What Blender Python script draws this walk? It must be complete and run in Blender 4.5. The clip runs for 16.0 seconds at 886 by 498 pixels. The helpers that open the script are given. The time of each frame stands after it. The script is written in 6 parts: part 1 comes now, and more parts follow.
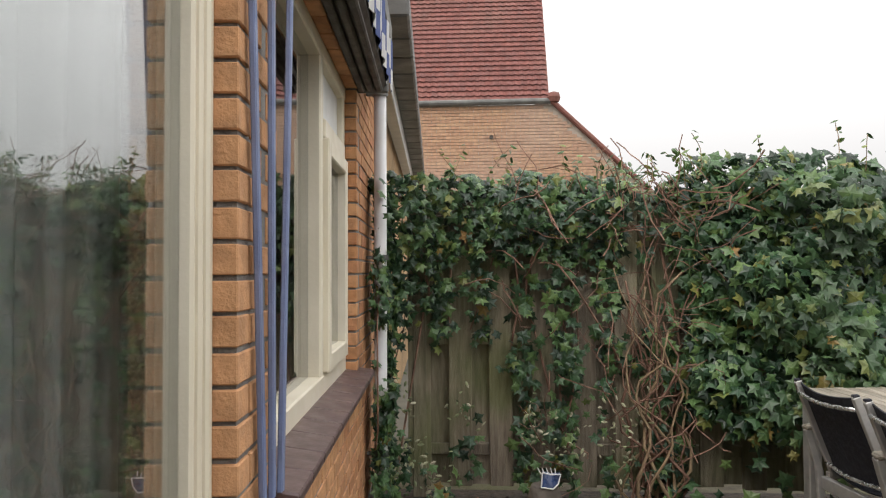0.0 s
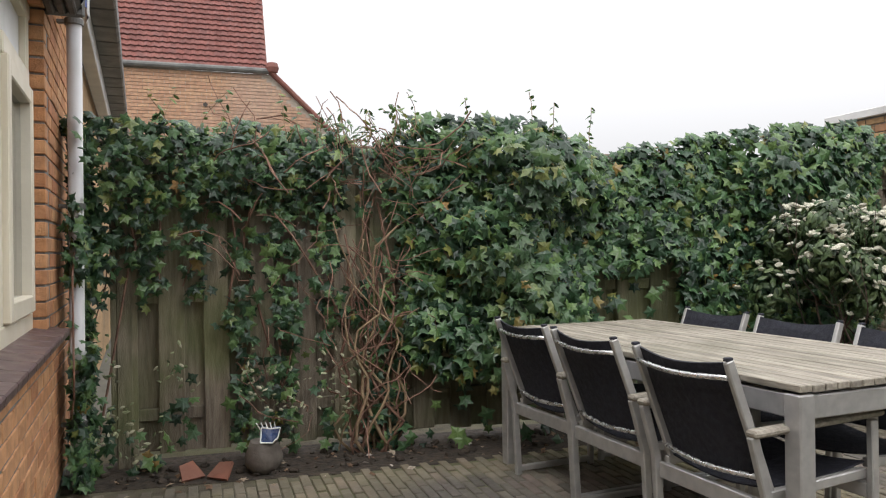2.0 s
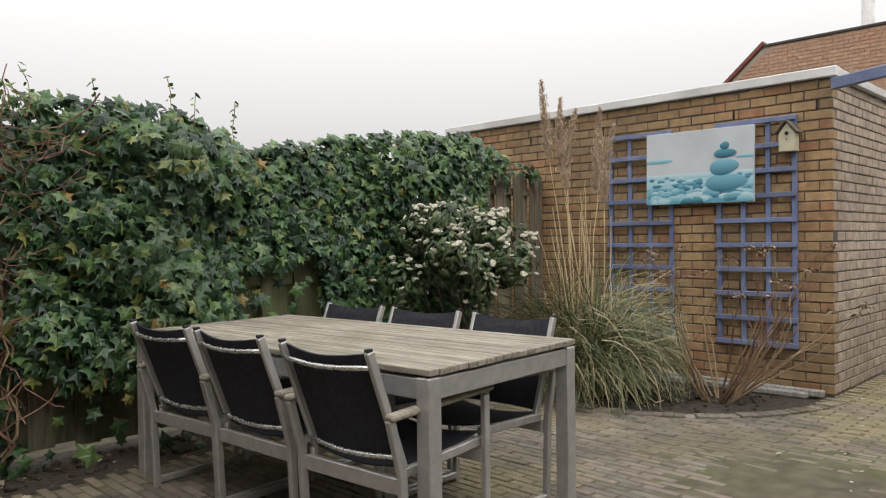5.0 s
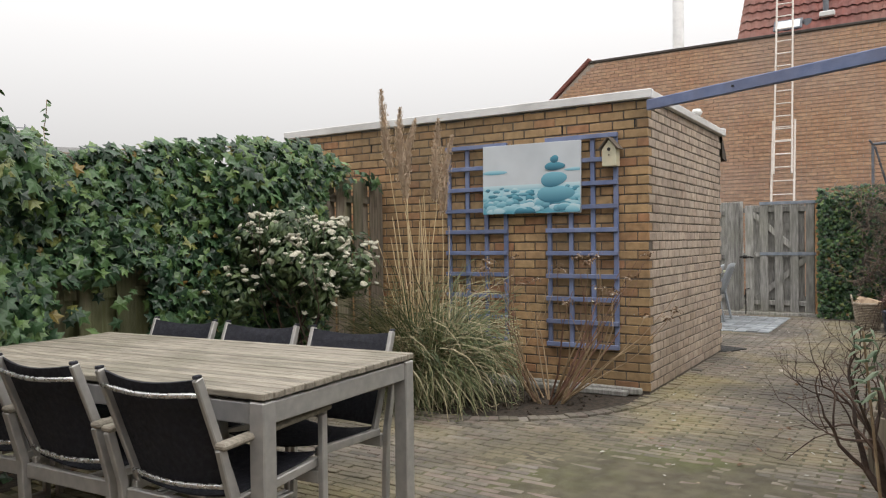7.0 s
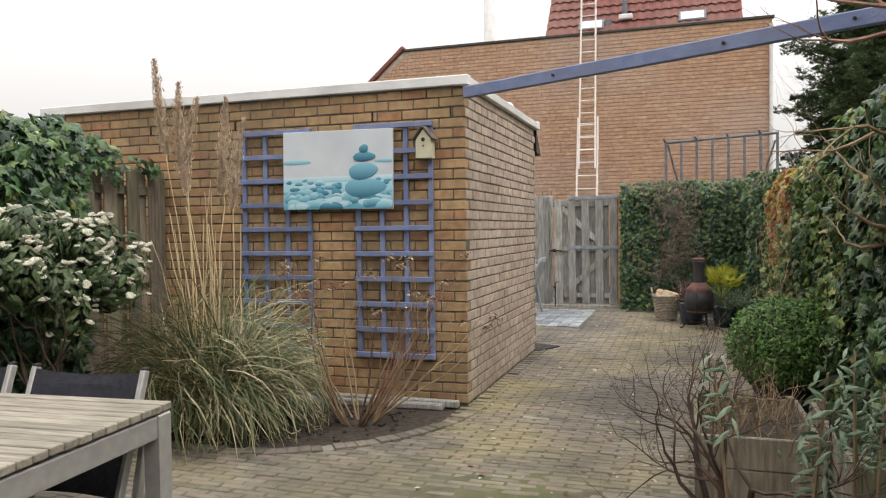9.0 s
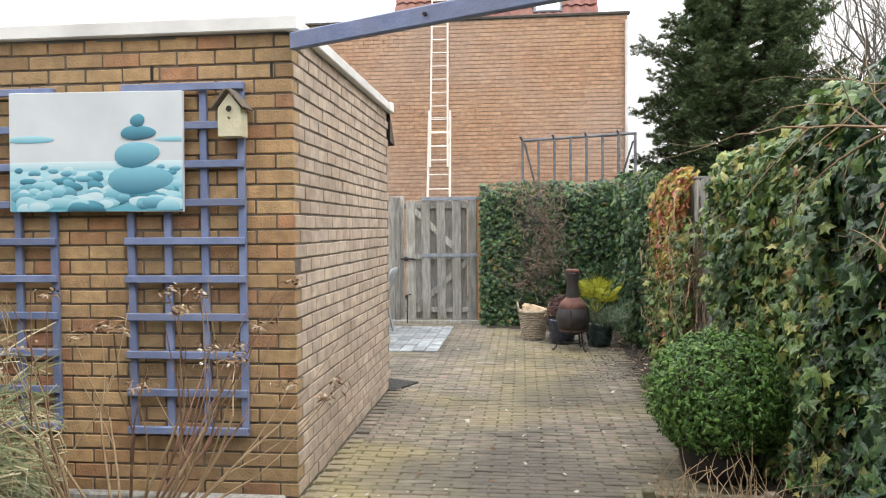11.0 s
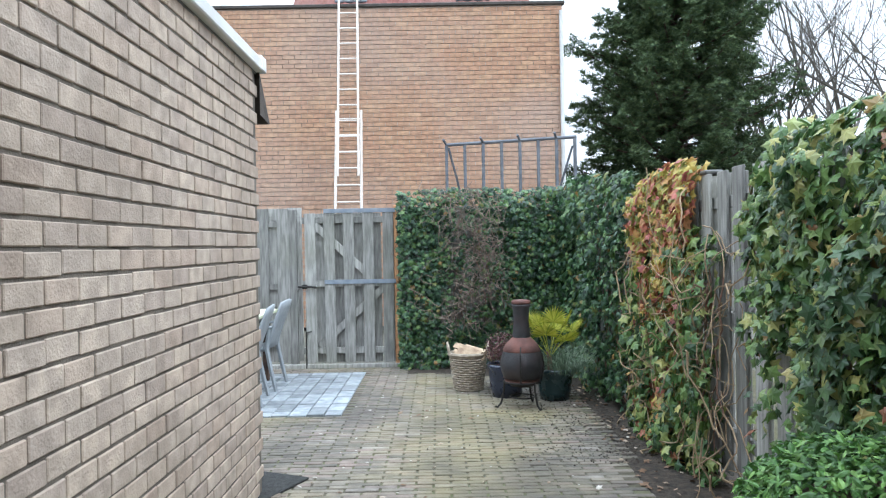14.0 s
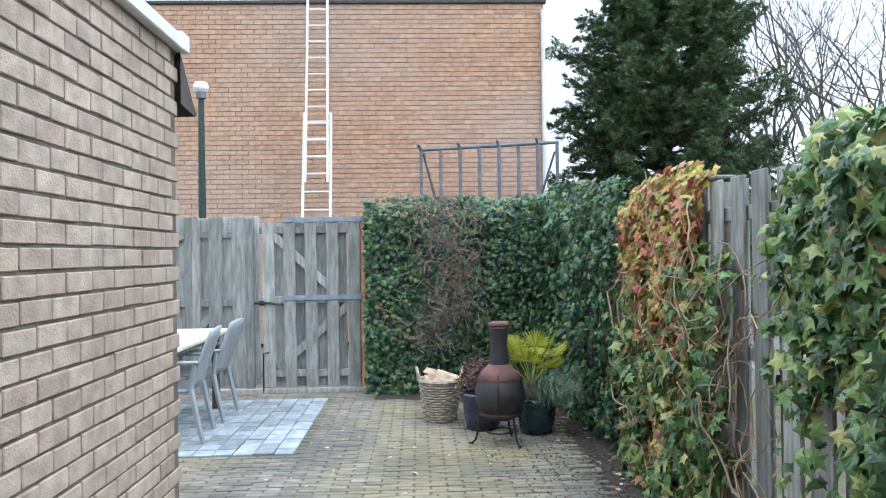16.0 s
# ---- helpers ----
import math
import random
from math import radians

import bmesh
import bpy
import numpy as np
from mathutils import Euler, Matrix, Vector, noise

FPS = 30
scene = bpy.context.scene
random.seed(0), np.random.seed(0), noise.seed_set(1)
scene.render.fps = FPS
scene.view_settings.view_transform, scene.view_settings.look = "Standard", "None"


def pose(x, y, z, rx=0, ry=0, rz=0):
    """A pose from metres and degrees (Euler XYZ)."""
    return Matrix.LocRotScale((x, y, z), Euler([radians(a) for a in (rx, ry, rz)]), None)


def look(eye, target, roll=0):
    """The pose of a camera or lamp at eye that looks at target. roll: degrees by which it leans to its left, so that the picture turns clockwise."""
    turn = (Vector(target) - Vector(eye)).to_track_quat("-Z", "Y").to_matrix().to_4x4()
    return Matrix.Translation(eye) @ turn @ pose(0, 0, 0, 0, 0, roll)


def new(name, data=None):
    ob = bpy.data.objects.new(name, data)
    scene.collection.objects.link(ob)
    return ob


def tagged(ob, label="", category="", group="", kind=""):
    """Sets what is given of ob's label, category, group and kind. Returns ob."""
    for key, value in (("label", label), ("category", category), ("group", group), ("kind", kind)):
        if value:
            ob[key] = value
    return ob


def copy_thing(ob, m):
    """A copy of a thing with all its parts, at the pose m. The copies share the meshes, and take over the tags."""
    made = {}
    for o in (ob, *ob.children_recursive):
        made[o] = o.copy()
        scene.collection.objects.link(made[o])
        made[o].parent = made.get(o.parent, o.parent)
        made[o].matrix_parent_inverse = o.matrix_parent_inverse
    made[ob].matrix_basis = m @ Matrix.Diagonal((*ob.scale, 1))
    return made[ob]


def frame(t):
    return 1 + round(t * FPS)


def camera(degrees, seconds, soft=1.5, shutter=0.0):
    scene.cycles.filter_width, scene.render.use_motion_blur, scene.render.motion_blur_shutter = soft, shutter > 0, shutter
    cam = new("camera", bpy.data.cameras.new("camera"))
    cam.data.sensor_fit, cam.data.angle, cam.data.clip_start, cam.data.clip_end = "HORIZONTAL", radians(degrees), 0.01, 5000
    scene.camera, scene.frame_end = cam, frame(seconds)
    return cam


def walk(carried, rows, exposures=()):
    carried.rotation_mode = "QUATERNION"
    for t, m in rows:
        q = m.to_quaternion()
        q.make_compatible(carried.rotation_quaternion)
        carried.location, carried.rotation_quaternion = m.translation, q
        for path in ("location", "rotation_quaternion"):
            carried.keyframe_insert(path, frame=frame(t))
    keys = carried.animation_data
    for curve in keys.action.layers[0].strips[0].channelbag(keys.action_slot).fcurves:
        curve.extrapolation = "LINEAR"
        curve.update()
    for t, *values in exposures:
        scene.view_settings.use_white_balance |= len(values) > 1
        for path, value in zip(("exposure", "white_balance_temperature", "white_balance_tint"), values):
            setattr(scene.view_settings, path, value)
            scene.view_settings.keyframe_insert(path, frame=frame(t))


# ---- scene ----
cam = camera(61.9, 16.0, 1.15)
PATH = [
    (0, (1.141, 1.056, 1.365), (1.021, 3.051, 1.427), -0.3),
    (0.5, (1.139, 1.063, 1.34), (1.227, 3.061, 1.38), -0.6),
    (1, (1.138, 1.071, 1.287), (1.428, 3.05, 1.311), -0.7),
    (1.5, (1.136, 1.078, 1.239), (1.609, 3.021, 1.249), -0.7),
    (2, (1.138, 1.086, 1.196), (1.759, 2.987, 1.202), -0.7),
    (2.5, (1.122, 1.072, 1.191), (1.883, 2.922, 1.186), -0.7),
    (3, (1.105, 1.07, 1.196), (2.01, 2.854, 1.181), -0.7),
    (3.5, (1.153, 1.093, 1.18), (2.172, 2.814, 1.169), -0.7),
    (4, (1.145, 1.107, 1.186), (2.296, 2.743, 1.172), -0.6),
    (4.5, (1.128, 1.097, 1.201), (2.419, 2.624, 1.182), -0.6),
    (5, (1.126, 1.099, 1.208), (2.548, 2.504, 1.188), -0.7),
    (7.5, (1.183, 1.101, 1.282), (2.93, 2.075, 1.257), -0.7),
    (8, (1.277, 1.125, 1.299), (3.088, 1.972, 1.264), -0.7),
    (8.5, (1.517, 1.207, 1.323), (3.377, 1.942, 1.273), -0.6),
    (9, (1.809, 1.337, 1.34), (3.707, 1.964, 1.285), -0.7),
    (9.5, (2.154, 1.496, 1.38), (4.097, 1.968, 1.319), -0.6),
    (10, (2.577, 1.615, 1.418), (4.546, 1.962, 1.351), -0.4),
    (12.5, (4.654, 1.834, 1.386), (6.65, 1.949, 1.357), -1.0),
    (13, (4.999, 1.858, 1.395), (6.998, 1.925, 1.373), -1.0),
    (13.5, (5.31, 1.892, 1.397), (7.31, 1.912, 1.382), -0.9),
    (14, (5.584, 1.885, 1.391), (7.584, 1.874, 1.384), -1.0),
    (14.5, (5.84, 1.843, 1.398), (7.84, 1.823, 1.394), -1.0),
    (15, (6.062, 1.818, 1.4), (8.062, 1.792, 1.402), -1.0),
    (15.5, (6.222, 1.808, 1.421), (8.222, 1.767, 1.429), -0.9),
    (16, (6.315, 1.787, 1.44), (8.314, 1.722, 1.454), -0.8),
]
EXPOSURES = [(0.0, 0.28, 6600, 11), (3.5, 0.2, 6250, 12), (5.0, 0.0, 6600, 11), (7.5, 0.02, 6600, 11), (9.0, 0.22, 6700, 11), (10.0, 0.48, 6600, 10),
             (12.5, 0.88, 6300, 9), (13.0, 0.86, 5900, 7), (13.5, 0.83, 5520, 5), (14.0, 0.82, 5450, 5), (16.0, 0.84, 5350, 5)]
walk(cam, [(t, look(eye, target, roll)) for t, eye, target, roll in PATH], EXPOSURES)

# ---- sky and light: an overcast winter day ----
world = bpy.data.worlds.new("overcast_sky")
scene.world = world
world.use_nodes = True
wt = world.node_tree
wt.nodes.clear()
sky = wt.nodes.new("ShaderNodeTexSky")
sky.sky_type = "NISHITA"
sky.sun_disc = False
sky.sun_elevation = radians(38)
sky.sun_rotation = radians(150)
sky.air_density, sky.dust_density, sky.ozone_density = 1.0, 6.0, 1.0
fade = wt.nodes.new("ShaderNodeHueSaturation")
fade.inputs["Saturation"].default_value = 0.18
cloud = wt.nodes.new("ShaderNodeMix")
cloud.data_type = "RGBA"
cloud.inputs["Factor"].default_value = 0.88
back = wt.nodes.new("ShaderNodeBackground")
back.inputs["Strength"].default_value = 0.12
wout = wt.nodes.new("ShaderNodeOutputWorld")
# an overcast sky is about three times as bright overhead as at the horizon
where, height, level, grey = wt.nodes.new("ShaderNodeTexCoord"), wt.nodes.new("ShaderNodeSeparateXYZ"), wt.nodes.new("ShaderNodeMapRange"), wt.nodes.new("ShaderNodeCombineColor")
level.inputs["To Min"].default_value, level.inputs["To Max"].default_value = 4.5, 21.5
wt.links.new(where.outputs["Generated"], height.inputs["Vector"])
wt.links.new(height.outputs["Z"], level.inputs["Value"])
for channel in ("Red", "Green", "Blue"):
    wt.links.new(level.outputs["Result"], grey.inputs[channel])
wt.links.new(grey.outputs["Color"], cloud.inputs["B"])
wt.links.new(sky.outputs["Color"], fade.inputs["Color"])
wt.links.new(fade.outputs["Color"], cloud.inputs["A"])
wt.links.new(cloud.outputs["Result"], back.inputs["Color"])
wt.links.new(back.outputs["Background"], wout.inputs["Surface"])
sun_data = bpy.data.lights.new("sun", "SUN")
sun_data.energy, sun_data.angle, sun_data.color = 0.9, radians(25), (1.0, 0.96, 0.9)
sun = new("sun", sun_data)
sun.matrix_world = look((0, 0, 20), (3.5, 6.0, 12.0))

# ---- materials ----
def mat(name, cols, scale=6.0, rough=0.75, bump=0.25, bscale=60.0, metal=0.0, rnd="", var=0.2, stain=None, stain_scale=1.2,
        stain_amount=0.5, stretch=(1, 1, 1), thin=0.0, coat=0.0, ramp=None, local=False, second=None):
    """Two colours mixed by grain noise, shade from piece to piece (rnd: object or island), one stain colour in soft patches, fine relief."""
    m = bpy.data.materials.new(name)
    m.use_nodes = True
    t = m.node_tree
    t.nodes.clear()
    N, L = t.nodes.new, t.links.new
    out, bsdf = N("ShaderNodeOutputMaterial"), N("ShaderNodeBsdfPrincipled")
    if local:
        place = N("ShaderNodeTexCoord").outputs["Object"]
    else:
        place = N("ShaderNodeNewGeometry").outputs["Position"]
    mp = N("ShaderNodeMapping")
    mp.inputs["Scale"].default_value = stretch
    L(place, mp.inputs["Vector"])

    def cloudy(s, detail=4.0, low=0.35, high=0.65, vector=mp.outputs["Vector"]):
        n = N("ShaderNodeTexNoise")
        n.inputs["Scale"].default_value, n.inputs["Detail"].default_value = s, detail
        L(vector, n.inputs["Vector"])
        r = N("ShaderNodeMapRange")
        r.inputs["From Min"].default_value, r.inputs["From Max"].default_value = low, high
        L(n.outputs["Fac"], r.inputs["Value"])
        return r.outputs["Result"]

    def mixed(fac, a, b, mode="MIX"):
        x = N("ShaderNodeMix")
        x.data_type, x.blend_type = "RGBA", mode
        for key, v in (("Factor", fac), ("A", a), ("B", b)):
            if isinstance(v, (tuple, list)):
                x.inputs[key].default_value = (*v[:3], 1)
            elif isinstance(v, (int, float)):
                x.inputs[key].default_value = v
            else:
                L(v, x.inputs[key])
        return x.outputs["Result"]

    chance = None
    if rnd == "object":
        chance = N("ShaderNodeObjectInfo").outputs["Random"]
    elif rnd == "island":
        chance = N("ShaderNodeNewGeometry").outputs["Random Per Island"]
    if ramp:
        r = N("ShaderNodeValToRGB")
        e = r.color_ramp.elements
        while len(e) < len(ramp):
            e.new(0.5)
        for k, (at, c) in enumerate(ramp):
            e[k].position, e[k].color = at, (*c, 1)
        L(chance, r.inputs["Fac"])
        colour = mixed(cloudy(scale), r.outputs["Color"], mixed(1.0, r.outputs["Color"], (0.7, 0.7, 0.7), "MULTIPLY"))
    else:
        colour = mixed(cloudy(scale), cols[0], cols[1])
    if stain:
        s = N("ShaderNodeMath")
        s.operation = "MULTIPLY"
        s.inputs[1].default_value = stain_amount
        L(cloudy(stain_scale, 5.0, 0.45, 0.65, place), s.inputs[0])
        colour = mixed(s.outputs[0], colour, stain)
    if second:
        s = N("ShaderNodeMath")
        s.operation = "MULTIPLY"
        s.inputs[1].default_value = second[2]
        moved = N("ShaderNodeMapping")
        moved.inputs["Location"].default_value = (3.7, 1.9, 5.3)
        L(place, moved.inputs["Vector"])
        L(cloudy(second[1], 5.0, 0.46, 0.62, moved.outputs["Vector"]), s.inputs[0])
        colour = mixed(s.outputs[0], colour, second[0])
    if chance and not ramp:
        h = N("ShaderNodeHueSaturation")
        r = N("ShaderNodeMapRange")
        r.inputs["To Min"].default_value, r.inputs["To Max"].default_value = 1 - var, 1 + var
        L(chance, r.inputs["Value"])
        L(r.outputs["Result"], h.inputs["Value"])
        L(colour, h.inputs["Color"])
        colour = h.outputs["Color"]
    L(colour, bsdf.inputs["Base Color"])
    bsdf.inputs["Metallic"].default_value = metal
    rr = N("ShaderNodeMapRange")
    rr.inputs["To Min"].default_value, rr.inputs["To Max"].default_value = max(0.02, rough - 0.1), min(1, rough + 0.1)
    L(cloudy(scale * 1.7), rr.inputs["Value"])
    L(rr.outputs["Result"], bsdf.inputs["Roughness"])
    bsdf.inputs["Coat Weight"].default_value = coat
    if bump:
        b = N("ShaderNodeBump")
        b.inputs["Strength"].default_value, b.inputs["Distance"].default_value = bump, 0.01
        n = N("ShaderNodeTexNoise")
        n.inputs["Scale"].default_value, n.inputs["Detail"].default_value = bscale, 6
        L(mp.outputs["Vector"], n.inputs["Vector"])
        L(n.outputs["Fac"], b.inputs["Height"])
        L(b.outputs["Normal"], bsdf.inputs["Normal"])
    if thin:
        tr, mx = N("ShaderNodeBsdfTranslucent"), N("ShaderNodeMixShader")
        L(colour, tr.inputs["Color"])
        mx.inputs["Fac"].default_value = thin
        L(bsdf.outputs["BSDF"], mx.inputs[1])
        L(tr.outputs["BSDF"], mx.inputs[2])
        L(mx.outputs["Shader"], out.inputs["Surface"])
    else:
        L(bsdf.outputs["BSDF"], out.inputs["Surface"])
    return m


M_BRICK = mat("yellow_brick", None, 14, 0.85, 0.5, 90, rnd="object", stain=(0.13, 0.10, 0.06), stain_scale=0.9, stain_amount=0.55, ramp=[
    (0.0, (0.34, 0.20, 0.10)), (0.25, (0.45, 0.29, 0.15)), (0.55, (0.50, 0.335, 0.17)), (0.85, (0.44, 0.26, 0.13)), (1.0, (0.39, 0.19, 0.105))])
M_BRICK_FAR = mat("yellow_brick_rest", None, 14, 0.85, 0.5, 90, rnd="island", stain=(0.13, 0.10, 0.06), stain_scale=0.9, stain_amount=0.55, ramp=[
    (0.0, (0.34, 0.20, 0.10)), (0.25, (0.45, 0.29, 0.15)), (0.55, (0.50, 0.335, 0.17)), (0.85, (0.44, 0.26, 0.13)), (1.0, (0.39, 0.19, 0.105))])
M_SIDE = mat("pale_brick", None, 14, 0.85, 0.5, 90, rnd="object", stain=(0.20, 0.15, 0.11), stain_scale=1.1, stain_amount=0.4, ramp=[
    (0.0, (0.38, 0.30, 0.245)), (0.4, (0.45, 0.365, 0.295)), (0.75, (0.50, 0.40, 0.315)), (1.0, (0.40, 0.305, 0.24))])
M_SIDE_FAR = mat("pale_brick_rest", None, 14, 0.85, 0.5, 90, rnd="island", stain=(0.20, 0.15, 0.11), stain_scale=1.1, stain_amount=0.4, ramp=[
    (0.0, (0.38, 0.30, 0.245)), (0.4, (0.45, 0.365, 0.295)), (0.75, (0.50, 0.40, 0.315)), (1.0, (0.40, 0.305, 0.24))])
M_HBRICK = mat("orange_brick", None, 14, 0.85, 0.5, 90, rnd="island", ramp=[
    (0.0, (0.46, 0.21, 0.10)), (0.35, (0.60, 0.30, 0.14)), (0.7, (0.66, 0.36, 0.18)), (1.0, (0.52, 0.23, 0.115))])
M_TBRICK = mat("house_brick", None, 12, 0.85, 0.4, 60, rnd="island", stain=(0.42, 0.36, 0.33), stain_scale=0.35, stain_amount=0.35, ramp=[
    (0.0, (0.44, 0.26, 0.165)), (0.35, (0.50, 0.30, 0.19)), (0.7, (0.54, 0.34, 0.21)), (1.0, (0.47, 0.27, 0.175))])
M_MORTAR = mat("mortar", [(0.09, 0.075, 0.06), (0.15, 0.125, 0.10)], 10, 0.95, 0.5, 120)
M_MORTAR_L = mat("pale_mortar", [(0.36, 0.31, 0.26), (0.45, 0.39, 0.33)], 10, 0.95, 0.4, 120)
PAVE_TONES = [
    (0.0, (0.13, 0.117, 0.096)), (0.25, (0.195, 0.174, 0.14)), (0.55, (0.25, 0.22, 0.172)), (0.8, (0.24, 0.19, 0.16)), (0.96, (0.17, 0.15, 0.128)), (1.0, (0.32, 0.29, 0.25))]
M_PAVE = mat("paving_brick", None, 9, 0.85, 0.6, 70, rnd="object", stain=(0.29, 0.245, 0.10), stain_scale=0.9, stain_amount=0.5, second=((0.075, 0.068, 0.06), 0.75, 0.72), ramp=PAVE_TONES)
M_PAVE_FAR = mat("paving_brick_rest", None, 9, 0.85, 0.6, 70, rnd="island", stain=(0.29, 0.245, 0.10), stain_scale=0.9, stain_amount=0.5, second=((0.075, 0.068, 0.06), 0.75, 0.72), ramp=PAVE_TONES)
M_JOINT = mat("sandy_joint", [(0.075, 0.066, 0.045), (0.13, 0.115, 0.075)], 8, 0.95, 0.6, 150, stain=(0.10, 0.12, 0.03), stain_scale=1.5)
M_TILE = mat("grey_concrete", [(0.20, 0.22, 0.24), (0.30, 0.32, 0.335)], 10, 0.8, 0.3, 120, rnd="object", var=0.3)
M_SOIL = mat("soil", [(0.025, 0.02, 0.015), (0.06, 0.045, 0.032)], 20, 0.95, 1.0, 45)
M_GROUND = mat("far_ground", [(0.10, 0.10, 0.08), (0.16, 0.15, 0.12)], 2, 0.95, 0.4, 20)
M_CAP = mat("white_trim", [(0.62, 0.62, 0.62), (0.72, 0.72, 0.71)], 5, 0.5, 0.1, 40, stain=(0.35, 0.34, 0.32), stain_amount=0.4)
M_BLUE = mat("blue_paint", [(0.125, 0.165, 0.30), (0.18, 0.22, 0.36)], 9, 0.55, 0.25, 80, rnd="object", var=0.12, stain=(0.14, 0.15, 0.22), stain_scale=5, stretch=(1, 1, 1))
M_WOOD = mat("green_stained_fence_wood", [(0.145, 0.118, 0.09), (0.26, 0.22, 0.168)], 7, 0.85, 0.5, 50, rnd="object", var=0.35, stain=(0.10, 0.13, 0.035), stain_scale=1.3, stain_amount=0.6, stretch=(6, 6, 0.7))
M_GREYWOOD = mat("weathered_grey_wood", [(0.21, 0.205, 0.195), (0.38, 0.37, 0.35)], 7, 0.85, 0.5, 50, rnd="object", var=0.32, stain=(0.15, 0.155, 0.10), stain_scale=1.4, stain_amount=0.35, stretch=(6, 6, 0.7))
M_TEAK = mat("weathered_teak", [(0.21, 0.185, 0.15), (0.35, 0.315, 0.255)], 9, 0.75, 0.4, 60, rnd="object", var=0.2, stain=(0.15, 0.142, 0.10), stain_scale=2.5, stain_amount=0.5, stretch=(7, 0.6, 7))
M_ALU = mat("brushed_aluminium", [(0.42, 0.41, 0.40), (0.50, 0.49, 0.47)], 20, 0.45, 0.05, 120, metal=0.55)
M_CHROME = mat("bright_tube", [(0.68, 0.68, 0.68), (0.74, 0.74, 0.74)], 20, 0.28, 0.02, 120, metal=0.8)
M_MESH = mat("black_textile", [(0.008, 0.009, 0.016), (0.016, 0.017, 0.028)], 30, 0.75, 0.5, 400)
M_CREAM = mat("cream_paint", [(0.76, 0.70, 0.56), (0.83, 0.77, 0.63)], 6, 0.45, 0.12, 60, stain=(0.50, 0.45, 0.33), stain_scale=3, stain_amount=0.35)
M_SILL = mat("purple_brown_glazed_tile", [(0.10, 0.065, 0.065), (0.14, 0.095, 0.09)], 8, 0.4, 0.15, 60, rnd="object", var=0.12)
M_DARK = mat("dark_brown_shutter", [(0.035, 0.028, 0.022), (0.06, 0.048, 0.04)], 7, 0.6, 0.2, 60)
M_PIPE = mat("grey_white_pipe", [(0.55, 0.55, 0.56), (0.66, 0.66, 0.66)], 4, 0.4, 0.05, 40, stain=(0.35, 0.36, 0.33), stain_scale=4)
M_ZINC = mat("dark_zinc", [(0.09, 0.09, 0.085), (0.15, 0.15, 0.14)], 5, 0.55, 0.2, 40)
M_ROOF = mat("red_roof_tile", None, 6, 0.8, 0.3, 40, rnd="island", stain=(0.22, 0.12, 0.09), stain_scale=0.5, stain_amount=0.5, ramp=[
    (0.0, (0.16, 0.055, 0.045)), (0.5, (0.22, 0.075, 0.06)), (1.0, (0.18, 0.07, 0.06))])
M_IVY = mat("ivy_leaf", None, 30, 0.36, 0.2, 60, rnd="island", thin=0.18, ramp=[
    (0.0, (0.014, 0.036, 0.020)), (0.35, (0.040, 0.094, 0.044)), (0.7, (0.090, 0.180, 0.068)), (0.94, (0.16, 0.255, 0.08)), (0.985, (0.22, 0.23, 0.06)), (1.0, (0.30, 0.17, 0.05))])
M_IVY2 = mat("ivy_leaf_light", None, 30, 0.36, 0.2, 60, rnd="island", thin=0.2, ramp=[
    (0.0, (0.03, 0.07, 0.026)), (0.35, (0.085, 0.165, 0.05)), (0.7, (0.17, 0.27, 0.075)), (0.9, (0.33, 0.37, 0.11)), (0.975, (0.44, 0.40, 0.13)), (1.0, (0.30, 0.11, 0.07))])
M_AUTUMN = mat("autumn_leaf", None, 30, 0.5, 0.2, 60, rnd="island", thin=0.25, ramp=[
    (0.0, (0.16, 0.22, 0.06)), (0.3, (0.46, 0.42, 0.10)), (0.5, (0.60, 0.44, 0.12)), (0.7, (0.58, 0.27, 0.12)), (0.88, (0.50, 0.16, 0.12)), (1.0, (0.26, 0.07, 0.07))])
M_IVY_ONE = mat("ivy_leaf_single", None, 30, 0.4, 0.2, 60, rnd="object", thin=0.18, ramp=[
    (0.0, (0.03, 0.065, 0.03)), (0.5, (0.06, 0.12, 0.05)), (0.85, (0.10, 0.17, 0.06)), (0.95, (0.22, 0.25, 0.08)), (1.0, (0.34, 0.24, 0.08))])
M_PALELEAF = mat("variegated_leaf", None, 30, 0.5, 0.1, 60, rnd="island", thin=0.2, ramp=[
    (0.0, (0.10, 0.15, 0.07)), (0.4, (0.30, 0.34, 0.18)), (0.75, (0.55, 0.54, 0.38)), (1.0, (0.66, 0.62, 0.48))])
M_STRAP = mat("blue_grey_iron", [(0.17, 0.20, 0.25), (0.25, 0.28, 0.32)], 12, 0.6, 0.3, 80)
M_STEM = mat("woody_stem", [(0.13, 0.07, 0.048), (0.27, 0.155, 0.11)], 12, 0.85, 0.4, 90)
M_TWIG = mat("pale_dry_twig", [(0.22, 0.15, 0.09), (0.34, 0.25, 0.15)], 12, 0.85, 0.3, 90)
M_DARKTWIG = mat("dark_bare_branch", [(0.045, 0.030, 0.024), (0.11, 0.068, 0.05)], 12, 0.85, 0.4, 90)
M_GRASS = mat("pampas_blade", None, 20, 0.6, 0.1, 60, rnd="island", thin=0.2, ramp=[
    (0.0, (0.06, 0.085, 0.04)), (0.3, (0.13, 0.165, 0.07)), (0.55, (0.26, 0.27, 0.13)), (0.75, (0.46, 0.41, 0.25)), (0.92, (0.56, 0.48, 0.32)), (1.0, (0.28, 0.19, 0.11))])
M_STRAW = mat("straw_stalk", [(0.46, 0.35, 0.20), (0.58, 0.46, 0.28)], 10, 0.7, 0.1, 60)
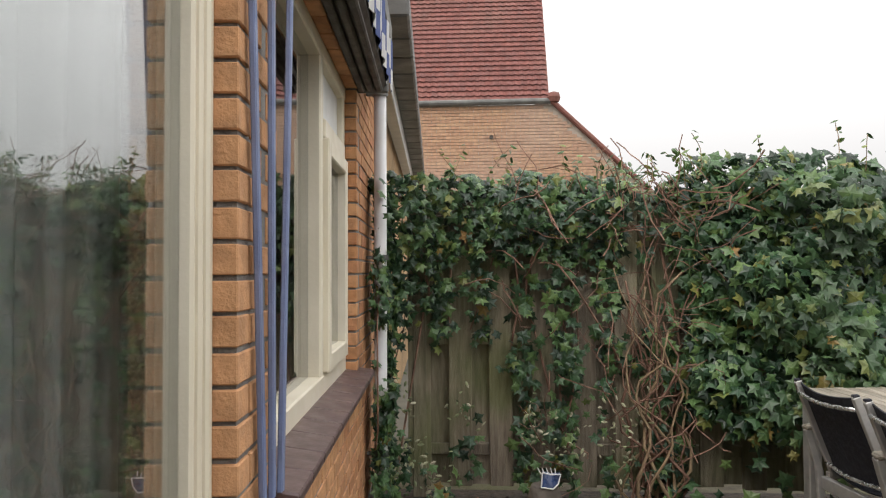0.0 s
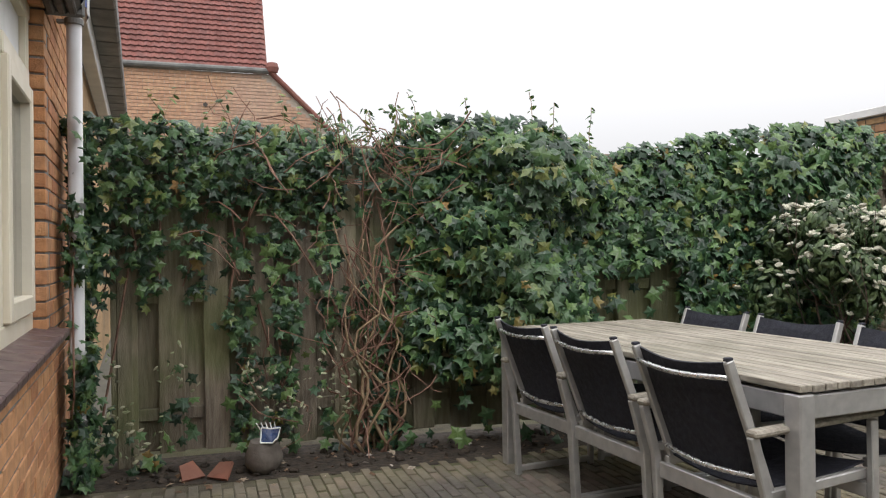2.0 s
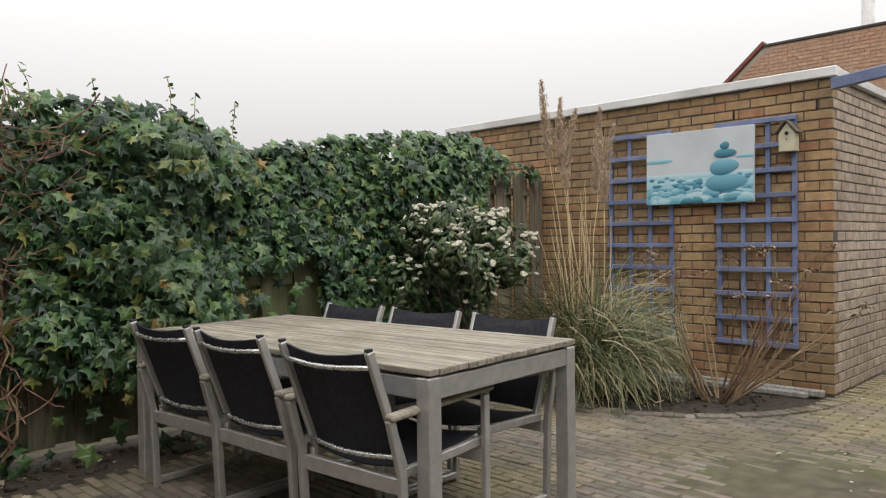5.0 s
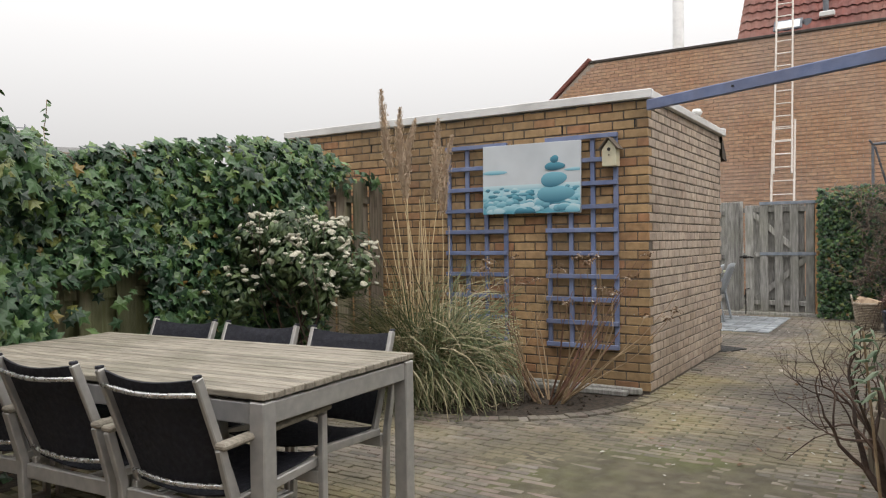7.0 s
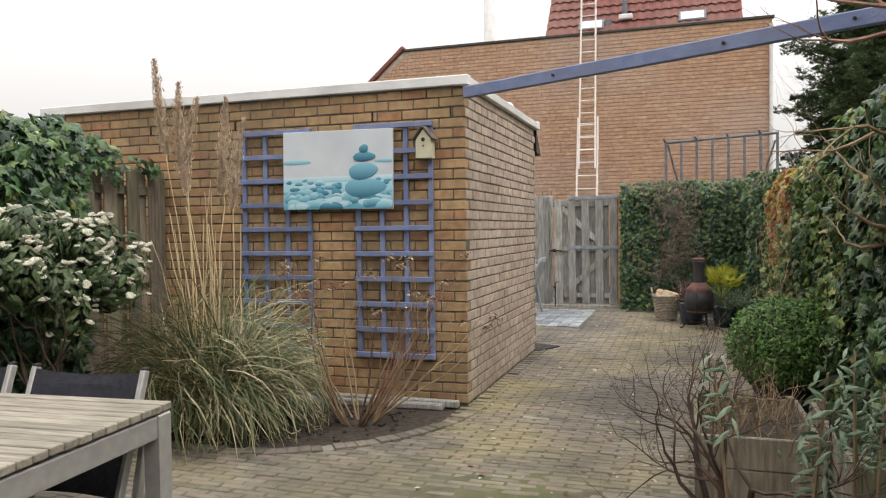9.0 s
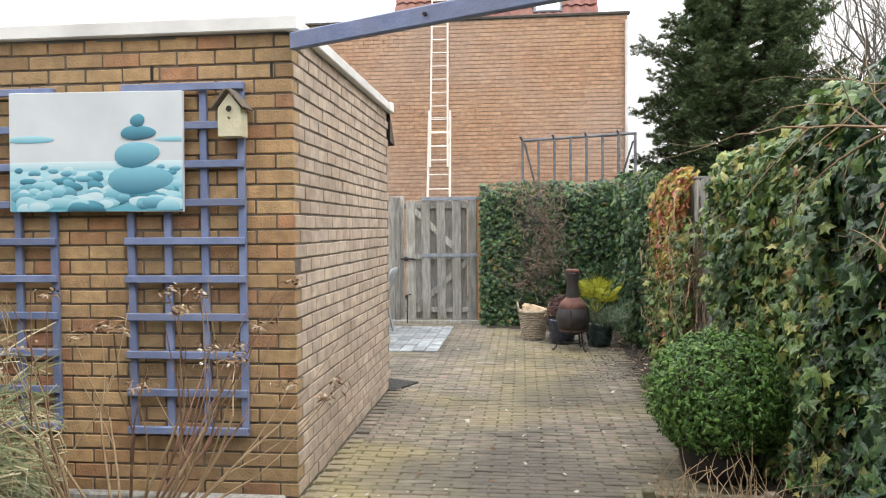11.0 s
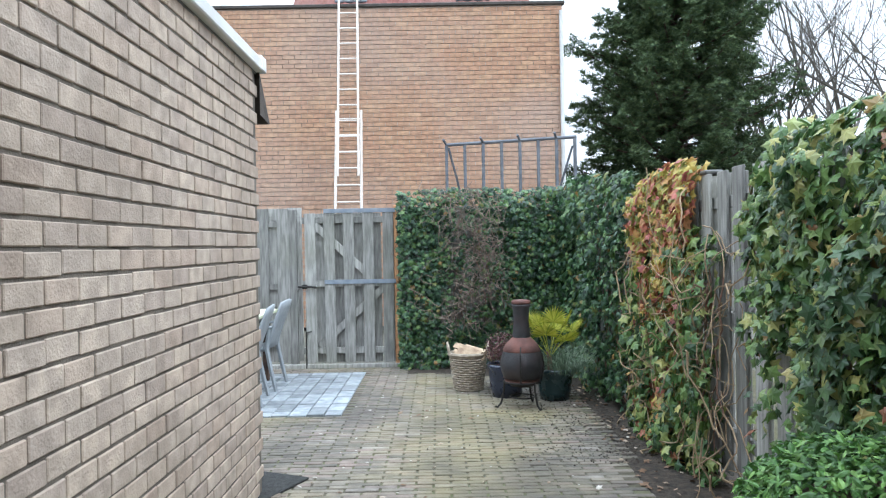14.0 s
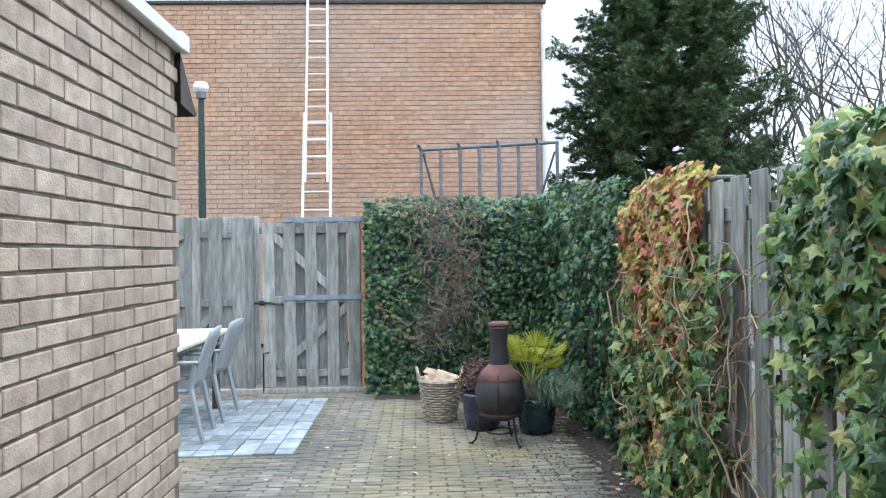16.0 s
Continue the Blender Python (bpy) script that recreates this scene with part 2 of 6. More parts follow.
M_PLUME = mat("dry_plume", [(0.46, 0.36, 0.27), (0.62, 0.50, 0.38)], 10, 0.9, 0.1, 60, thin=0.3)
M_BOX = mat("box_leaf", None, 30, 0.5, 0.1, 60, rnd="island", thin=0.2, ramp=[
    (0.0, (0.035, 0.09, 0.02)), (0.5, (0.095, 0.21, 0.042)), (1.0, (0.20, 0.35, 0.075))])
M_SAGE = mat("grey_green_leaf", None, 30, 0.6, 0.1, 60, rnd="island", thin=0.2, ramp=[
    (0.0, (0.10, 0.16, 0.09)), (0.6, (0.20, 0.28, 0.18)), (1.0, (0.33, 0.40, 0.28))])
M_VIB = mat("dark_shrub_leaf", None, 30, 0.5, 0.1, 60, rnd="island", thin=0.15, ramp=[
    (0.0, (0.03, 0.055, 0.022)), (0.6, (0.07, 0.115, 0.042)), (1.0, (0.13, 0.18, 0.07))])
M_FLOWER = mat("cream_flower", [(0.54, 0.52, 0.42), (0.68, 0.66, 0.56)], 40, 0.8, 0.3, 200)
M_CONIFER = mat("conifer_needle", None, 10, 0.7, 0.2, 60, rnd="island", thin=0.1, ramp=[
    (0.0, (0.036, 0.066, 0.030)), (0.55, (0.088, 0.145, 0.06)), (1.0, (0.20, 0.26, 0.10))])
M_PALM = mat("yellow_palm_leaf", None, 20, 0.5, 0.1, 60, rnd="island", thin=0.25, ramp=[
    (0.0, (0.25, 0.32, 0.03)), (0.5, (0.48, 0.50, 0.05)), (1.0, (0.62, 0.58, 0.10))])
M_HEATH = mat("heather_leaf", None, 20, 0.6, 0.1, 60, rnd="island", ramp=[
    (0.0, (0.06, 0.025, 0.025)), (0.6, (0.12, 0.045, 0.05)), (1.0, (0.16, 0.09, 0.06))])
M_FIRED = mat("fired_clay", [(0.10, 0.042, 0.034), (0.17, 0.07, 0.052)], 9, 0.75, 0.25, 60, stain=(0.05, 0.03, 0.026), stain_scale=6)
M_CLAY = mat("terracotta", [(0.25, 0.095, 0.06), (0.34, 0.135, 0.085)], 9, 0.8, 0.25, 60, stain=(0.14, 0.08, 0.06), stain_scale=6)
M_SOOT = mat("sooty_clay", [(0.012, 0.012, 0.014), (0.03, 0.028, 0.03)], 9, 0.6, 0.3, 60, stain=(0.07, 0.035, 0.03), stain_scale=7, stain_amount=0.25)
M_IRON = mat("black_iron", [(0.015, 0.014, 0.013), (0.03, 0.027, 0.025)], 15, 0.55, 0.2, 80, metal=0.4)
M_TEAL = mat("dark_teal_glaze", [(0.008, 0.022, 0.026), (0.014, 0.036, 0.038)], 8, 0.25, 0.05, 50, coat=0.4)
M_NAVY = mat("navy_glaze", [(0.012, 0.018, 0.04), (0.02, 0.03, 0.06)], 8, 0.3, 0.05, 50, coat=0.4)
M_WICKER = mat("wicker", [(0.25, 0.205, 0.155), (0.40, 0.34, 0.265)], 20, 0.8, 0.4, 120)
M_LOG = mat("split_log", [(0.30, 0.21, 0.14), (0.52, 0.40, 0.27)], 14, 0.8, 0.4, 80)
M_GREYPLASTIC = mat("grey_plastic", [(0.27, 0.29, 0.31), (0.31, 0.33, 0.35)], 10, 0.45, 0.1, 100)
M_LADDER = mat("pale_ladder_wood", [(0.72, 0.66, 0.60), (0.80, 0.75, 0.70)], 8, 0.5, 0.1, 60)
M_STEEL = mat("painted_grey_steel", [(0.10, 0.11, 0.13), (0.16, 0.17, 0.19)], 8, 0.5, 0.1, 60, metal=0.2)
M_LAMPGREEN = mat("dark_green_post", [(0.012, 0.03, 0.022), (0.02, 0.04, 0.03)], 8, 0.5, 0.1, 60)
M_WHITE = mat("white_paint", [(0.74, 0.74, 0.72), (0.80, 0.80, 0.78)], 8, 0.5, 0.1, 60)
M_RUBBER = mat("black_rubber_mat", [(0.02, 0.02, 0.02), (0.035, 0.035, 0.033)], 20, 0.9, 1.0, 160)
M_PLASTER = mat("inner_plaster", [(0.42, 0.40, 0.37), (0.48, 0.46, 0.42)], 4, 0.9, 0.1, 40)
M_CLOTH = mat("pale_curtain", [(0.62, 0.62, 0.61), (0.72, 0.72, 0.71)], 14, 0.9, 0.2, 200, thin=0.2)
M_BIRD = mat("bird_box_wood", [(0.55, 0.50, 0.36), (0.64, 0.60, 0.45)], 9, 0.8, 0.3, 80, stain=(0.30, 0.38, 0.25), stain_scale=6, stain_amount=0.4)
M_BIRDROOF = mat("bird_box_roof", [(0.12, 0.10, 0.08), (0.18, 0.15, 0.12)], 9, 0.85, 0.3, 80)
M_LEAFLITTER = mat("dry_leaf", None, 30, 0.85, 0.2, 60, rnd="island", ramp=[
    (0.0, (0.12, 0.07, 0.04)), (0.5, (0.24, 0.15, 0.09)), (0.85, (0.42, 0.34, 0.25)), (1.0, (0.62, 0.58, 0.52))])


def glass_mat(name, tint=(0.9, 0.93, 0.92), rough=0.0):
    m = bpy.data.materials.new(name)
    m.use_nodes = True
    b = m.node_tree.nodes["Principled BSDF"]
    b.inputs["Base Color"].default_value = (*tint, 1)
    b.inputs["Roughness"].default_value = rough
    b.inputs["Transmission Weight"].default_value = 1.0
    b.inputs["IOR"].default_value = 1.9
    return m


M_GLASS = glass_mat("window_glass")

# ---- building blocks ----
RNG = np.random.default_rng(7)


class Shape:
    """Collects vertices and faces of one mesh."""

    def __init__(self):
        self.v, self.f, self.n = [], [], 0

    def add(self, verts, faces):
        self.v.append(np.asarray(verts, float))
        k = self.n
        self.f.extend([tuple(i + k for i in f) for f in faces])
        self.n += len(verts)
        return self

    def box(self, centre, size, turn=None, soft=0.0):
        bm = bmesh.new()
        bmesh.ops.create_cube(bm, size=1.0)
        bmesh.ops.scale(bm, vec=size, verts=bm.verts)
        if soft:
            bmesh.ops.bevel(bm, geom=list(bm.edges), offset=soft, segments=1, profile=0.5, affect="EDGES")
        m = Matrix.Translation(centre) @ (turn.to_4x4() if turn else Matrix())
        bm.transform(m)
        bm.verts.index_update()
        self.add([v.co[:] for v in bm.verts], [[v.index for v in f.verts] for f in bm.faces])
        bm.free()
        return self

    def tube(self, pts, radii, sides=6, cap=True):
        pts = [Vector(p) for p in pts]
        if isinstance(radii, (int, float)):
            radii = [radii] * len(pts)
        verts, faces, side = [], [], None
        for i, p in enumerate(pts):
            d = (pts[min(i + 1, len(pts) - 1)] - pts[max(i - 1, 0)]).normalized()
            if side is None:
                side = d.orthogonal().normalized()
            side = (side - d * side.dot(d)).normalized()
            up = d.cross(side)
            for k in range(sides):
                a = 2 * math.pi * k / sides
                verts.append(p + (side * math.cos(a) + up * math.sin(a)) * radii[i])
        for i in range(len(pts) - 1):
            for k in range(sides):
                a, b = i * sides + k, i * sides + (k + 1) % sides
                faces.append((a, b, b + sides, a + sides))
        if cap:
            faces.append(tuple(range(sides))[::-1])
            faces.append(tuple((len(pts) - 1) * sides + k for k in range(sides)))
        return self.add([v[:] for v in verts], faces)

    def lathe(self, profile, centre=(0, 0, 0), sides=32, wobble=0.0):
        verts, faces = [], []
        for r, z in profile:
            for k in range(sides):
                a = 2 * math.pi * k / sides
                q = r * (1 + wobble * math.sin(3 * a + z * 9))
                verts.append((centre[0] + q * math.cos(a), centre[1] + q * math.sin(a), centre[2] + z))
        for i in range(len(profile) - 1):
            for k in range(sides):
                a, b = i * sides + k, i * sides + (k + 1) % sides
                faces.append((a, b, b + sides, a + sides))
        return self.add(verts, faces)

    def prism(self, outline, z0, z1):
        n = len(outline)
        verts = [(x, y, z0) for x, y in outline] + [(x, y, z1) for x, y in outline]
        faces = [tuple(range(n))[::-1], tuple(range(n, 2 * n))]
        faces += [(i, (i + 1) % n, n + (i + 1) % n, n + i) for i in range(n)]
        return self.add(verts, faces)

    def mesh(self, name, material, smooth=False):
        me = bpy.data.meshes.new(name)
        v = np.concatenate(self.v) if self.v else np.zeros((0, 3))
        me.from_pydata(v.tolist(), [], self.f)
        me.materials.append(material)
        if smooth:
            me.polygons.foreach_set("use_smooth", [True] * len(me.polygons))
        me.update()
        return me


def part(name, shape, material, parent, label="", smooth=False, m=None):
    """One mesh object under a thing or under a part."""
    data = shape if isinstance(shape, bpy.types.Mesh) else shape.mesh(name, material, smooth)
    ob = new(name, data)
    ob.parent = parent
    if m is not None:
        ob.matrix_basis = m
    return tagged(ob, label)


def thing(name, label, category, at=(0, 0, 0), turn=0.0, group="", kind=""):
    """An empty at the base of a thing, which holds its parts."""
    ob = new(name)
    ob.empty_display_size = 0.1
    ob.matrix_basis = pose(*at, 0, 0, turn)
    return tagged(ob, label, category, group, kind)


def solid(name, shape, material, label, category="", kind="", group="", smooth=False):
    return tagged(new(name, shape.mesh(name, material, smooth)), label, category, group, kind)


def rz(a):
    return Matrix.Rotation(radians(a), 3, "Z")


def pieces(name, kinds, rows, parent, near, material, rest_material, limit=300, label=""):
    """Alike pieces of a wall or floor. kinds: template meshes' shapes; rows: (kind, pose). The nearest by `near` are objects, the rest one joined mesh."""
    rows = sorted(rows, key=lambda r: near(r[1].translation))
    data = {k: s.mesh(name, material) for k, s in kinds.items()}
    for k, m in rows[:limit]:
        part(name, data[k], material, parent, m=m)
    if len(rows) > limit:
        rest = Shape()
        cache = {k: (np.concatenate(s.v), s.f) for k, s in kinds.items()}
        for k, m in rows[limit:]:
            v, f = cache[k]
            a = np.array(m)
            rest.add(v @ a[:3, :3].T + a[:3, 3], f)
        tagged(part(name + "_field", rest, rest_material, parent, label), kind="stuff")


def scatter(template, places, rots, sizes):
    """Copies of a small template (verts, faces) as one shape. rots: n x 3 x 3."""
    v, f = template
    n, k = len(places), len(v)
    if n == 0:
        return Shape()
    allv = np.einsum("nij,kj->nki", rots, v) * sizes[:, None, None] + places[:, None, :]
    s = Shape()
    s.v.append(allv.reshape(-1, 3))
    base = np.arange(n) * k
    for face in f:
        fa = (np.array(face)[None, :] + base[:, None])
        s.f.extend(map(tuple, fa.tolist()))
    s.n = n * k
    return s


def facing(normals, spin):
    """Rotations whose z is the normal and whose -y hangs down, turned by spin."""
    z = normals / np.linalg.norm(normals, axis=1)[:, None]
    up = np.tile([0.0, 0.0, 1.0], (len(z), 1)) + RNG.normal(0, 0.05, (len(z), 3))
    x = np.cross(up, z)
    x /= np.linalg.norm(x, axis=1)[:, None]
    y = np.cross(z, x)
    c, s = np.cos(spin)[:, None], np.sin(spin)[:, None]
    x2, y2 = x * c + y * s, -x * s + y * c
    return np.stack([x2, y2, z], axis=2)


def fan(outline, fold=0.12, droop=0.25):
    """A leaf from the right half of its outline, folded along its rib."""
    pts = [(x, y) for x, y in outline] + [(-x, y) for x, y in outline[-2:0:-1]]
    v = [(0, 0.05, fold * 0.6)] + [(x, y, -fold * abs(x) * 1.5 - droop * max(0, -y) ** 2 * 0.6) for x, y in pts]
    n = len(pts)
    f = [(0, 1 + i, 1 + (i + 1) % n) for i in range(n)]
    return np.array(v, float), [(a, c, b) for a, b, c in f]


IVY_LEAF = fan([(0, -0.6), (0.12, -0.28), (0.5, -0.3), (0.3, 0.02), (0.42, 0.36), (0.1, 0.3), (0, 0.36)])
OVAL_LEAF = fan([(0, -0.6), (0.2, -0.25), (0.24, 0.1), (0.1, 0.38), (0, 0.42)], 0.15, 0.4)
LONG_LEAF = fan([(0, -1.0), (0.13, -0.5), (0.17, 0.0), (0.08, 0.4), (0, 0.5)], 0.2, 0.5)


def ridge(u, v, scale, seed):
    return np.array([noise.noise(Vector((a * scale + seed, b * scale, seed * 1.7))) for a, b in zip(u, v)])


def grow(shape, base, way, length, radius, depth, rng, spread=0.6, lift=0.15, sides=5, tips=None, bend=0.18, fork=(2, 3)):
    """A branch of some bent pieces that forks at its end."""
    pts, radii, d, p = [Vector(base)], [radius], Vector(way).normalized(), Vector(base)
    for i in range(4):
        d = (d + Vector(rng.normal(0, bend, 3)) + Vector((0, 0, lift * 0.3))).normalized()
        p = p + d * length / 4
        pts.append(p.copy())
        radii.append(radius * (1 - 0.1 * (i + 1)))
    shape.tube(pts, radii, sides)
    if depth == 0:
        if tips is not None:
            tips.append((p.copy(), d.copy()))
        return
    for i in range(int(rng.integers(fork[0], fork[1] + 1))):
        nd = (d + Vector(rng.normal(0, spread, 3)) + Vector((0, 0, lift))).normalized()
        k = int(rng.integers(2, 5)) if i else 4
        grow(shape, pts[k], nd, length * rng.uniform(0.6, 0.9), radii[k] * 0.68, depth - 1, rng, spread, lift, sides, tips, bend, fork)

# ---- ground ----
EARTH = Shape()
EARTH.box((10, 5, -0.25), (600, 600, 0.38))
solid("ground", EARTH, M_GROUND, "grey trodden ground reaching to the horizon", kind="structure")

BED = [(0.45, 5.20), (1.0, 5.17), (1.8, 5.08), (2.5, 5.06), (3.2, 5.08), (4.2, 5.12), (5.2, 5.12), (5.72, 5.0)]
ARC = [(7.13 - 1.42 * math.cos(a), 4.1 - 1.2 * math.sin(a)) for a in [i * math.pi / 28 for i in range(15)]]
soil = thing("soil", "dark damp garden soil with crumbs", "soil", kind="structure")
patch = Shape()
patch.prism(BED + [(5.72, 4.1)] + ARC + [(7.15, 5.75), (0.4, 5.75)], -0.06, -0.005)
part("bed_soil", patch, M_SOIL, soil)
patch = Shape()
patch.prism([(3.0, 0.95), (5.0, 0.98), (5.9, 0.78), (7.6, 0.76), (8.6, 0.73), (10.1, 0.72), (12.0, 0.62), (13.0, 0.68), (13.6, 1.6), (13.75, 2.28), (14.3, 2.28), (14.3, 0.0), (-1, 0.0), (-1, 0.95)], -0.06, -0.005)
part("bed_soil", patch, M_SOIL, soil)
crumbs = Shape()
for i in range(420):
    if i % 2:
        x, y = RNG.uniform(0.6, 5.6), RNG.uniform(5.2, 5.55)
    else:
        x, y = RNG.uniform(5.95, 7.05), RNG.uniform(3.2, 5.2)
        if ((7.13 - x) / 1.35) ** 2 + max(0, (4.1 - y) / 1.15) ** 2 > 1:
            continue
    r = RNG.uniform(0.008, 0.028)
    crumbs.box((x, y, r * 0.3 - 0.005), (r * 2, r * 1.6, r), Euler(RNG.uniform(-0.6, 0.6, 3)).to_matrix(), r * 0.3)
tagged(part("crumb", crumbs, M_SOIL, soil), kind="stuff")


def in_bed(x, y):
    if y > 5.06 and x < 5.8:
        return True
    if x > 5.66 and y > 2.9 and x < 7.2:
        e = ((7.13 - x) / 1.50) ** 2 + (max(0.0, 4.1 - y) / 1.26) ** 2
        if y > 4.1 or e < 1:
            return x > 5.66
    edge = np.interp(x, [-1, 3.0, 5.0, 5.9, 7.6, 8.6, 10.1, 12.0, 13.0, 13.6, 13.75, 14.3], [0.95, 0.95, 0.98, 0.78, 0.76, 0.73, 0.72, 0.62, 0.68, 1.6, 2.28, 2.28])
    return y < edge


paving = thing("pavement", "moss-stained grey-brown clinker bricks laid in rows", "pavement", kind="structure")
bedding = Shape()
bedding.prism([(-1.5, -1.5), (14.25, -1.5), (14.25, 7.2), (-1.5, 7.2)], -0.07, -0.0065)
part("joint_sand", bedding, M_JOINT, paving)
rows = []
L_P, W_P = 0.205, 0.056
for i in range(int((14.2 + 0.4) / W_P)):
    x = -0.4 + (i + 0.5) * W_P
    for j in range(int(7.0 / L_P) + 1):
        y = 0.3 + (j + (0.5 if i % 2 else 0)) * L_P
        if in_bed(x, y) or y > 5.3 or (x > 7.1 and x < 9.85 and y > 2.9) or (11.7 < x < 13.76 and y > 2.74):
            continue
        if x < 0.95 - 0.0735 * (y - 1) - 0.12 and y < 5.1 and x < 0.5:
            continue
        z = -0.022 + RNG.normal(0, 0.0016) - 0.012 * math.exp(-((x - 4.8) ** 2 + (y - 2.2) ** 2))
        rows.append(("a", Matrix.Translation((x, y, z)) @ Euler(RNG.normal(0, 0.012, 3)).to_matrix().to_4x4()))
paver = Shape().box((0, 0, 0), (W_P - 0.006, L_P - 0.014, 0.045), soft=0.004)
pieces("paver", {"a": paver}, rows, paving, lambda p: (p.x - 5.6) ** 2 + (p.y - 1.9) ** 2, M_PAVE, M_PAVE_FAR, 300, "clinker bricks in even rows")
rows = []
outer = [(7.13 - 1.50 * math.cos(a), 4.1 - 1.28 * math.sin(a)) for a in [i * math.pi / 2 / 30 for i in range(31)]]
for i in range(30):
    (x0, y0), (x1, y1) = outer[i], outer[i + 1]
    rows.append(("a", Matrix.Translation(((x0 + x1) / 2, (y0 + y1) / 2, -0.012 + RNG.normal(0, 0.003))) @ rz(math.degrees(math.atan2(y1 - y0, x1 - x0)) + 90).to_4x4()))
for i in range(7):
    rows.append(("a", Matrix.Translation((5.64, 4.15 + i * 0.075, -0.012)) @ rz(180).to_4x4()))
for i in range(24):
    x = 7.2 + i * 0.11
    rows.append(("a", Matrix.Translation((x, 2.85, -0.014 + RNG.normal(0, 0.002))) @ rz(RNG.normal(90, 1)).to_4x4()))
kerb = Shape().box((0, 0, 0), (0.10, 0.068, 0.05), soft=0.004)
pieces("edging_brick", {"a": kerb}, rows, paving, lambda p: 0, M_PAVE, M_PAVE_FAR, 300)
rows = []
for i in range(14):
    for j in range(15):
        rows.append(("a", Matrix.Translation((11.79 + i * 0.148, 2.79 + j * 0.148, -0.012 + RNG.normal(0, 0.002))) @ rz(RNG.normal(0, 0.5)).to_4x4()))
slab = Shape().box((0, 0, 0), (0.141, 0.141, 0.045), soft=0.004)
pieces("concrete_tile", {"a": slab}, rows, paving, lambda p: 0, M_TILE, M_TILE, 300)

# ---- brick shed ----
BX, BY, C_H, C_L = 7.13, 2.91, 0.0772, 0.205
shed = thing("shed", "flat-roofed brick garden shed with a white roof edge", "shed", kind="structure")
core = Shape()
core.box(((BX + 9.80) / 2, (BY + 6.9) / 2, 1.18), (9.80 - BX - 0.014, 6.9 - BY - 0.014, 2.44))
part("wall", core, M_MORTAR, shed)
full = Shape().box((0, 0, 0), (0.10, C_L - 0.011, C_H - 0.011), soft=0.0035)
header = Shape().box((0, 0, 0), (0.014, 0.093, C_H - 0.011), soft=0.003)
rows = []
for c in range(31):
    z = 0.0524 + c * C_H
    y = BY + (0.0 if c % 2 else 0.096)
    if c % 2 == 0:
        rows.append(("b", Matrix.Translation((BX + 0.007, BY + 0.046, z))))
    while y < 6.88:
        j = RNG.normal(0, 0.0012, 3)
        rows.append(("a", Matrix.Translation((BX + 0.05 + j[0], y + C_L / 2 + j[1], z + j[2])) @ rz(RNG.normal(0, 0.25)).to_4x4()))
        y += C_L
pieces("brick", {"a": full, "b": header}, rows, shed, lambda p: (p.y - 2.9) ** 2 + (p.z - 1.4) ** 2 * 0.3, M_BRICK, M_BRICK_FAR, 300, "yellow-brown bricks")
rows = []
C_S = 0.1848
side_full = Shape().box((0, 0, 0), (0.10, C_S - 0.010, C_H - 0.011), soft=0.0035)
side_half = Shape().box((0, 0, 0), (0.10, C_S / 2 - 0.010, C_H - 0.011), soft=0.0035)
for c in range(31):
    z = 0.0524 + c * C_H
    x = BX + (C_S / 2 + 0.010 if c % 2 else 0.0085)
    while x < 9.72:
        j = RNG.normal(0, 0.0012, 3)
        kind, w = ("a", C_S) if x + C_S < 9.82 else ("b", C_S / 2)
        rows.append((kind, Matrix.Translation((x + w / 2 + j[0], BY + 0.05 + j[1], z + j[2])) @ rz(90 + RNG.normal(0, 0.25)).to_4x4()))
        x += w
pieces("brick", {"a": side_full, "b": side_half}, rows, shed, lambda p: (p.x - 7.1) ** 2, M_SIDE, M_SIDE_FAR, 300, "pale worn bricks")
# shade of the open joints, put in as black strips on the bricks
for y in (3.02, 3.66, 4.90, 5.75):
    part("vent_slot", Shape().box((BX - 0.001, y, 2.217), (0.012, 0.013, 0.072)), M_IRON, shed, "black strip for the shade in an open joint")
cap = Shape()
for a, b, s in (((BX + 9.8) / 2, BY - 0.01, (9.80 - BX + 0.07, 0.07, 0.068)), ((BX + 9.8) / 2, 6.9, (9.80 - BX + 0.07, 0.07, 0.068))):
    cap.box((a, b, 2.437), s, soft=0.006)
cap.box((BX - 0.0, (BY + 6.9) / 2, 2.445), (0.08, 6.9 - BY + 0.08, 0.075), soft=0.006)
cap.box((9.80, (BY + 6.9) / 2, 2.445), (0.10, 6.9 - BY + 0.1, 0.085), soft=0.006)
part("roof_edge", cap, M_CAP, shed, "white metal roof edge")
top = Shape().box(((BX + 9.8) / 2, (BY + 6.9) / 2, 2.42), (9.80 - BX, 6.9 - BY, 0.06))
part("roof", top, M_ZINC, shed, "flat bitumen roof")
cano = Shape().add([(9.8, 2.89, 2.40), (10.04, 2.89, 2.15), (10.04, 4.1, 2.15), (9.8, 4.1, 2.40), (9.8, 2.89, 2.36), (10.02, 2.89, 2.14), (10.02, 4.1, 2.14), (9.8, 4.1, 2.36), (9.8, 2.89, 2.16), (9.8, 4.1, 2.16)],
                   [(0, 1, 2, 3), (4, 7, 6, 5), (0, 4, 5, 1), (3, 2, 6, 7), (1, 5, 6, 2), (4, 5, 8), (7, 9, 6)])
part("door_canopy", cano, M_DARK, shed, "dark sloping canopy over the shed door")
plinth = Shape()
plinth.box((7.02, 4.1, 0.035), (0.06, 2.3, 0.05), soft=0.008).box((6.93, 4.2, 0.02), (0.07, 2.3, 0.045), rz(2), 0.008)
part("edging_beam", plinth, M_GREYWOOD, shed, "low weathered boards edging the bed")

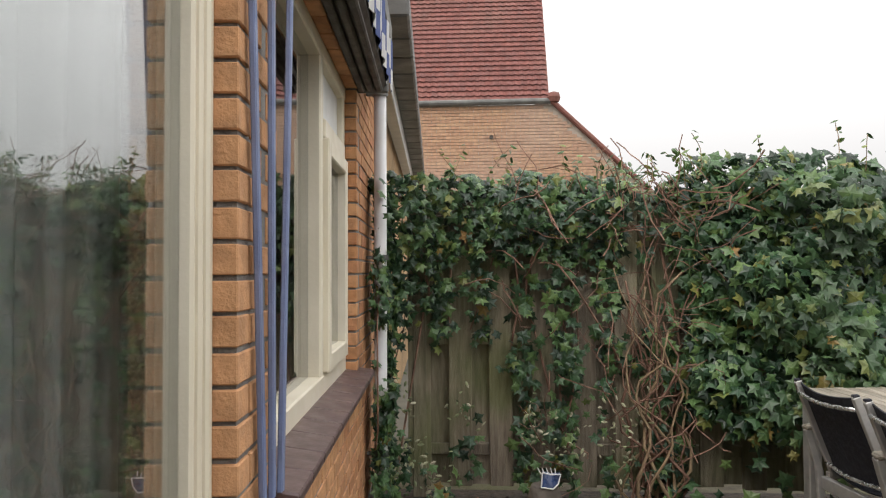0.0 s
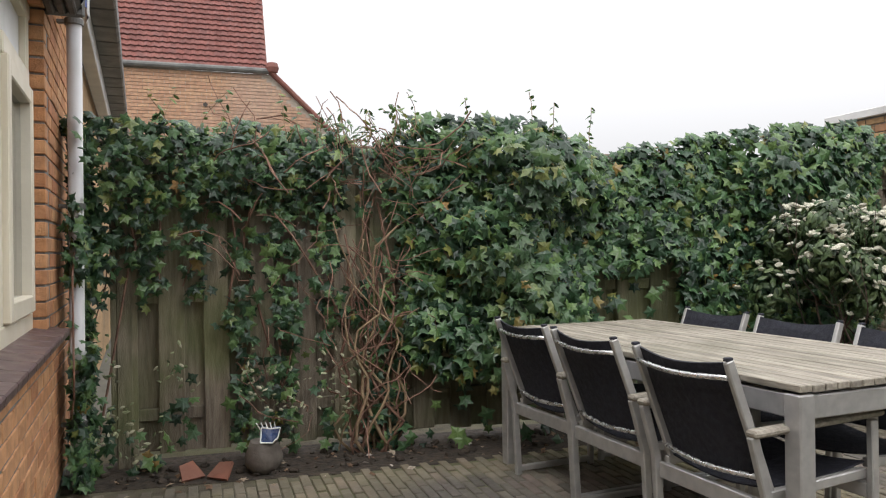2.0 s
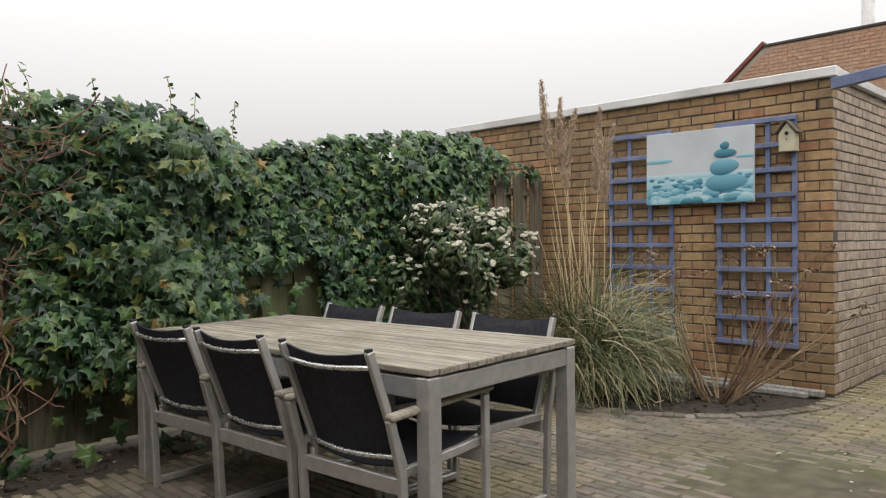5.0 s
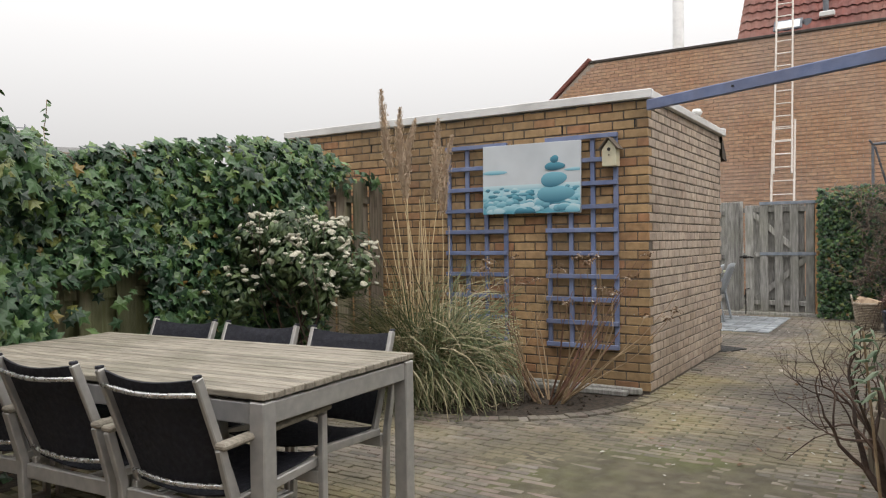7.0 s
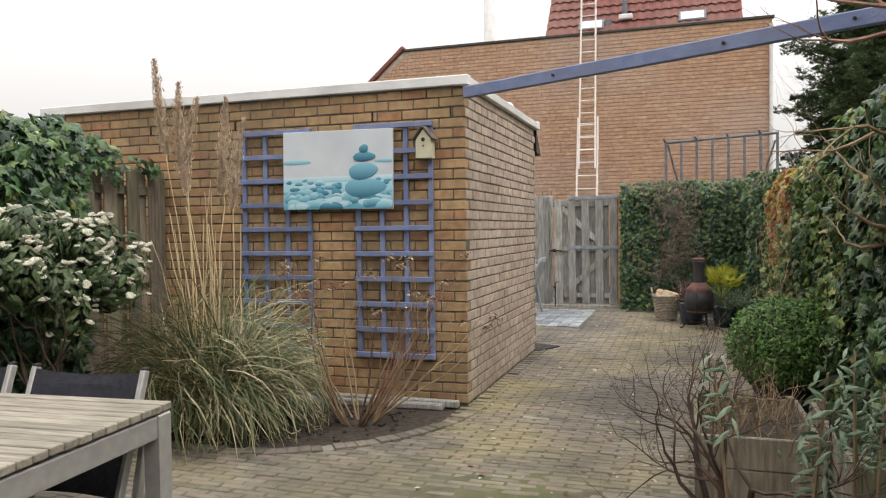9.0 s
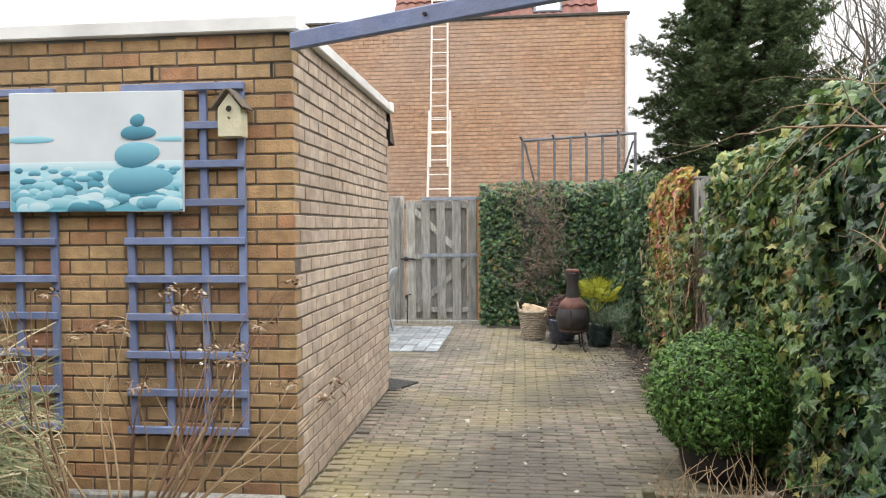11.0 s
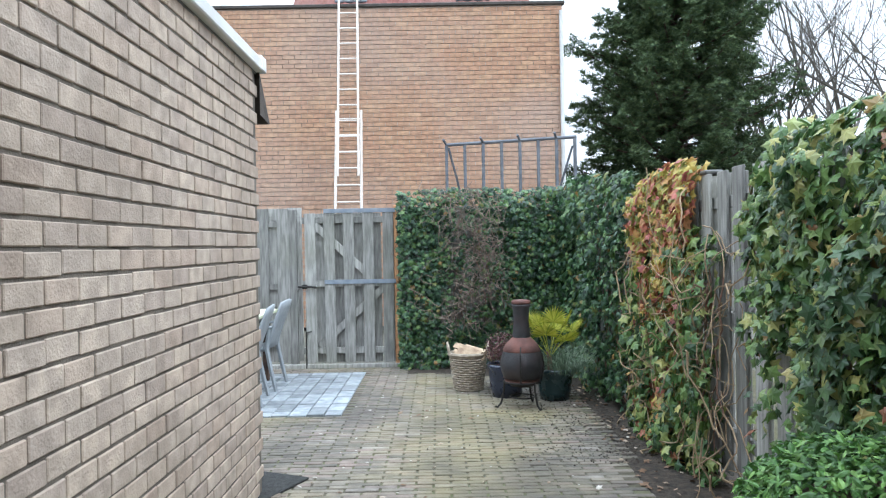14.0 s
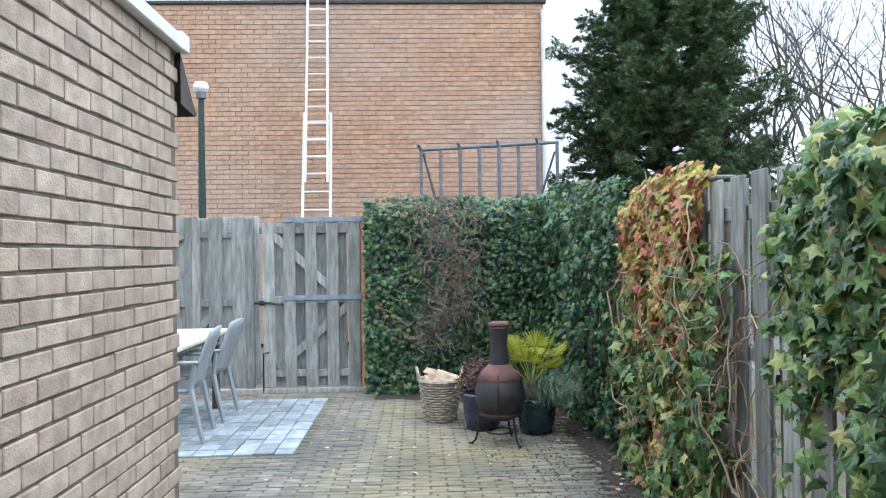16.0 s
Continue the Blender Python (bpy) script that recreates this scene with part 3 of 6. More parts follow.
# ---- fences ----
BOARD_SIZES = ((0.138, 0.018), (0.142, 0.018), (0.13, 0.018))


def fence(label, length, height, at, turn, wood, pitch=0.25, posts=(), back_offset=0.125, skip=(), far_boards=True, cap_post=False):
    """Hit-and-miss fence along its own x, its face towards -y."""
    f = thing("fence", label, "fence", at, turn, kind="structure")
    front = [Shape().box((0, 0, height / 2), (w, 0.018, height), soft=0.003).mesh("board", wood) for w in (0.14, 0.172)]
    for i in range(int(length / pitch) + 1):
        x = i * pitch
        if any(a <= x <= b for a, b in skip):
            continue
        part("board", front[0], wood, f, m=pose(x, RNG.normal(0, 0.002), 0.06 + RNG.normal(0, 0.006), RNG.normal(0, 0.15), RNG.normal(0, 0.25), RNG.normal(0, 0.8)))
        if far_boards:
            part("board", front[1], wood, f, m=pose(x + back_offset, 0.06, 0.06 + RNG.normal(0, 0.006), 0, RNG.normal(0, 0.25), RNG.normal(0, 0.8)))
    for z in (0.28, 0.95, height - 0.12):
        part("rail", Shape().box((length / 2, 0.031, z), (length, 0.036, 0.07), soft=0.004), wood, f)
    for x in posts:
        part("post", Shape().box((x, 0.03, (height + 0.04) / 2), (0.085, 0.085, height + 0.06), soft=0.006), wood, f)
        if cap_post:
            part("post_cap", Shape().box((x, 0.03, height + 0.075), (0.11, 0.11, 0.025), soft=0.008), M_ZINC, f, "grey metal post cap")
    return f


fence("green-stained wooden fence boards behind ivy", 6.35, 1.80, (0.72, 5.60, 0), 0, M_WOOD, posts=(0.0, 1.45, 3.2, 5.0, 6.33))
fence("weathered wooden fence half hidden by climbing leaves", 14.8, 1.74, (14.25, 0.24, 0), 180, M_GREYWOOD, 0.245, posts=(0.3, 2.2, 4.15, 6.1, 8.0, 9.9), cap_post=True)
fence("weathered grey fence behind ivy", 2.1, 1.8, (14.22, 2.3, 0), -90, M_GREYWOOD, 0.25, posts=(0.0,))
fence("weathered grey wooden fence beside the garden gate", 3.4, 1.80, (14.22, 6.95, 0), -90, M_GREYWOOD, 0.25, posts=(1.55, 2.8, 3.36))

side_braces = thing("fence_brace", "slanting weathered braces of the fence by the gate", "fence", (14.185, 4.75, 0), -90, kind="structure")
for x0, z0, x1, z1 in ((0.05, 1.55, 0.62, 1.72), (-0.55, 1.3, 0.05, 1.62), (0.1, 0.3, 0.75, 0.8)):
    d = math.degrees(math.atan2(z1 - z0, x1 - x0))
    part("brace", Shape().box(((x0 + x1) / 2, 0.055, (z0 + z1) / 2), (math.hypot(x1 - x0, z1 - z0), 0.02, 0.08), Matrix.Rotation(radians(-d), 3, "Y"), 0.004), M_GREYWOOD, side_braces)

# ---- garden gate ----
gate = thing("gate", "weathered grey wooden garden gate with blue-grey iron straps", "gate", (14.20, 3.47, 0), -90, kind="structure")
gb = Shape().box((0, 0, 0.93), (0.125, 0.02, 1.74), soft=0.003).mesh("board", M_GREYWOOD)
for i in range(5):
    part("board", gb, M_GREYWOOD, gate, m=pose(0.09 + i * 0.225, -0.012, 0, 0, RNG.normal(0, 0.2), 0))
for i in range(5):
    part("board", gb, M_GREYWOOD, gate, m=pose(0.20 + i * 0.215, 0.05, 0, 0, 0, 0))
for z in (0.2, 0.98, 1.72):
    part("rail", Shape().box((0.52, 0.02, z), (1.06, 0.04, 0.075), soft=0.004), M_GREYWOOD, gate)
for x0, z0, x1, z1 in ((0.12, 1.68, 0.80, 1.04), (0.18, 0.25, 0.95, 0.94)):
    d = math.degrees(math.atan2(z1 - z0, x1 - x0))
    part("brace", Shape().box(((x0 + x1) / 2, 0.018, (z0 + z1) / 2), (math.hypot(x1 - x0, z1 - z0), 0.034, 0.085), Matrix.Rotation(radians(-d), 3, "Y"), 0.004), M_GREYWOOD, gate)
for z, x0 in ((1.0, 0.25), (1.825, 0.25)):
    part("strap", Shape().box(((x0 + 1.08) / 2, -0.028, z), (1.08 - x0, 0.008, 0.05), soft=0.002), M_STRAP, gate, "blue-grey flat iron strap")
part("latch", Shape().tube([(-0.06, -0.05, 0.95), (0.10, -0.05, 0.95), (0.16, -0.06, 0.94)], 0.012, 8).box((0.02, -0.03, 0.95), (0.06, 0.04, 0.05), soft=0.004), M_IRON, gate, "rusty sliding latch")
part("drop_bolt", Shape().tube([(0.03, -0.04, 0.0), (0.03, -0.04, 0.42), (0.09, -0.05, 0.43)], 0.009, 8), M_IRON, gate, "iron drop bolt")
part("threshold", Shape().box((0.4, 0.0, 0.02), (1.9, 0.09, 0.05), soft=0.006), M_GREYWOOD, gate)
post = Shape().box((14.24, 2.385, 0.94), (0.10, 0.05, 1.88), soft=0.006)
solid("gate_post", post, M_HBRICK, "narrow brick pier beside the gate", kind="structure")

# ---- dwelling at the garden's head, its wall turned a little ----
HA = 4.2
H_E, H_N = Vector((-math.sin(radians(HA)), math.cos(radians(HA)), 0)), Vector((math.cos(radians(HA)), math.sin(radians(HA)), 0))
H_O = Vector((0.506, 4.93, 0)) - H_N * 0.04


def hp(a, o, z):
    """a along the wall (north), o outward, z up."""
    return H_O + H_E * a + H_N * o + Vector((0, 0, z))


H_M = Matrix(((H_N.x, H_E.x, 0, H_O.x), (H_N.y, H_E.y, 0, H_O.y), (0, 0, 1, 0), (0, 0, 0, 1)))
M_HMORTAR = mat("grey_mortar", [(0.17, 0.16, 0.15), (0.26, 0.25, 0.235)], 10, 0.95, 0.5, 120)
dwelling = thing("wall_west", "orange-brown brick house wall with cream window frames", "wall", kind="structure")
dwelling.matrix_basis = H_M


def hbox(s, a0, a1, o0, o1, z0, z1, soft=0.0):
    return s.box(((o0 + o1) / 2, (a0 + a1) / 2, (z0 + z1) / 2), (o1 - o0, a1 - a0, z1 - z0), soft=soft)


D1A, D1B, W2A, W2B = -5.2, -2.435, -2.075, -0.15
core = Shape()
hbox(core, D1B + 0.018, W2A - 0.018, -0.25, -0.006, 0, 3.2)
hbox(core, W2A - 0.018, W2B + 0.018, -0.25, -0.006, 0, 0.83)
hbox(core, W2B + 0.018, 1.0, -0.25, -0.006, 0, 3.2)
hbox(core, W2A - 0.018, W2B + 0.018, -0.25, -0.006, 2.32, 3.2)
hbox(core, D1A, D1B + 0.018, -0.25, -0.006, 2.36, 3.2)
hbox(core, -9, D1A, -0.25, -0.006, 0, 3.2)
part("wall_core", core, M_HMORTAR, dwelling)
rows = []
hfull = Shape().box((0, 0, 0), (0.10, C_L - 0.012, 0.0625), soft=0.003)
hhalf = Shape().box((0, 0, 0), (0.10, 0.088, 0.0625), soft=0.003)
for c in range(42):
    z = 0.0768 + c * 0.0731
    a = -2.435 + (0 if c % 2 else -0.1025)
    while a < 0.98:
        for kind, w in (("a", C_L),):
            lo, hi = a, a + w
            if lo < -2.44:
                kind, lo, hi = "b", -2.435, -2.435 + 0.1
            blocked = False
            if 0.80 < z < 2.32:
                if lo >= W2A - 0.02 and hi <= W2B + 0.02:
                    blocked = True
                elif lo < W2A < hi:
                    kind, lo, hi = "b", W2A - 0.1, W2A
                elif lo < W2B < hi:
                    kind, lo, hi = "b", W2B, W2B + 0.1
            if not blocked:
                j = RNG.normal(0, 0.001, 3)
                rows.append((kind, Matrix.Translation((-0.05 + j[0], (lo + hi) / 2 + j[1], z + j[2]))))
        a += C_L
pieces("brick", {"a": hfull, "b": hhalf}, rows, dwelling, lambda p: (p.y + 2.3) ** 2 + (p.z - 1.3) ** 2, M_HBRICK, M_HBRICK, 160, "orange-brown bricks with raked joints")
# broad patio window
frame_ = thing("window_1", "tall cream-painted patio window with a pale curtain behind", "window", kind="structure")
frame_.matrix_basis = H_M
for a0, a1, o0, o1 in ((-2.466, -2.437, -0.15, -0.047), (-2.482, -2.466, -0.15, -0.057), (-2.502, -2.482, -0.15, -0.067), (D1A, D1A + 0.1, -0.15, -0.05)):
    part("frame_stile", hbox(Shape(), a0, a1, o0, o1, 0.02, 2.34, 0.006), M_CREAM, frame_)
part("frame_rail", hbox(Shape(), D1A, D1B, -0.15, -0.048, 2.26, 2.36, 0.006), M_CREAM, frame_)
part("frame_rail", hbox(Shape(), D1A, D1B, -0.15, -0.048, 0.0, 0.12, 0.006), M_CREAM, frame_)
pane = part("pane", hbox(Shape(), D1A + 0.1, -2.498, -0.098, -0.092, 0.12, 2.26), M_GLASS, frame_)
pane.visible_shadow = False
pane = part("pane", hbox(Shape(), D1A + 0.1, -2.498, -0.120, -0.114, 0.12, 2.26), M_GLASS, frame_)
pane.visible_shadow = False
# window over the sill
win = thing("window_2", "cream-painted window with a casement and closed top panel", "window", kind="structure")
win.matrix_basis = H_M
for a0, a1 in ((W2A, W2A + 0.07), (W2B - 0.07, W2B), (-0.96, -0.88)):
    part("frame_stile", hbox(Shape(), a0, a1, -0.15, -0.06, 0.87, 2.31, 0.006), M_CREAM, win)
for z0, z1 in ((0.87, 0.95), (2.24, 2.31)):
    part("frame_rail", hbox(Shape(), W2A, W2B, -0.152, -0.055, z0, z1, 0.006), M_CREAM, win)
part("transom", hbox(Shape(), -0.88, W2B - 0.07, -0.15, -0.05, 1.92, 2.0, 0.006), M_CREAM, win)
part("top_panel", hbox(Shape(), -0.88, W2B - 0.07, -0.13, -0.09, 2.0, 2.24, 0.004), M_WHITE, win, "closed white top panel")
pane = part("pane", hbox(Shape(), W2A + 0.07, -0.96, -0.115, -0.108, 0.95, 2.24), M_GLASS, win)
pane.visible_shadow = False
sash = part("casement", hbox(hbox(hbox(hbox(Shape(), -0.875, -0.815, -0.11, -0.035, 0.955, 1.92, 0.006), -0.285, -0.225, -0.11, -0.035, 0.955, 1.92, 0.006), -0.815, -0.285, -0.11, -0.035, 0.955, 1.03, 0.006), -0.815, -0.285, -0.11, -0.035, 1.85, 1.92, 0.006), M_CREAM, win)
pane = part("pane", hbox(Shape(), -0.815, -0.285, -0.085, -0.078, 1.03, 1.85), M_GLASS, sash)
pane.visible_shadow = False
sill = thing("window_sill", "sloping purple-brown glazed tile window sill", "window sill", kind="structure")
sill.matrix_basis = H_M
for i in range(11):
    a0 = -2.19 + i * 0.199
    part("sill_tile", Shape().box((0.0, a0 + 0.0985, 0.85), (0.16, 0.196, 0.035), Matrix.Rotation(radians(9), 3, "Y"), 0.005), M_SILL, sill)
# roller shutter box and awning
shut = thing("shutter_box", "dark brown roller shutter box above the window", "shutter")
shut.matrix_basis = H_M
part("box", hbox(Shape(), W2A - 0.05, W2B + 0.04, 0.0, 0.15, 2.31, 2.55, 0.02), M_DARK, shut)
for a in (W2A - 0.03, W2B + 0.02):
    part("end_plate", hbox(Shape(), a, a + 0.03, -0.005, 0.165, 2.29, 2.57, 0.01), M_ZINC, shut)
for i in range(3):
    part("slat", hbox(Shape(), W2A, W2B, 0.01 + i * 0.045, 0.045 + i * 0.045, 2.285, 2.312, 0.008), M_DARK, shut)
awn = thing("awning", "rolled-up awning with a blue and white scalloped valance", "awning")
awn.matrix_basis = H_M
part("cassette", hbox(Shape(), -2.4, 0.12, 0.0, 0.17, 2.58, 2.72, 0.02), M_ZINC, awn)
M_BLUECLOTH = mat("blue_cloth", [(0.05, 0.08, 0.22), (0.08, 0.11, 0.28)], 20, 0.85, 0.2, 200)
val_b, val_w = Shape(), Shape()
for i in range(42):
    a0 = -2.38 + i * 0.06
    o = 0.165 + 0.012 * math.sin(i * 1.3)
    o1 = 0.165 + 0.012 * math.sin((i + 1) * 1.3)
    zt, zm, zb = 2.60, 2.44, 2.36 - 0.03 * abs(math.sin(i * 1.9))
    for s, z0, z1 in ((val_b if i % 2 else val_w, zt, zm), (val_w if i % 2 else val_b, zm, zb)):
        s.add([(o, a0, z0), (o1, a0 + 0.06, z0), (o1, a0 + 0.06, z1), (o, a0, z1), (o - 0.003, a0, z0), (o1 - 0.003, a0 + 0.06, z0), (o1 - 0.003, a0 + 0.06, z1), (o - 0.003, a0, z1)],
              [(0, 1, 2, 3), (7, 6, 5, 4), (0, 4, 5, 1), (3, 2, 6, 7), (1, 5, 6, 2), (0, 3, 7, 4)])
valance = part("valance", val_w, M_CLOTH, awn, "white cloth of the valance")
part("blue_check", val_b, M_BLUECLOTH, valance, "blue checks of the valance")
# downpipe
pipe = thing("downpipe", "pale grey rain pipe with clamps, ivy around its foot", "pipe", hp(0.36, 0.085, 0))
part("tube", Shape().tube([(0, 0, 0.0), (0, 0, 0.68), (0, 0, 0.68), (0, 0, 3.0)], [0.038, 0.038, 0.036, 0.036], 20), M_PIPE, pipe, smooth=True)
part("joint", Shape().tube([(0, 0, 0.64), (0, 0, 0.70)], 0.043, 20), M_PIPE, pipe)
for z in (0.33, 1.45, 2.4):
    c = part("clamp", Shape().tube([(0, 0, z - 0.015), (0, 0, z + 0.015)], 0.046, 20).box((-0.05, 0, z), (0.06, 0.03, 0.02), soft=0.003), M_ZINC, pipe)
# neighbour's wing behind the fence: wall, boards under the eaves, gutter
wing = thing("neighbour_wing", "low brick wing of the next house with a dark gutter", "house", kind="structure")
wing.matrix_basis = H_M
part("wall", hbox(Shape(), 1.0, 8.0, -0.25, -0.02, 0, 2.7), M_BRICK, wing)
part("eaves_board", hbox(Shape(), 0.16, 8.0, 0.0, 0.10, 2.64, 2.82, 0.006), M_CAP, wing, "white board under the gutter")
gut = part("gutter", Shape(), M_ZINC, wing, "dark gutter in short lengths")
for i in range(20):
    part("gutter_length", hbox(Shape(), 0.14 + i * 0.4, 0.53 + i * 0.4, 0.08, 0.262, 2.78, 2.95, 0.014), M_ZINC, gut)
slope = Shape().add([(0.2, 0.16, 2.94), (0.2, 8, 2.94), (-2.5, 8, 4.6), (-2.5, 0.16, 4.6), (0.2, 0.16, 2.84), (0.2, 8, 2.84), (-2.5, 8, 4.5), (-2.5, 0.16, 4.5)], [(0, 1, 2, 3), (7, 6, 5, 4), (0, 4, 5, 1), (3, 2, 6, 7), (0, 3, 7, 4), (1, 5, 6, 2)])
part("roof", slope, M_ZINC, wing)
# room behind the panes
room = thing("room_shell", "plain dim room behind the windows", "room", kind="structure")
room.matrix_basis = H_M
part("floor", hbox(Shape(), -9, 1.0, -3.6, -0.26, -0.02, 0.06), M_TEAK, room)
part("back_wall", hbox(Shape(), -9, 1.0, -3.75, -3.6, 0, 2.7), M_PLASTER, room)
part("side_wall", hbox(Shape(), 0.9, 1.0, -3.6, -0.26, 0, 2.7), M_PLASTER, room)
part("side_wall", hbox(Shape(), -9.1, -9.0, -3.6, -0.0, 0, 3.2), M_PLASTER, room)
part("inner_ceiling", hbox(Shape(), -9, 1.0, -3.6, -0.26, 2.6, 2.7), M_PLASTER, room)
cur = thing("curtain", "pale net curtain in soft folds behind the patio window", "curtain")
cur.matrix_basis = H_M
cs = Shape()
n = 200
vs, fs = [], []
for i in range(n + 1):
    a = -5.1 + i * 2.86 / n
    o = -0.30 + 0.035 * math.sin(a * 38 + math.sin(a * 9)) + 0.012 * math.sin(a * 83)
    vs += [(o, a, 0.1), (o, a, 2.5)]
fs = [(2 * i, 2 * i + 2, 2 * i + 3, 2 * i + 1) for i in range(n)]
part("cloth", cs.add(vs, fs), M_CLOTH, cur, smooth=True)

# ---- dining table and chairs ----
T_A = 4.6
table = thing("garden_table", "aluminium garden table with weathered teak slats", "table", (3.315, 3.98, 0), T_A)
TW, TL = 1.0, 2.04
slat = Shape().box((0, 0, 0), (TW / 18 - 0.006, TL, 0.024), soft=0.003).mesh("slat", M_TEAK)
for i in range(18):
    part("slat", slat, M_TEAK, table, m=pose(-TW / 2 + (i + 0.5) * TW / 18, RNG.normal(0, 0.001), 0.752 + RNG.normal(0, 0.0008)))
for s in (-1, 1):
    part("apron", Shape().box((s * (TW / 2 - 0.03), 0, 0.69), (0.04, TL - 0.14, 0.075), soft=0.004), M_ALU, table)
    part("apron", Shape().box((0, s * (TL / 2 - 0.03), 0.69), (TW - 0.14, 0.04, 0.075), soft=0.004), M_ALU, table)
    for q in (-1, 1):
        part("leg", Shape().box((s * (TW / 2 - 0.036), q * (TL / 2 - 0.036), 0.366), (0.066, 0.066, 0.733), soft=0.005), M_ALU, table)
for y in (-0.6, 0, 0.6):
    part("cross_bar", Shape().box((0, y, 0.715), (TW - 0.1, 0.04, 0.03), soft=0.003), M_ALU, table)


def bar(s, p, q, w, d):
    """A flat bar from p to q in the plane of x and z; w across it, d along y."""
    p, q = Vector(p), Vector(q)
    v = q - p
    a = math.atan2(v.z, v.x)
    return s.box((p + q) / 2, (v.length + w * 0.3, d, w), Matrix.Rotation(-a, 3, "Y"), 0.004)


def dining_chair():
    c = thing("dining_chair", "aluminium garden armchair with black textile and teak armrests", "chair", group="chairs round the garden table")
    for s in (-1, 1):
        part("leg", bar(Shape(), (0.0, s * 0.268, 0.0), (-0.02, s * 0.268, 0.40), 0.034, 0.026), M_ALU, c)
        part("arm_post", bar(Shape(), (-0.02, s * 0.268, 0.40), (-0.075, s * 0.268, 0.60), 0.034, 0.026), M_ALU, c)
        part("leg", bar(Shape(), (0.46, s * 0.268, 0.0), (0.46, s * 0.268, 0.60), 0.032, 0.026), M_ALU, c)
        part("runner", Shape().box((0.23, s * 0.268, 0.03), (0.46, 0.026, 0.03), soft=0.004), M_ALU, c)
        part("armrest", Shape().box((0.20, s * 0.272, 0.622), (0.58, 0.05, 0.024), Matrix.Rotation(radians(-2), 3, "Y"), 0.008), M_TEAK, c, "weathered teak armrest")
        b = part("back_post", bar(Shape(), (0.03, s * 0.232, 0.40), (-0.135, s * 0.232, 0.835), 0.034, 0.022), M_ALU, c)
        part("end_plug", Shape().box((-0.137, s * 0.232, 0.845), (0.03, 0.018, 0.012), soft=0.003), M_MESH, b, "black plastic plug")
        part("side_rail", Shape().box((0.23, s * 0.235, 0.405), (0.46, 0.026, 0.035), Matrix.Rotation(radians(-3), 3, "Y"), 0.004), M_ALU, c)
    part("cross_rail", Shape().box((-0.005, 0, 0.355), (0.028, 0.51, 0.06), soft=0.004), M_ALU, c)
    part("cross_rail", Shape().box((0.46, 0, 0.36), (0.028, 0.51, 0.05), soft=0.004), M_ALU, c)
    for z, x in ((0.785, -0.118), (0.455, 0.008)):
        pts = [(x - 0.014 - 0.022 * math.cos(k / 10 * math.pi - math.pi / 2), -0.225 + k * 0.045, z - 0.012 * math.sin(k / 10 * math.pi)) for k in range(11)]
        part("back_tube", Shape().tube(pts, 0.0095, 8), M_CHROME, c, "bright curved tube", smooth=True)
    n, vs, fs = 10, [], []
    for i in range(9):
        u = i / 8
        for j in range(n + 1):
            y = -0.222 + 0.444 * j / n
            sag = 0.028 * math.sin(math.pi * j / n)
            dip = 0.02 * math.sin(math.pi * j / n) * (u > 0.9)
            vs.append((0.022 - 0.155 * u - sag + 0.012, y, 0.43 + 0.405 * u - dip))
    for i in range(8):
        for j in range(n):
            k = i * (n + 1) + j
            fs.append((k, k + 1, k + n + 2, k + n + 1))
    back = part("backrest", Shape().add(vs, fs), M_MESH, c, "black textile back")
    thick = back.modifiers.new("thickness", "SOLIDIFY")
    thick.thickness = 0.006
    vs = []
    for i in range(9):
        u = i / 8
        for j in range(n + 1):
            y = -0.222 + 0.444 * j / n
            vs.append((0.02 + 0.46 * u, y, 0.415 + 0.03 * u - 0.025 * math.sin(math.pi * j / n) - 0.015 * math.sin(math.pi * u)))
    seat = part("seat", Shape().add(vs, fs), M_MESH, c, "black textile seat")
    thick = seat.modifiers.new("thickness", "SOLIDIFY")
    thick.thickness = 0.006
    return c


first = dining_chair()
first.matrix_basis = pose(2.825, 3.26, 0, 0, 0, T_A)
copy_thing(first, pose(2.80, 3.89, 0, 0, 0, T_A - 1))
copy_thing(first, pose(2.765, 4.46, 0, 0, 0, T_A + 1))
copy_thing(first, pose(3.84, 3.42, 0, 0, 0, T_A + 180))
copy_thing(first, pose(3.80, 4.00, 0, 0, 0, T_A + 181))
copy_thing(first, pose(3.76, 4.57, 0, 0, 0, T_A + 179))

# ---- on the shed wall ----
def trellis(y0, y1, z0, z1, bars, label, short_top):
    t = thing("trellis", label, "trellis", (BX, 0, 0), group="trellises on the shed wall")
    for i in range(4):
        y = y0 + 0.02 + (y1 - y0 - 0.04) * i / 3
        part("upright", Shape().box((-0.016, y, (z0 + z1) / 2 + RNG.normal(0, 0.004)), (0.026, 0.038, z1 - z0), soft=0.003), M_BLUE, t)
    for i in range(bars):
        z = z0 + 0.02 + (z1 - z0 - 0.04) * i / (bars - 1)
        part("bar", Shape().box((-0.042, (y0 + y1) / 2, z), (0.026, y1 - y0 + 0.01, 0.038), soft=0.003), M_BLUE, t)
    return t


trellis(4.19, 4.83, 0.355, 2.15, 10, "blue-painted wooden trellis screwed to brick", True)
trellis(3.16, 3.80, 0.345, 2.155, 10, "blue-painted wooden trellis beside a nesting box", False)

M_SEASKY = mat("printed_sky", [(0.50, 0.54, 0.58), (0.58, 0.62, 0.66)], 3, 0.6, 0.05, 200)


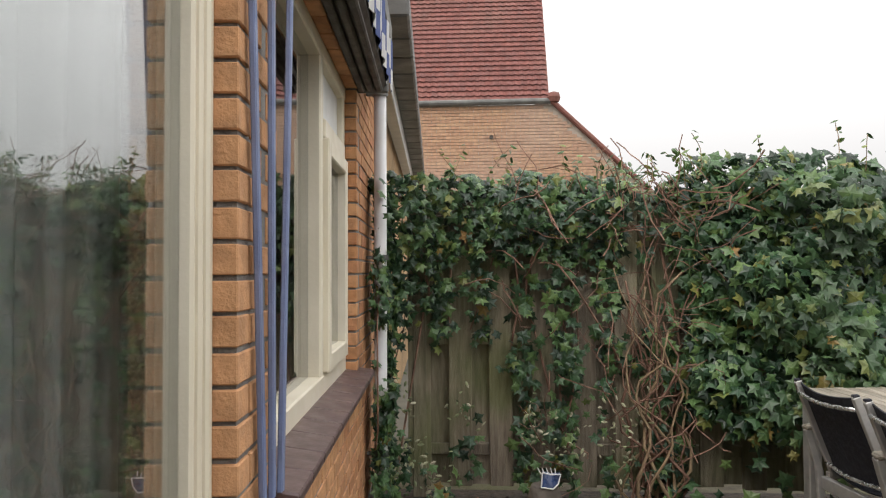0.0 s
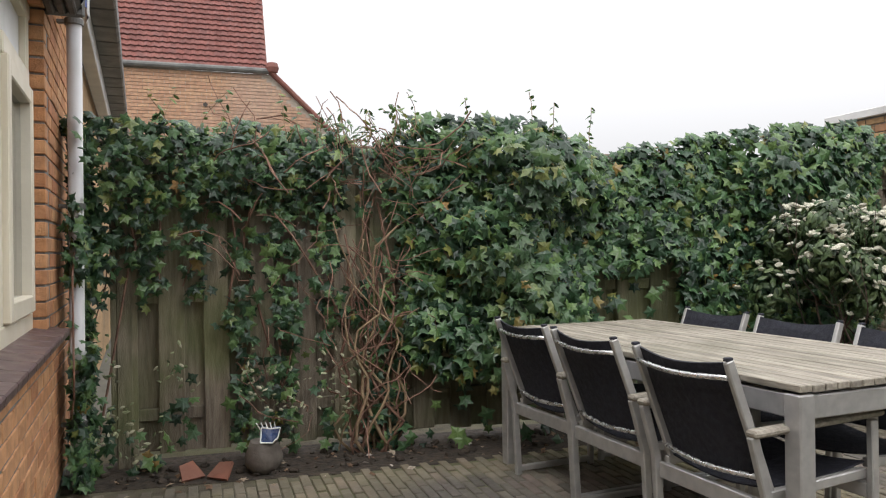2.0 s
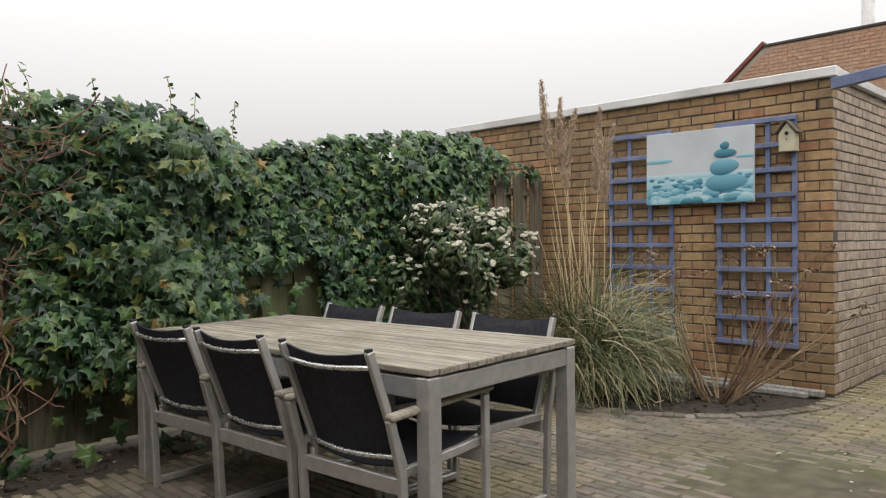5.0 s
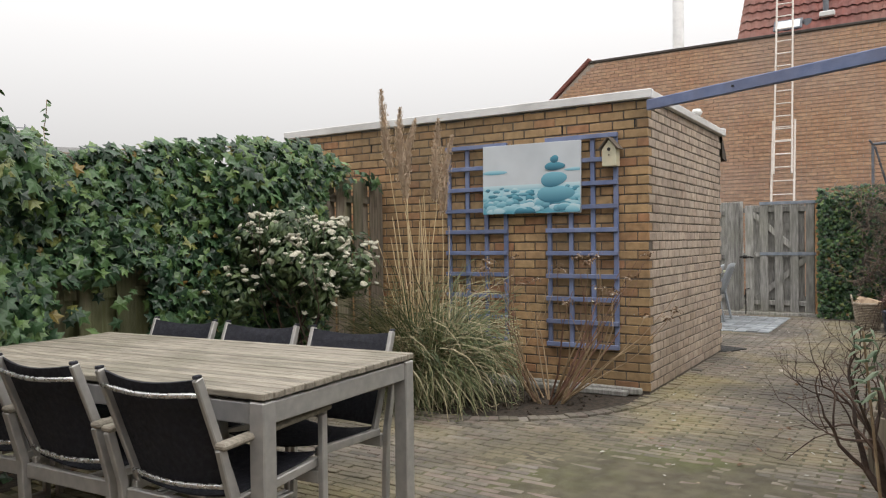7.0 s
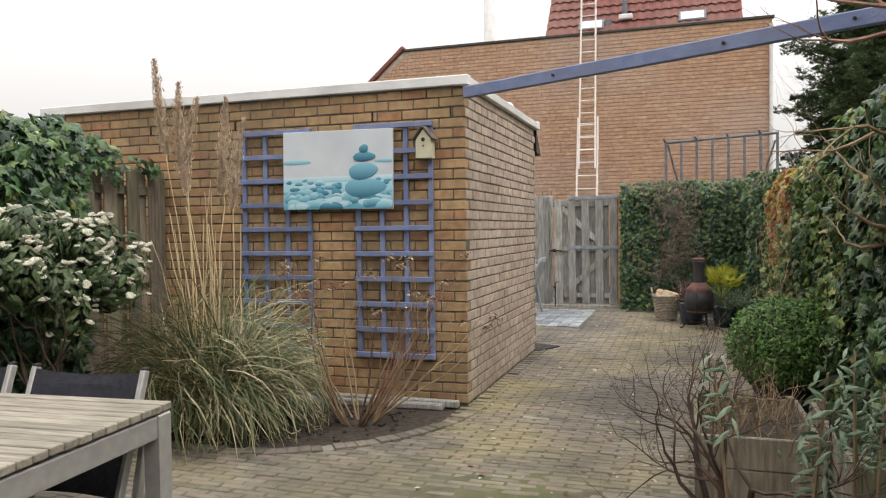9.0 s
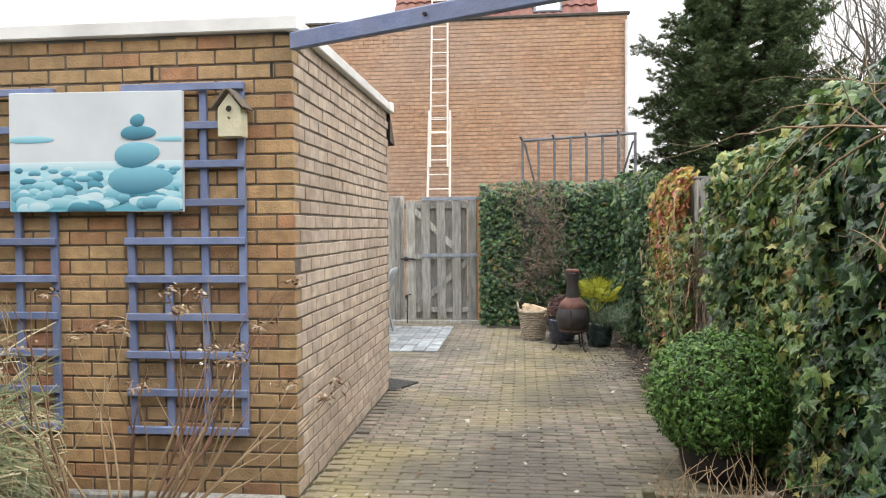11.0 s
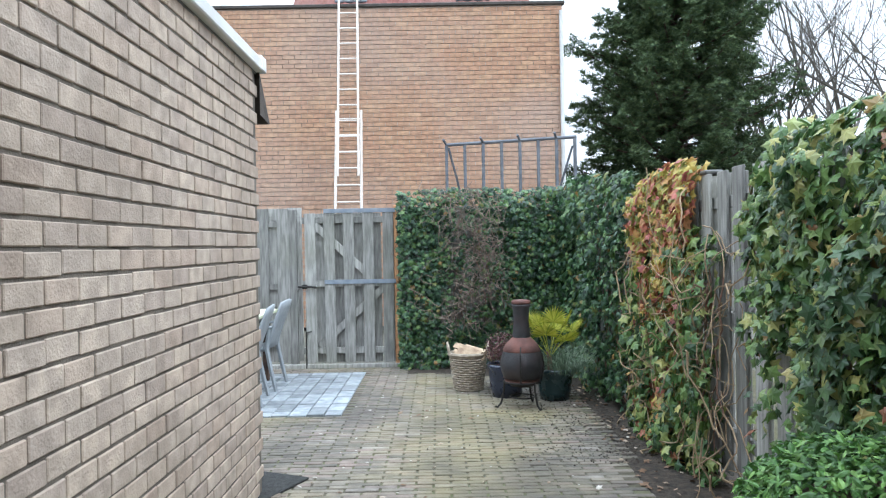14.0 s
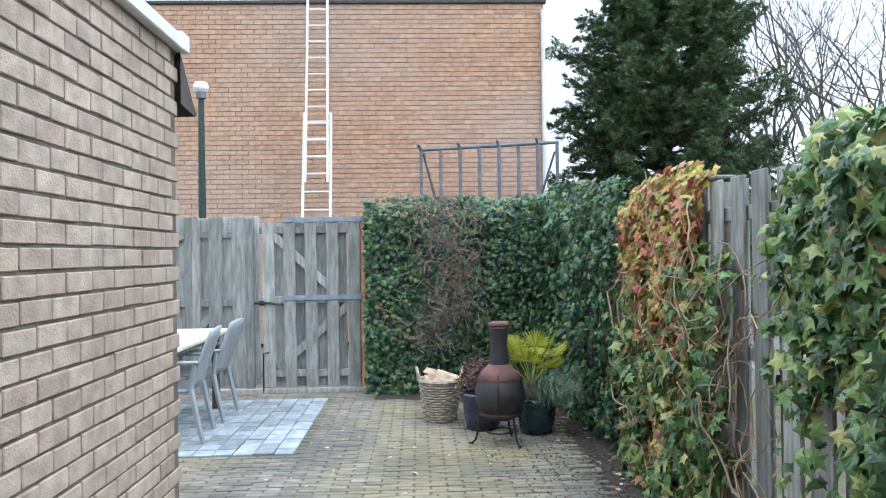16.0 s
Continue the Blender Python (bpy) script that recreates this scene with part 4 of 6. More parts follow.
def printed(name, high, low):
    """A printed colour that runs from high at the top of its piece to low at its foot."""
    m = mat(name, [high, high], 9, 0.6, 0.05, 200)
    t = m.node_tree
    at, split, blend = t.nodes.new("ShaderNodeTexCoord"), t.nodes.new("ShaderNodeSeparateXYZ"), t.nodes.new("ShaderNodeMix")
    blend.data_type = "RGBA"
    blend.inputs["A"].default_value, blend.inputs["B"].default_value = (*low, 1), (*high, 1)
    t.links.new(at.outputs["Generated"], split.inputs["Vector"])
    t.links.new(split.outputs["Z"], blend.inputs["Factor"])
    t.links.new(blend.outputs["Result"], [n for n in t.nodes if n.type == "BSDF_PRINCIPLED"][0].inputs["Base Color"])
    return m


M_PEB = [printed("printed_pebble_" + w, a, b) for w, a, b in (("pale", (0.42, 0.66, 0.74), (0.10, 0.36, 0.48)), ("mid", (0.22, 0.52, 0.64), (0.015, 0.12, 0.20)),
         ("deep", (0.10, 0.36, 0.48), (0.01, 0.07, 0.12)), ("white", (0.58, 0.72, 0.77), (0.26, 0.50, 0.60)))]
picture = thing("canvas_print", "canvas print of stacked blue pebbles on a beach", "picture", (7.055, 3.94, 1.81), 0)
cw, ch = 0.945, 0.615
part("canvas", Shape().box((0.012, 0, 0), (0.024, cw, ch), Matrix.Rotation(radians(0.6), 3, "X"), 0.003), M_SEASKY, picture)


def pebble(y, z, ry, rzz, m, tilt=0.0, layer=1):
    pts = []
    for k in range(18):
        a = 2 * math.pi * k / 18
        e = 1 + 0.06 * math.sin(2 * a + y * 40) + 0.05 * math.sin(3 * a + z * 50)
        py, pz = ry * e * math.cos(a), rzz * e * math.sin(a)
        pts.append((max(-cw / 2 + 0.002, min(cw / 2 - 0.002, y + py * math.cos(tilt) - pz * math.sin(tilt))), max(-ch / 2 + 0.004, min(ch / 2 - 0.004, z + py * math.sin(tilt) + pz * math.cos(tilt)))))
    x0 = -0.0022 - layer * 0.0005
    v = [(x0, a, b) for a, b in pts] + [(0.0, a, b) for a, b in pts]
    n = len(pts)
    s = Shape().add(v, [tuple(range(n))] + [(i, i + n, (i + 1) % n + n, (i + 1) % n) for i in range(n)])
    part("printed_pebble", s, m, picture)


rp = np.random.default_rng(3)
part("printed_beach", Shape().box((-0.0005, 0, -0.20), (0.002, cw - 0.006, 0.21), soft=0.0005), M_PEB[0], picture, "pale blue printed beach")
part("printed_haze", Shape().box((-0.0004, 0.0, -0.075), (0.0018, cw - 0.006, 0.05), soft=0.0005), M_PEB[3], picture, "whitish printed haze")
for k in range(110):
    z = -0.075 - 0.21 * (k / 110) - 0.02 * rp.random()
    size = 0.012 + 0.12 * (-(z + 0.07)) * rp.uniform(0.5, 1.4)
    pebble(rp.uniform(-0.46, 0.46), z, size * rp.uniform(1.4, 2.2), size * rp.uniform(0.7, 1.1), M_PEB[int(rp.integers(0, 4))], rp.normal(0, 0.12), 1 + k * 0.04)
for y, z, a, b, m in ((0.35, 0.07, 0.12, 0.02, 0), (-0.42, 0.06, 0.09, 0.014, 0)):
    pebble(y, z, a, b, M_PEB[m], 0.0, 0.5)
for k, (y, z, a, b, m) in enumerate(((-0.24, -0.145, 0.174, 0.074, 1), (-0.225, -0.018, 0.123, 0.064, 1), (-0.236, 0.094, 0.094, 0.036, 2), (-0.236, 0.155, 0.038, 0.033, 2))):
    pebble(y, z, a, b, M_PEB[m], 0.03 * (-1) ** k, 6 + k * 0.5)

bird = thing("nesting_box", "small wooden bird nesting box with a dark pitched roof", "bird box", (7.055, 3.20, 1.87))
bird.scale = (0.78, 0.78, 0.82)
body = Shape().add([(-0.06, -0.075, 0), (-0.06, 0.075, 0), (-0.06, 0.075, 0.17), (-0.06, 0, 0.26), (-0.06, -0.075, 0.17), (0.06, -0.075, 0), (0.06, 0.075, 0), (0.06, 0.075, 0.17), (0.06, 0, 0.26), (0.06, -0.075, 0.17)],
                   [(4, 3, 2, 1, 0), (5, 6, 7, 8, 9), (0, 1, 6, 5), (1, 2, 7, 6), (2, 3, 8, 7), (3, 4, 9, 8), (4, 0, 5, 9)])
part("body", body, M_BIRD, bird)
for s in (-1, 1):
    part("roof_board", Shape().box((-0.01, s * 0.058, 0.225), (0.17, 0.15, 0.012), Matrix.Rotation(radians(-s * 50), 3, "X"), 0.002), M_BIRDROOF, bird)
# no hole is cut: a black disc gives the entrance its shade
part("entrance", Shape().tube([(-0.066, 0, 0.165), (-0.056, 0, 0.165)], 0.019, 16), M_IRON, bird, "black disc for the shade in the round entrance")
part("entrance_ring", Shape().tube([(-0.0645, 0, 0.165), (-0.0585, 0, 0.165)], 0.027, 16), M_BIRD, bird)
part("perch", Shape().tube([(-0.07, 0, 0.11), (-0.06, 0, 0.11)], 0.008, 8), M_BIRDROOF, bird)

beam = thing("pergola_beam", "blue-grey painted wooden pergola beam reaching to the shed corner", "beam", (7.09, 2.90, 2.345), 0)
bl = math.hypot(1.45, 2.95)
part("timber", Shape().box((-1.45 / 2, -2.95 / 2, 0.0), (bl, 0.04, 0.085), rz(math.degrees(math.atan2(2.95, 1.45))), 0.006), M_BLUE, beam)
for k in (0.25, 0.6, 0.8):
    part("screw", Shape().tube([(-1.45 * k - 0.022, -2.95 * k + 0.011, 0.0), (-1.45 * k - 0.032, -2.95 * k + 0.016, 0.0)], 0.009, 8), M_IRON, beam)
part("post", Shape().box((-1.46, -2.97, -1.16), (0.09, 0.09, 2.32), soft=0.005), M_BLUE, beam)

mat_ = Shape().box((10.0, 3.12, 0.008), (0.42, 0.75, 0.014), rz(-24), 0.003)
solid("doormat", mat_, M_RUBBER, "black rubber doormat before the shed door", "doormat")

# ---- folded slats leaning at the pier ----
fold = thing("folded_trellis", "bundle of narrow blue-painted slats standing against the brick pier", "trellis")
fold.matrix_basis = H_M
for a, o, lean in ((-2.362, 0.016, 5.6), (-2.246, 0.026, 0.8), (-2.126, 0.038, -5.0)):
    part("slat", Shape().box((o, a, 1.71), (0.014, 0.026, 1.7), Matrix.Rotation(radians(lean), 3, "X"), 0.003), M_BLUE, fold)

# ---- pot with a painted fish and terracotta shards ----
pot = thing("planter_pot", "squat stone-coloured pot with a painted blue rim ornament", "pot", (1.45, 5.27, 0))
part("bowl", Shape().lathe([(0.0, 0.0), (0.07, 0.0), (0.10, 0.04), (0.105, 0.08), (0.085, 0.13), (0.075, 0.165), (0.06, 0.155), (0.0, 0.12)], sides=24, wobble=0.04), mat("stone_pot", [(0.09, 0.075, 0.062), (0.19, 0.165, 0.14)], 9, 0.8, 0.4, 60), pot, smooth=True)
fishm = mat("dark_blue_glaze", [(0.012, 0.025, 0.08), (0.03, 0.06, 0.16)], 28, 0.3, 0.1, 60)
rim_pts = [(0.0 + x * 0.72, y * 0.8, 0.17 + (z - 0.15) * 0.72) for x, y, z in ((-0.03, -0.10, 0.155), (0.06, -0.10, 0.145), (0.10, -0.085, 0.18), (0.12, -0.075, 0.25), (0.05, -0.065, 0.245), (-0.02, -0.075, 0.26), (-0.03, -0.10, 0.155))]
orn = part("ornament", Shape().add([p for p in rim_pts[:6]] + [(x, y + 0.04, z) for x, y, z in rim_pts[:6]], [(0, 1, 2, 3, 4, 5), (11, 10, 9, 8, 7, 6)] + [(i, i + 6, (i + 1) % 6 + 6, (i + 1) % 6) for i in range(6)]), fishm, pot, "dark blue glazed ornament")
part("outline", Shape().tube(rim_pts, 0.0045, 6), M_WHITE, orn, "white painted outline")
for k in range(5):
    part("spike", Shape().tube([(-0.02 + 0.02 * k, -0.055, 0.24), (-0.04 + 0.024 * k, -0.05, 0.275)], 0.003, 5), M_WHITE, orn, "thin white spike")
for x, y, a in ((1.08, 5.24, 20), (1.2, 5.28, -50)):
    sh = Shape().add([(0, 0, 0), (0.13, 0.02, 0.0), (0.09, 0.10, 0.07), (0.01, 0.08, 0.06), (0, 0.01, -0.012), (0.13, 0.03, -0.012), (0.09, 0.11, 0.058), (0.01, 0.09, 0.048)],
                     [(0, 1, 2, 3), (7, 6, 5, 4), (0, 4, 5, 1), (1, 5, 6, 2), (2, 6, 7, 3), (3, 7, 4, 0)])
    ob = solid("terracotta_shard", sh, M_CLAY, "broken orange terracotta shard on soil", "pot shard", group="shards by the fence")
    ob.matrix_basis = pose(x - 0.05, y - 0.05, 0.01, 0, 0, a)

# ---- chiminea, basket, pots ----
chim = thing("chiminea", "sooty black and terracotta garden chiminea on an iron stand", "fire pot", (11.92, 1.19, 0))
chim.scale = (0.82, 0.82, 0.93)
part("belly", Shape().lathe([(0.0, 0.20), (0.12, 0.20), (0.19, 0.27), (0.225, 0.36), (0.225, 0.43), (0.195, 0.52), (0.16, 0.56)], sides=36), M_SOOT, chim, smooth=True)
part("shoulder", Shape().lathe([(0.19, 0.515), (0.20, 0.53), (0.165, 0.585), (0.115, 0.63), (0.09, 0.65)], sides=36), M_FIRED, chim, "terracotta shoulder", smooth=True)
part("neck", Shape().lathe([(0.093, 0.645), (0.088, 0.72), (0.078, 0.80), (0.085, 0.90), (0.098, 0.935), (0.098, 0.95), (0.075, 0.95), (0.07, 0.90)], sides=32), M_SOOT, chim, smooth=True)
part("lip", Shape().lathe([(0.094, 0.955), (0.10, 0.962), (0.096, 0.985), (0.06, 0.992), (0.0, 0.99)], sides=32), M_FIRED, chim, "red-brown rim", smooth=True)
part("band", Shape().lathe([(0.168, 0.235), (0.185, 0.24), (0.18, 0.262), (0.20, 0.275)], sides=36), M_FIRED, chim)
part("ring", Shape().tube([(0.19 * math.cos(a), 0.19 * math.sin(a), 0.24) for a in [k * math.pi / 12 for k in range(25)]], 0.009, 6), M_IRON, chim)
part("ring", Shape().tube([(0.13 * math.cos(a), 0.13 * math.sin(a), 0.10) for a in [k * math.pi / 12 for k in range(25)]], 0.007, 6), M_IRON, chim)
for a in (100, 215, 330):
    c, s = math.cos(radians(a)), math.sin(radians(a))
    part("leg", Shape().tube([(0.19 * c, 0.19 * s, 0.25), (0.20 * c, 0.20 * s, 0.16), (0.23 * c, 0.23 * s, 0.05), (0.27 * c, 0.27 * s, 0.012), (0.29 * c, 0.29 * s, 0.025)], 0.011, 6), M_IRON, chim)
for a in (170, 250):
    c, s = math.cos(radians(a)), math.sin(radians(a))
    part("strap", Shape().tube([(0.20 * c, 0.20 * s, 0.25), (0.235 * c, 0.235 * s, 0.38), (0.215 * c, 0.215 * s, 0.50), (0.17 * c, 0.17 * s, 0.57)], 0.008, 6), M_IRON, chim)

basket = thing("log_basket", "round wicker basket filled with split firewood", "basket", (12.75, 1.62, 0))
part("lining", Shape().lathe([(0.0, 0.01), (0.125, 0.01), (0.17, 0.33), (0.16, 0.33), (0.12, 0.03)], sides=28), M_DARKTWIG, basket)
for i in range(15):
    z = 0.012 + i * 0.0225
    r = 0.132 + 0.045 * z / 0.34
    ph = (i % 2) * math.pi
    part("wicker_strand", Shape().tube([((r + 0.006 * math.sin(10 * a + ph)) * math.cos(a), (r + 0.006 * math.sin(10 * a + ph)) * math.sin(a), z) for a in [k * math.pi / 30 for k in range(61)]], 0.011, 5, False), M_WICKER, basket)
part("rim", Shape().tube([(0.182 * math.cos(a), 0.182 * math.sin(a), 0.35) for a in [k * math.pi / 16 for k in range(33)]], 0.018, 6, False), M_WICKER, basket)
for s in (-1, 1):
    part("handle", Shape().tube([(s * 0.03 - 0.0, s * 0.18, 0.34), (0.02, s * 0.20, 0.42), (-0.02, s * 0.20, 0.46), (-0.06, s * 0.19, 0.42), (-0.07, s * 0.175, 0.34)], 0.012, 6), M_WICKER, basket)
rl = np.random.default_rng(5)
for k in range(9):
    tri = Shape().add([(-0.135, -0.035, 0), (-0.135, 0.035, 0), (-0.135, 0, 0.05), (0.135, -0.035, 0), (0.135, 0.035, 0), (0.135, 0, 0.05)], [(0, 1, 2), (5, 4, 3), (0, 3, 4, 1), (1, 4, 5, 2), (2, 5, 3, 0)])
    ob = solid("firewood_log", tri, M_LOG, "split pale firewood log in a basket", "log", group="logs in the basket")
    ob.matrix_basis = pose(12.75 + rl.normal(0, 0.04), 1.60 + rl.normal(0, 0.05), 0.30 + 0.011 * k, rl.uniform(-180, 180), rl.normal(-10, 9), 90 + rl.normal(0, 40))


def glazed_pot(at, r, h, m, label):
    p = thing("plant_pot", label, "plant pot", at, group="pots by the ivy hedge")
    part("body", Shape().lathe([(0.0, 0.0), (r * 0.78, 0.0), (r * 0.88, h * 0.3), (r * 0.97, h * 0.8), (r * 1.04, h * 0.9), (r * 1.04, h), (r * 0.92, h), (r * 0.9, h * 0.85)], sides=32), m, p, smooth=True)
    part("potting_soil", Shape().lathe([(0.0, h * 0.87), (r * 0.91, h * 0.86)], sides=24), M_SOIL, p)
    return p


glazed_pot((12.25, 0.86, 0), 0.165, 0.28, M_TEAL, "dark teal glazed pot with a fan palm")
glazed_pot((12.42, 1.28, 0), 0.17, 0.30, M_NAVY, "navy glazed pot with a wine-red heather")
glazed_pot((7.72, 0.66, 0), 0.24, 0.30, M_SOOT, "dark pot under the clipped box ball")

# ---- garden table and plastic chairs by the gate ----
t2 = thing("side_table", "pale wooden table top on dark trestles beside plastic chairs", "table", (12.75, 4.05, 0), 0)
part("tabletop", Shape().box((0, 0, 0.735), (1.6, 0.85, 0.035), soft=0.006), mat("pale_green_board", [(0.50, 0.52, 0.36), (0.58, 0.60, 0.44)], 5, 0.6, 0.1, 60), t2)
part("frame", Shape().box((0, 0, 0.69), (1.45, 0.7, 0.05), soft=0.004), M_GREYWOOD, t2)
for sx in (-0.65, 0.65):
    for sy in (-0.32, 0.32):
        part("leg", Shape().box((sx, sy, 0.33), (0.06, 0.06, 0.67), soft=0.004), M_DARKTWIG, t2)


def plastic_chair():
    c = thing("plastic_chair", "grey plastic garden armchair tucked under a table", "chair", group="plastic chairs")
    vs, fs = [], []
    for i in range(9):
        u = i / 8
        for j in range(9):
            w = -1 + j / 4
            vs.append((-0.02 - 0.16 * u - 0.03 * (1 - w * w), w * (0.225 + 0.02 * math.sin(u * 3)), 0.43 + 0.44 * u + 0.02 * (1 - w * w) * (u > 0.95)))
    for i in range(8):
        for j in range(8):
            fs.append((i * 9 + j, i * 9 + j + 1, i * 9 + j + 10, i * 9 + j + 9))
    b = part("backrest", Shape().add(vs, fs), M_GREYPLASTIC, c, smooth=True)
    b.modifiers.new("thickness", "SOLIDIFY").thickness = 0.022
    part("seat", Shape().box((0.22, 0, 0.42), (0.48, 0.46, 0.028), Matrix.Rotation(radians(-3), 3, "Y"), 0.01), M_GREYPLASTIC, c)
    for s in (-1, 1):
        part("leg", Shape().tube([(-0.13, s * 0.25, 0.0), (-0.08, s * 0.245, 0.22), (-0.04, s * 0.235, 0.43), (-0.07, s * 0.25, 0.62)], [0.02, 0.024, 0.024, 0.02], 6), M_GREYPLASTIC, c)
        part("leg", Shape().tube([(0.47, s * 0.25, 0.0), (0.43, s * 0.245, 0.3), (0.38, s * 0.255, 0.62)], [0.02, 0.024, 0.02], 6), M_GREYPLASTIC, c)
        part("armrest", Shape().box((0.15, s * 0.255, 0.635), (0.50, 0.05, 0.022), soft=0.008), M_GREYPLASTIC, c)
    return c


pc = plastic_chair()
pc.matrix_basis = pose(12.30, 3.62, 0, 0, 0, 96)
copy_thing(pc, pose(13.02, 3.62, 0, 0, 0, 90))

# ---- raised planters ----
def planter(x0, x1, y0, y1, h, label):
    p = thing("raised_planter", label, "planter", group="raised planters")
    for k in range(2):
        z = h * (k + 0.5) / 2
        for y in (y0, y1):
            part("board", Shape().box(((x0 + x1) / 2, y, z), (x1 - x0 + 0.028, 0.028, h / 2 - 0.004), soft=0.004), M_WOOD, p)
        for x in (x0, x1):
            part("board", Shape().box((x, (y0 + y1) / 2, z), (0.028, y1 - y0 - 0.03, h / 2 - 0.004), soft=0.004), M_WOOD, p)
    for x in (x0 + 0.035, x1 - 0.035):
        for y in (y0 + 0.035, y1 - 0.035):
            part("corner_post", Shape().box((x, y, h / 2 + 0.01), (0.045, 0.045, h + 0.03), soft=0.004), M_WOOD, p)
    part("soil_fill", Shape().box(((x0 + x1) / 2, (y0 + y1) / 2, h * 0.4), (x1 - x0 - 0.03, y1 - y0 - 0.03, h * 0.75)), M_SOIL, p)
    return p


planter(5.62, 6.50, 0.74, 1.29, 0.32, "weathered raised planter full of dry stems")
planter(5.15, 6.30, 0.12, 0.68, 0.36, "weathered raised planter with low herbs")

# ---- ivy and other leaves ----
def ivy_sheet(name, label, n, to_world, span, top, density, bulge, size, leaf_mat, seed, outward, singles=0, small_to=-99):
    """Leaves over a fence: (u, v) on the fence, pushed out by the bulge. to_world(u, depth, v)."""
    r = np.random.default_rng(seed)
    u, v = r.uniform(span[0], span[1], n), r.random(n)
    tops = np.array([top(a) for a in u]) + 0.06 * ridge(u, u * 0, 3.1, seed + 0.5) + 0.03 * ridge(u, u * 0, 11.0, seed + 0.2)
    v = v * tops
    keep = r.random(n) < np.array([density(a, b) for a, b in zip(u, v)])
    u, v, tops = u[keep], v[keep], tops[keep]
    b = np.array([bulge(a, c) for a, c in zip(u, v)]) * (0.75 + 0.5 * ridge(u, v, 2.6, seed + 3.3))
    near_top = np.clip((v - tops + 0.22) / 0.22, 0, 1)
    depth = np.clip(b, 0.02, None) * np.sqrt(r.random(len(u))) * (1 - 0.35 * near_top) - 0.10 * near_top * r.random(len(u))
    place = np.array([to_world(a, d, c) for a, d, c in zip(u, depth, v)])
    out = np.array(outward, float)
    normals = out[None, :] + r.normal(0, 0.52, (len(u), 3)) + np.array([0, 0, 0.38])[None, :] + near_top[:, None] * np.array([0, 0, 0.7])
    rots, scales = facing(normals, r.normal(0, 0.55, len(u))), r.uniform(size[0], size[1], len(u)) * np.where(u < small_to, 0.78, 1.0)
    order = np.argsort(-(depth + 0.0 * v))
    lone = [i for i in order if v[i] < tops[i] - 0.1][:singles]
    rest = np.ones(len(u), bool)
    rest[lone] = False
    s = scatter(IVY_LEAF, place[rest], rots[rest], scales[rest])
    hedge = thing(name, label, "ivy")
    if lone:
        one = Shape().add(*IVY_LEAF).mesh("leaf", M_IVY_ONE)
        for i in lone:
            m = Matrix(rots[i].tolist()).to_4x4() @ Matrix.Scale(scales[i], 4)
            m.translation = place[i]
            part("leaf", one, M_IVY_ONE, hedge, m=m)
    tagged(part("foliage", s, leaf_mat, hedge), kind="stuff")
    st = Shape()
    for k in range(int((span[1] - span[0]) * 9)):
        a = r.uniform(*span)
        p, h = [], r.uniform(0.1, 0.5) * top(a)
        z = r.uniform(0, 0.4)
        while z < h + 0.9 and z < top(a):
            if density(a, z) > 0.15:
                p.append(to_world(a, 0.03 + r.random() * 0.05, z))
            a += r.normal(0, 0.05)
            z += 0.12
        if len(p) > 2:
            st.tube(p, r.uniform(0.003, 0.008), 5)
    tagged(part("woody_growth", st, M_STEM, hedge), kind="stuff")
    return hedge


def west_density(x, z):
    g = noise.noise(Vector((x * 1.9, z * 1.5, 4.2)))
    g2 = noise.noise(Vector((x * 5.5, z * 3.0, 9.1)))
    if x < 1.95:
        if z > 1.45:
            return 1.0 if z > 1.6 else 0.8
        board = 0.55 + 0.45 * math.cos((x - 0.72) / 0.25 * 2 * math.pi + math.pi)
        low = 0.82 if z > 1.15 else 0.05 + 0.66 * (z / 1.15) ** 1.8
        return max(0.0, min(1, (low + 1.1 * g + 0.5 * g2) * board))
    if x < 2.3:
        return 0.75 if z > 1.8 else max(0, 0.16 + 0.7 * g)
    if x < 3.62:
        edge = 0.42 + 0.25 * abs(x - 2.75) + 0.12 * g2
        return 1.0 if z > edge else 0.06
    if x < 4.35:
        edge = 1.08 + 0.12 * g2
        return 0.95 if z > edge else 0.05
    if x < 6.05:
        return 1.0 if z > 0.25 + 0.2 * g2 + 0.5 * max(0, x - 5.75) else 0.2
    return (0.75 if x < 6.3 else 0.35) if z > 1.72 + 0.25 * g2 + (x - 6.1) * 0.12 else 0.0


def west_bulge(x, z):
    b = 0.12
    if x < 1.95:
        b = 0.13 + 0.16 * max(0, (z - 1.4) / 0.5)
    elif x < 2.3:
        b = 0.12
    elif x < 3.62:
        b = 0.20 + 0.26 * math.sin(math.pi * (x - 2.3) / 1.32)
    elif x < 4.35:
        b = 0.18
    elif x < 6.1:
        b = 0.16 + 0.22 * math.sin(math.pi * (x - 4.35) / 1.75)
    return b + 0.05


def west_top(x):
    return float(np.interp(x, [0.55, 1.3, 1.9, 2.15, 2.4, 2.9, 3.4, 3.75, 4.1, 4.7, 5.3, 5.9, 6.4, 6.95], [1.98, 1.95, 1.90, 1.84, 2.0, 2.06, 1.98, 1.86, 1.9, 2.04, 2.13, 2.12, 2.0, 1.9]))


ivy_sheet("ivy", "dark glossy ivy hanging over a wooden fence", 18500, lambda a, d, c: (a, 5.58 - d, c), (0.47, 6.95), west_top, west_density, west_bulge, (0.06, 0.125), M_IVY, 11, (0, -1, 0), 280, 2.25)


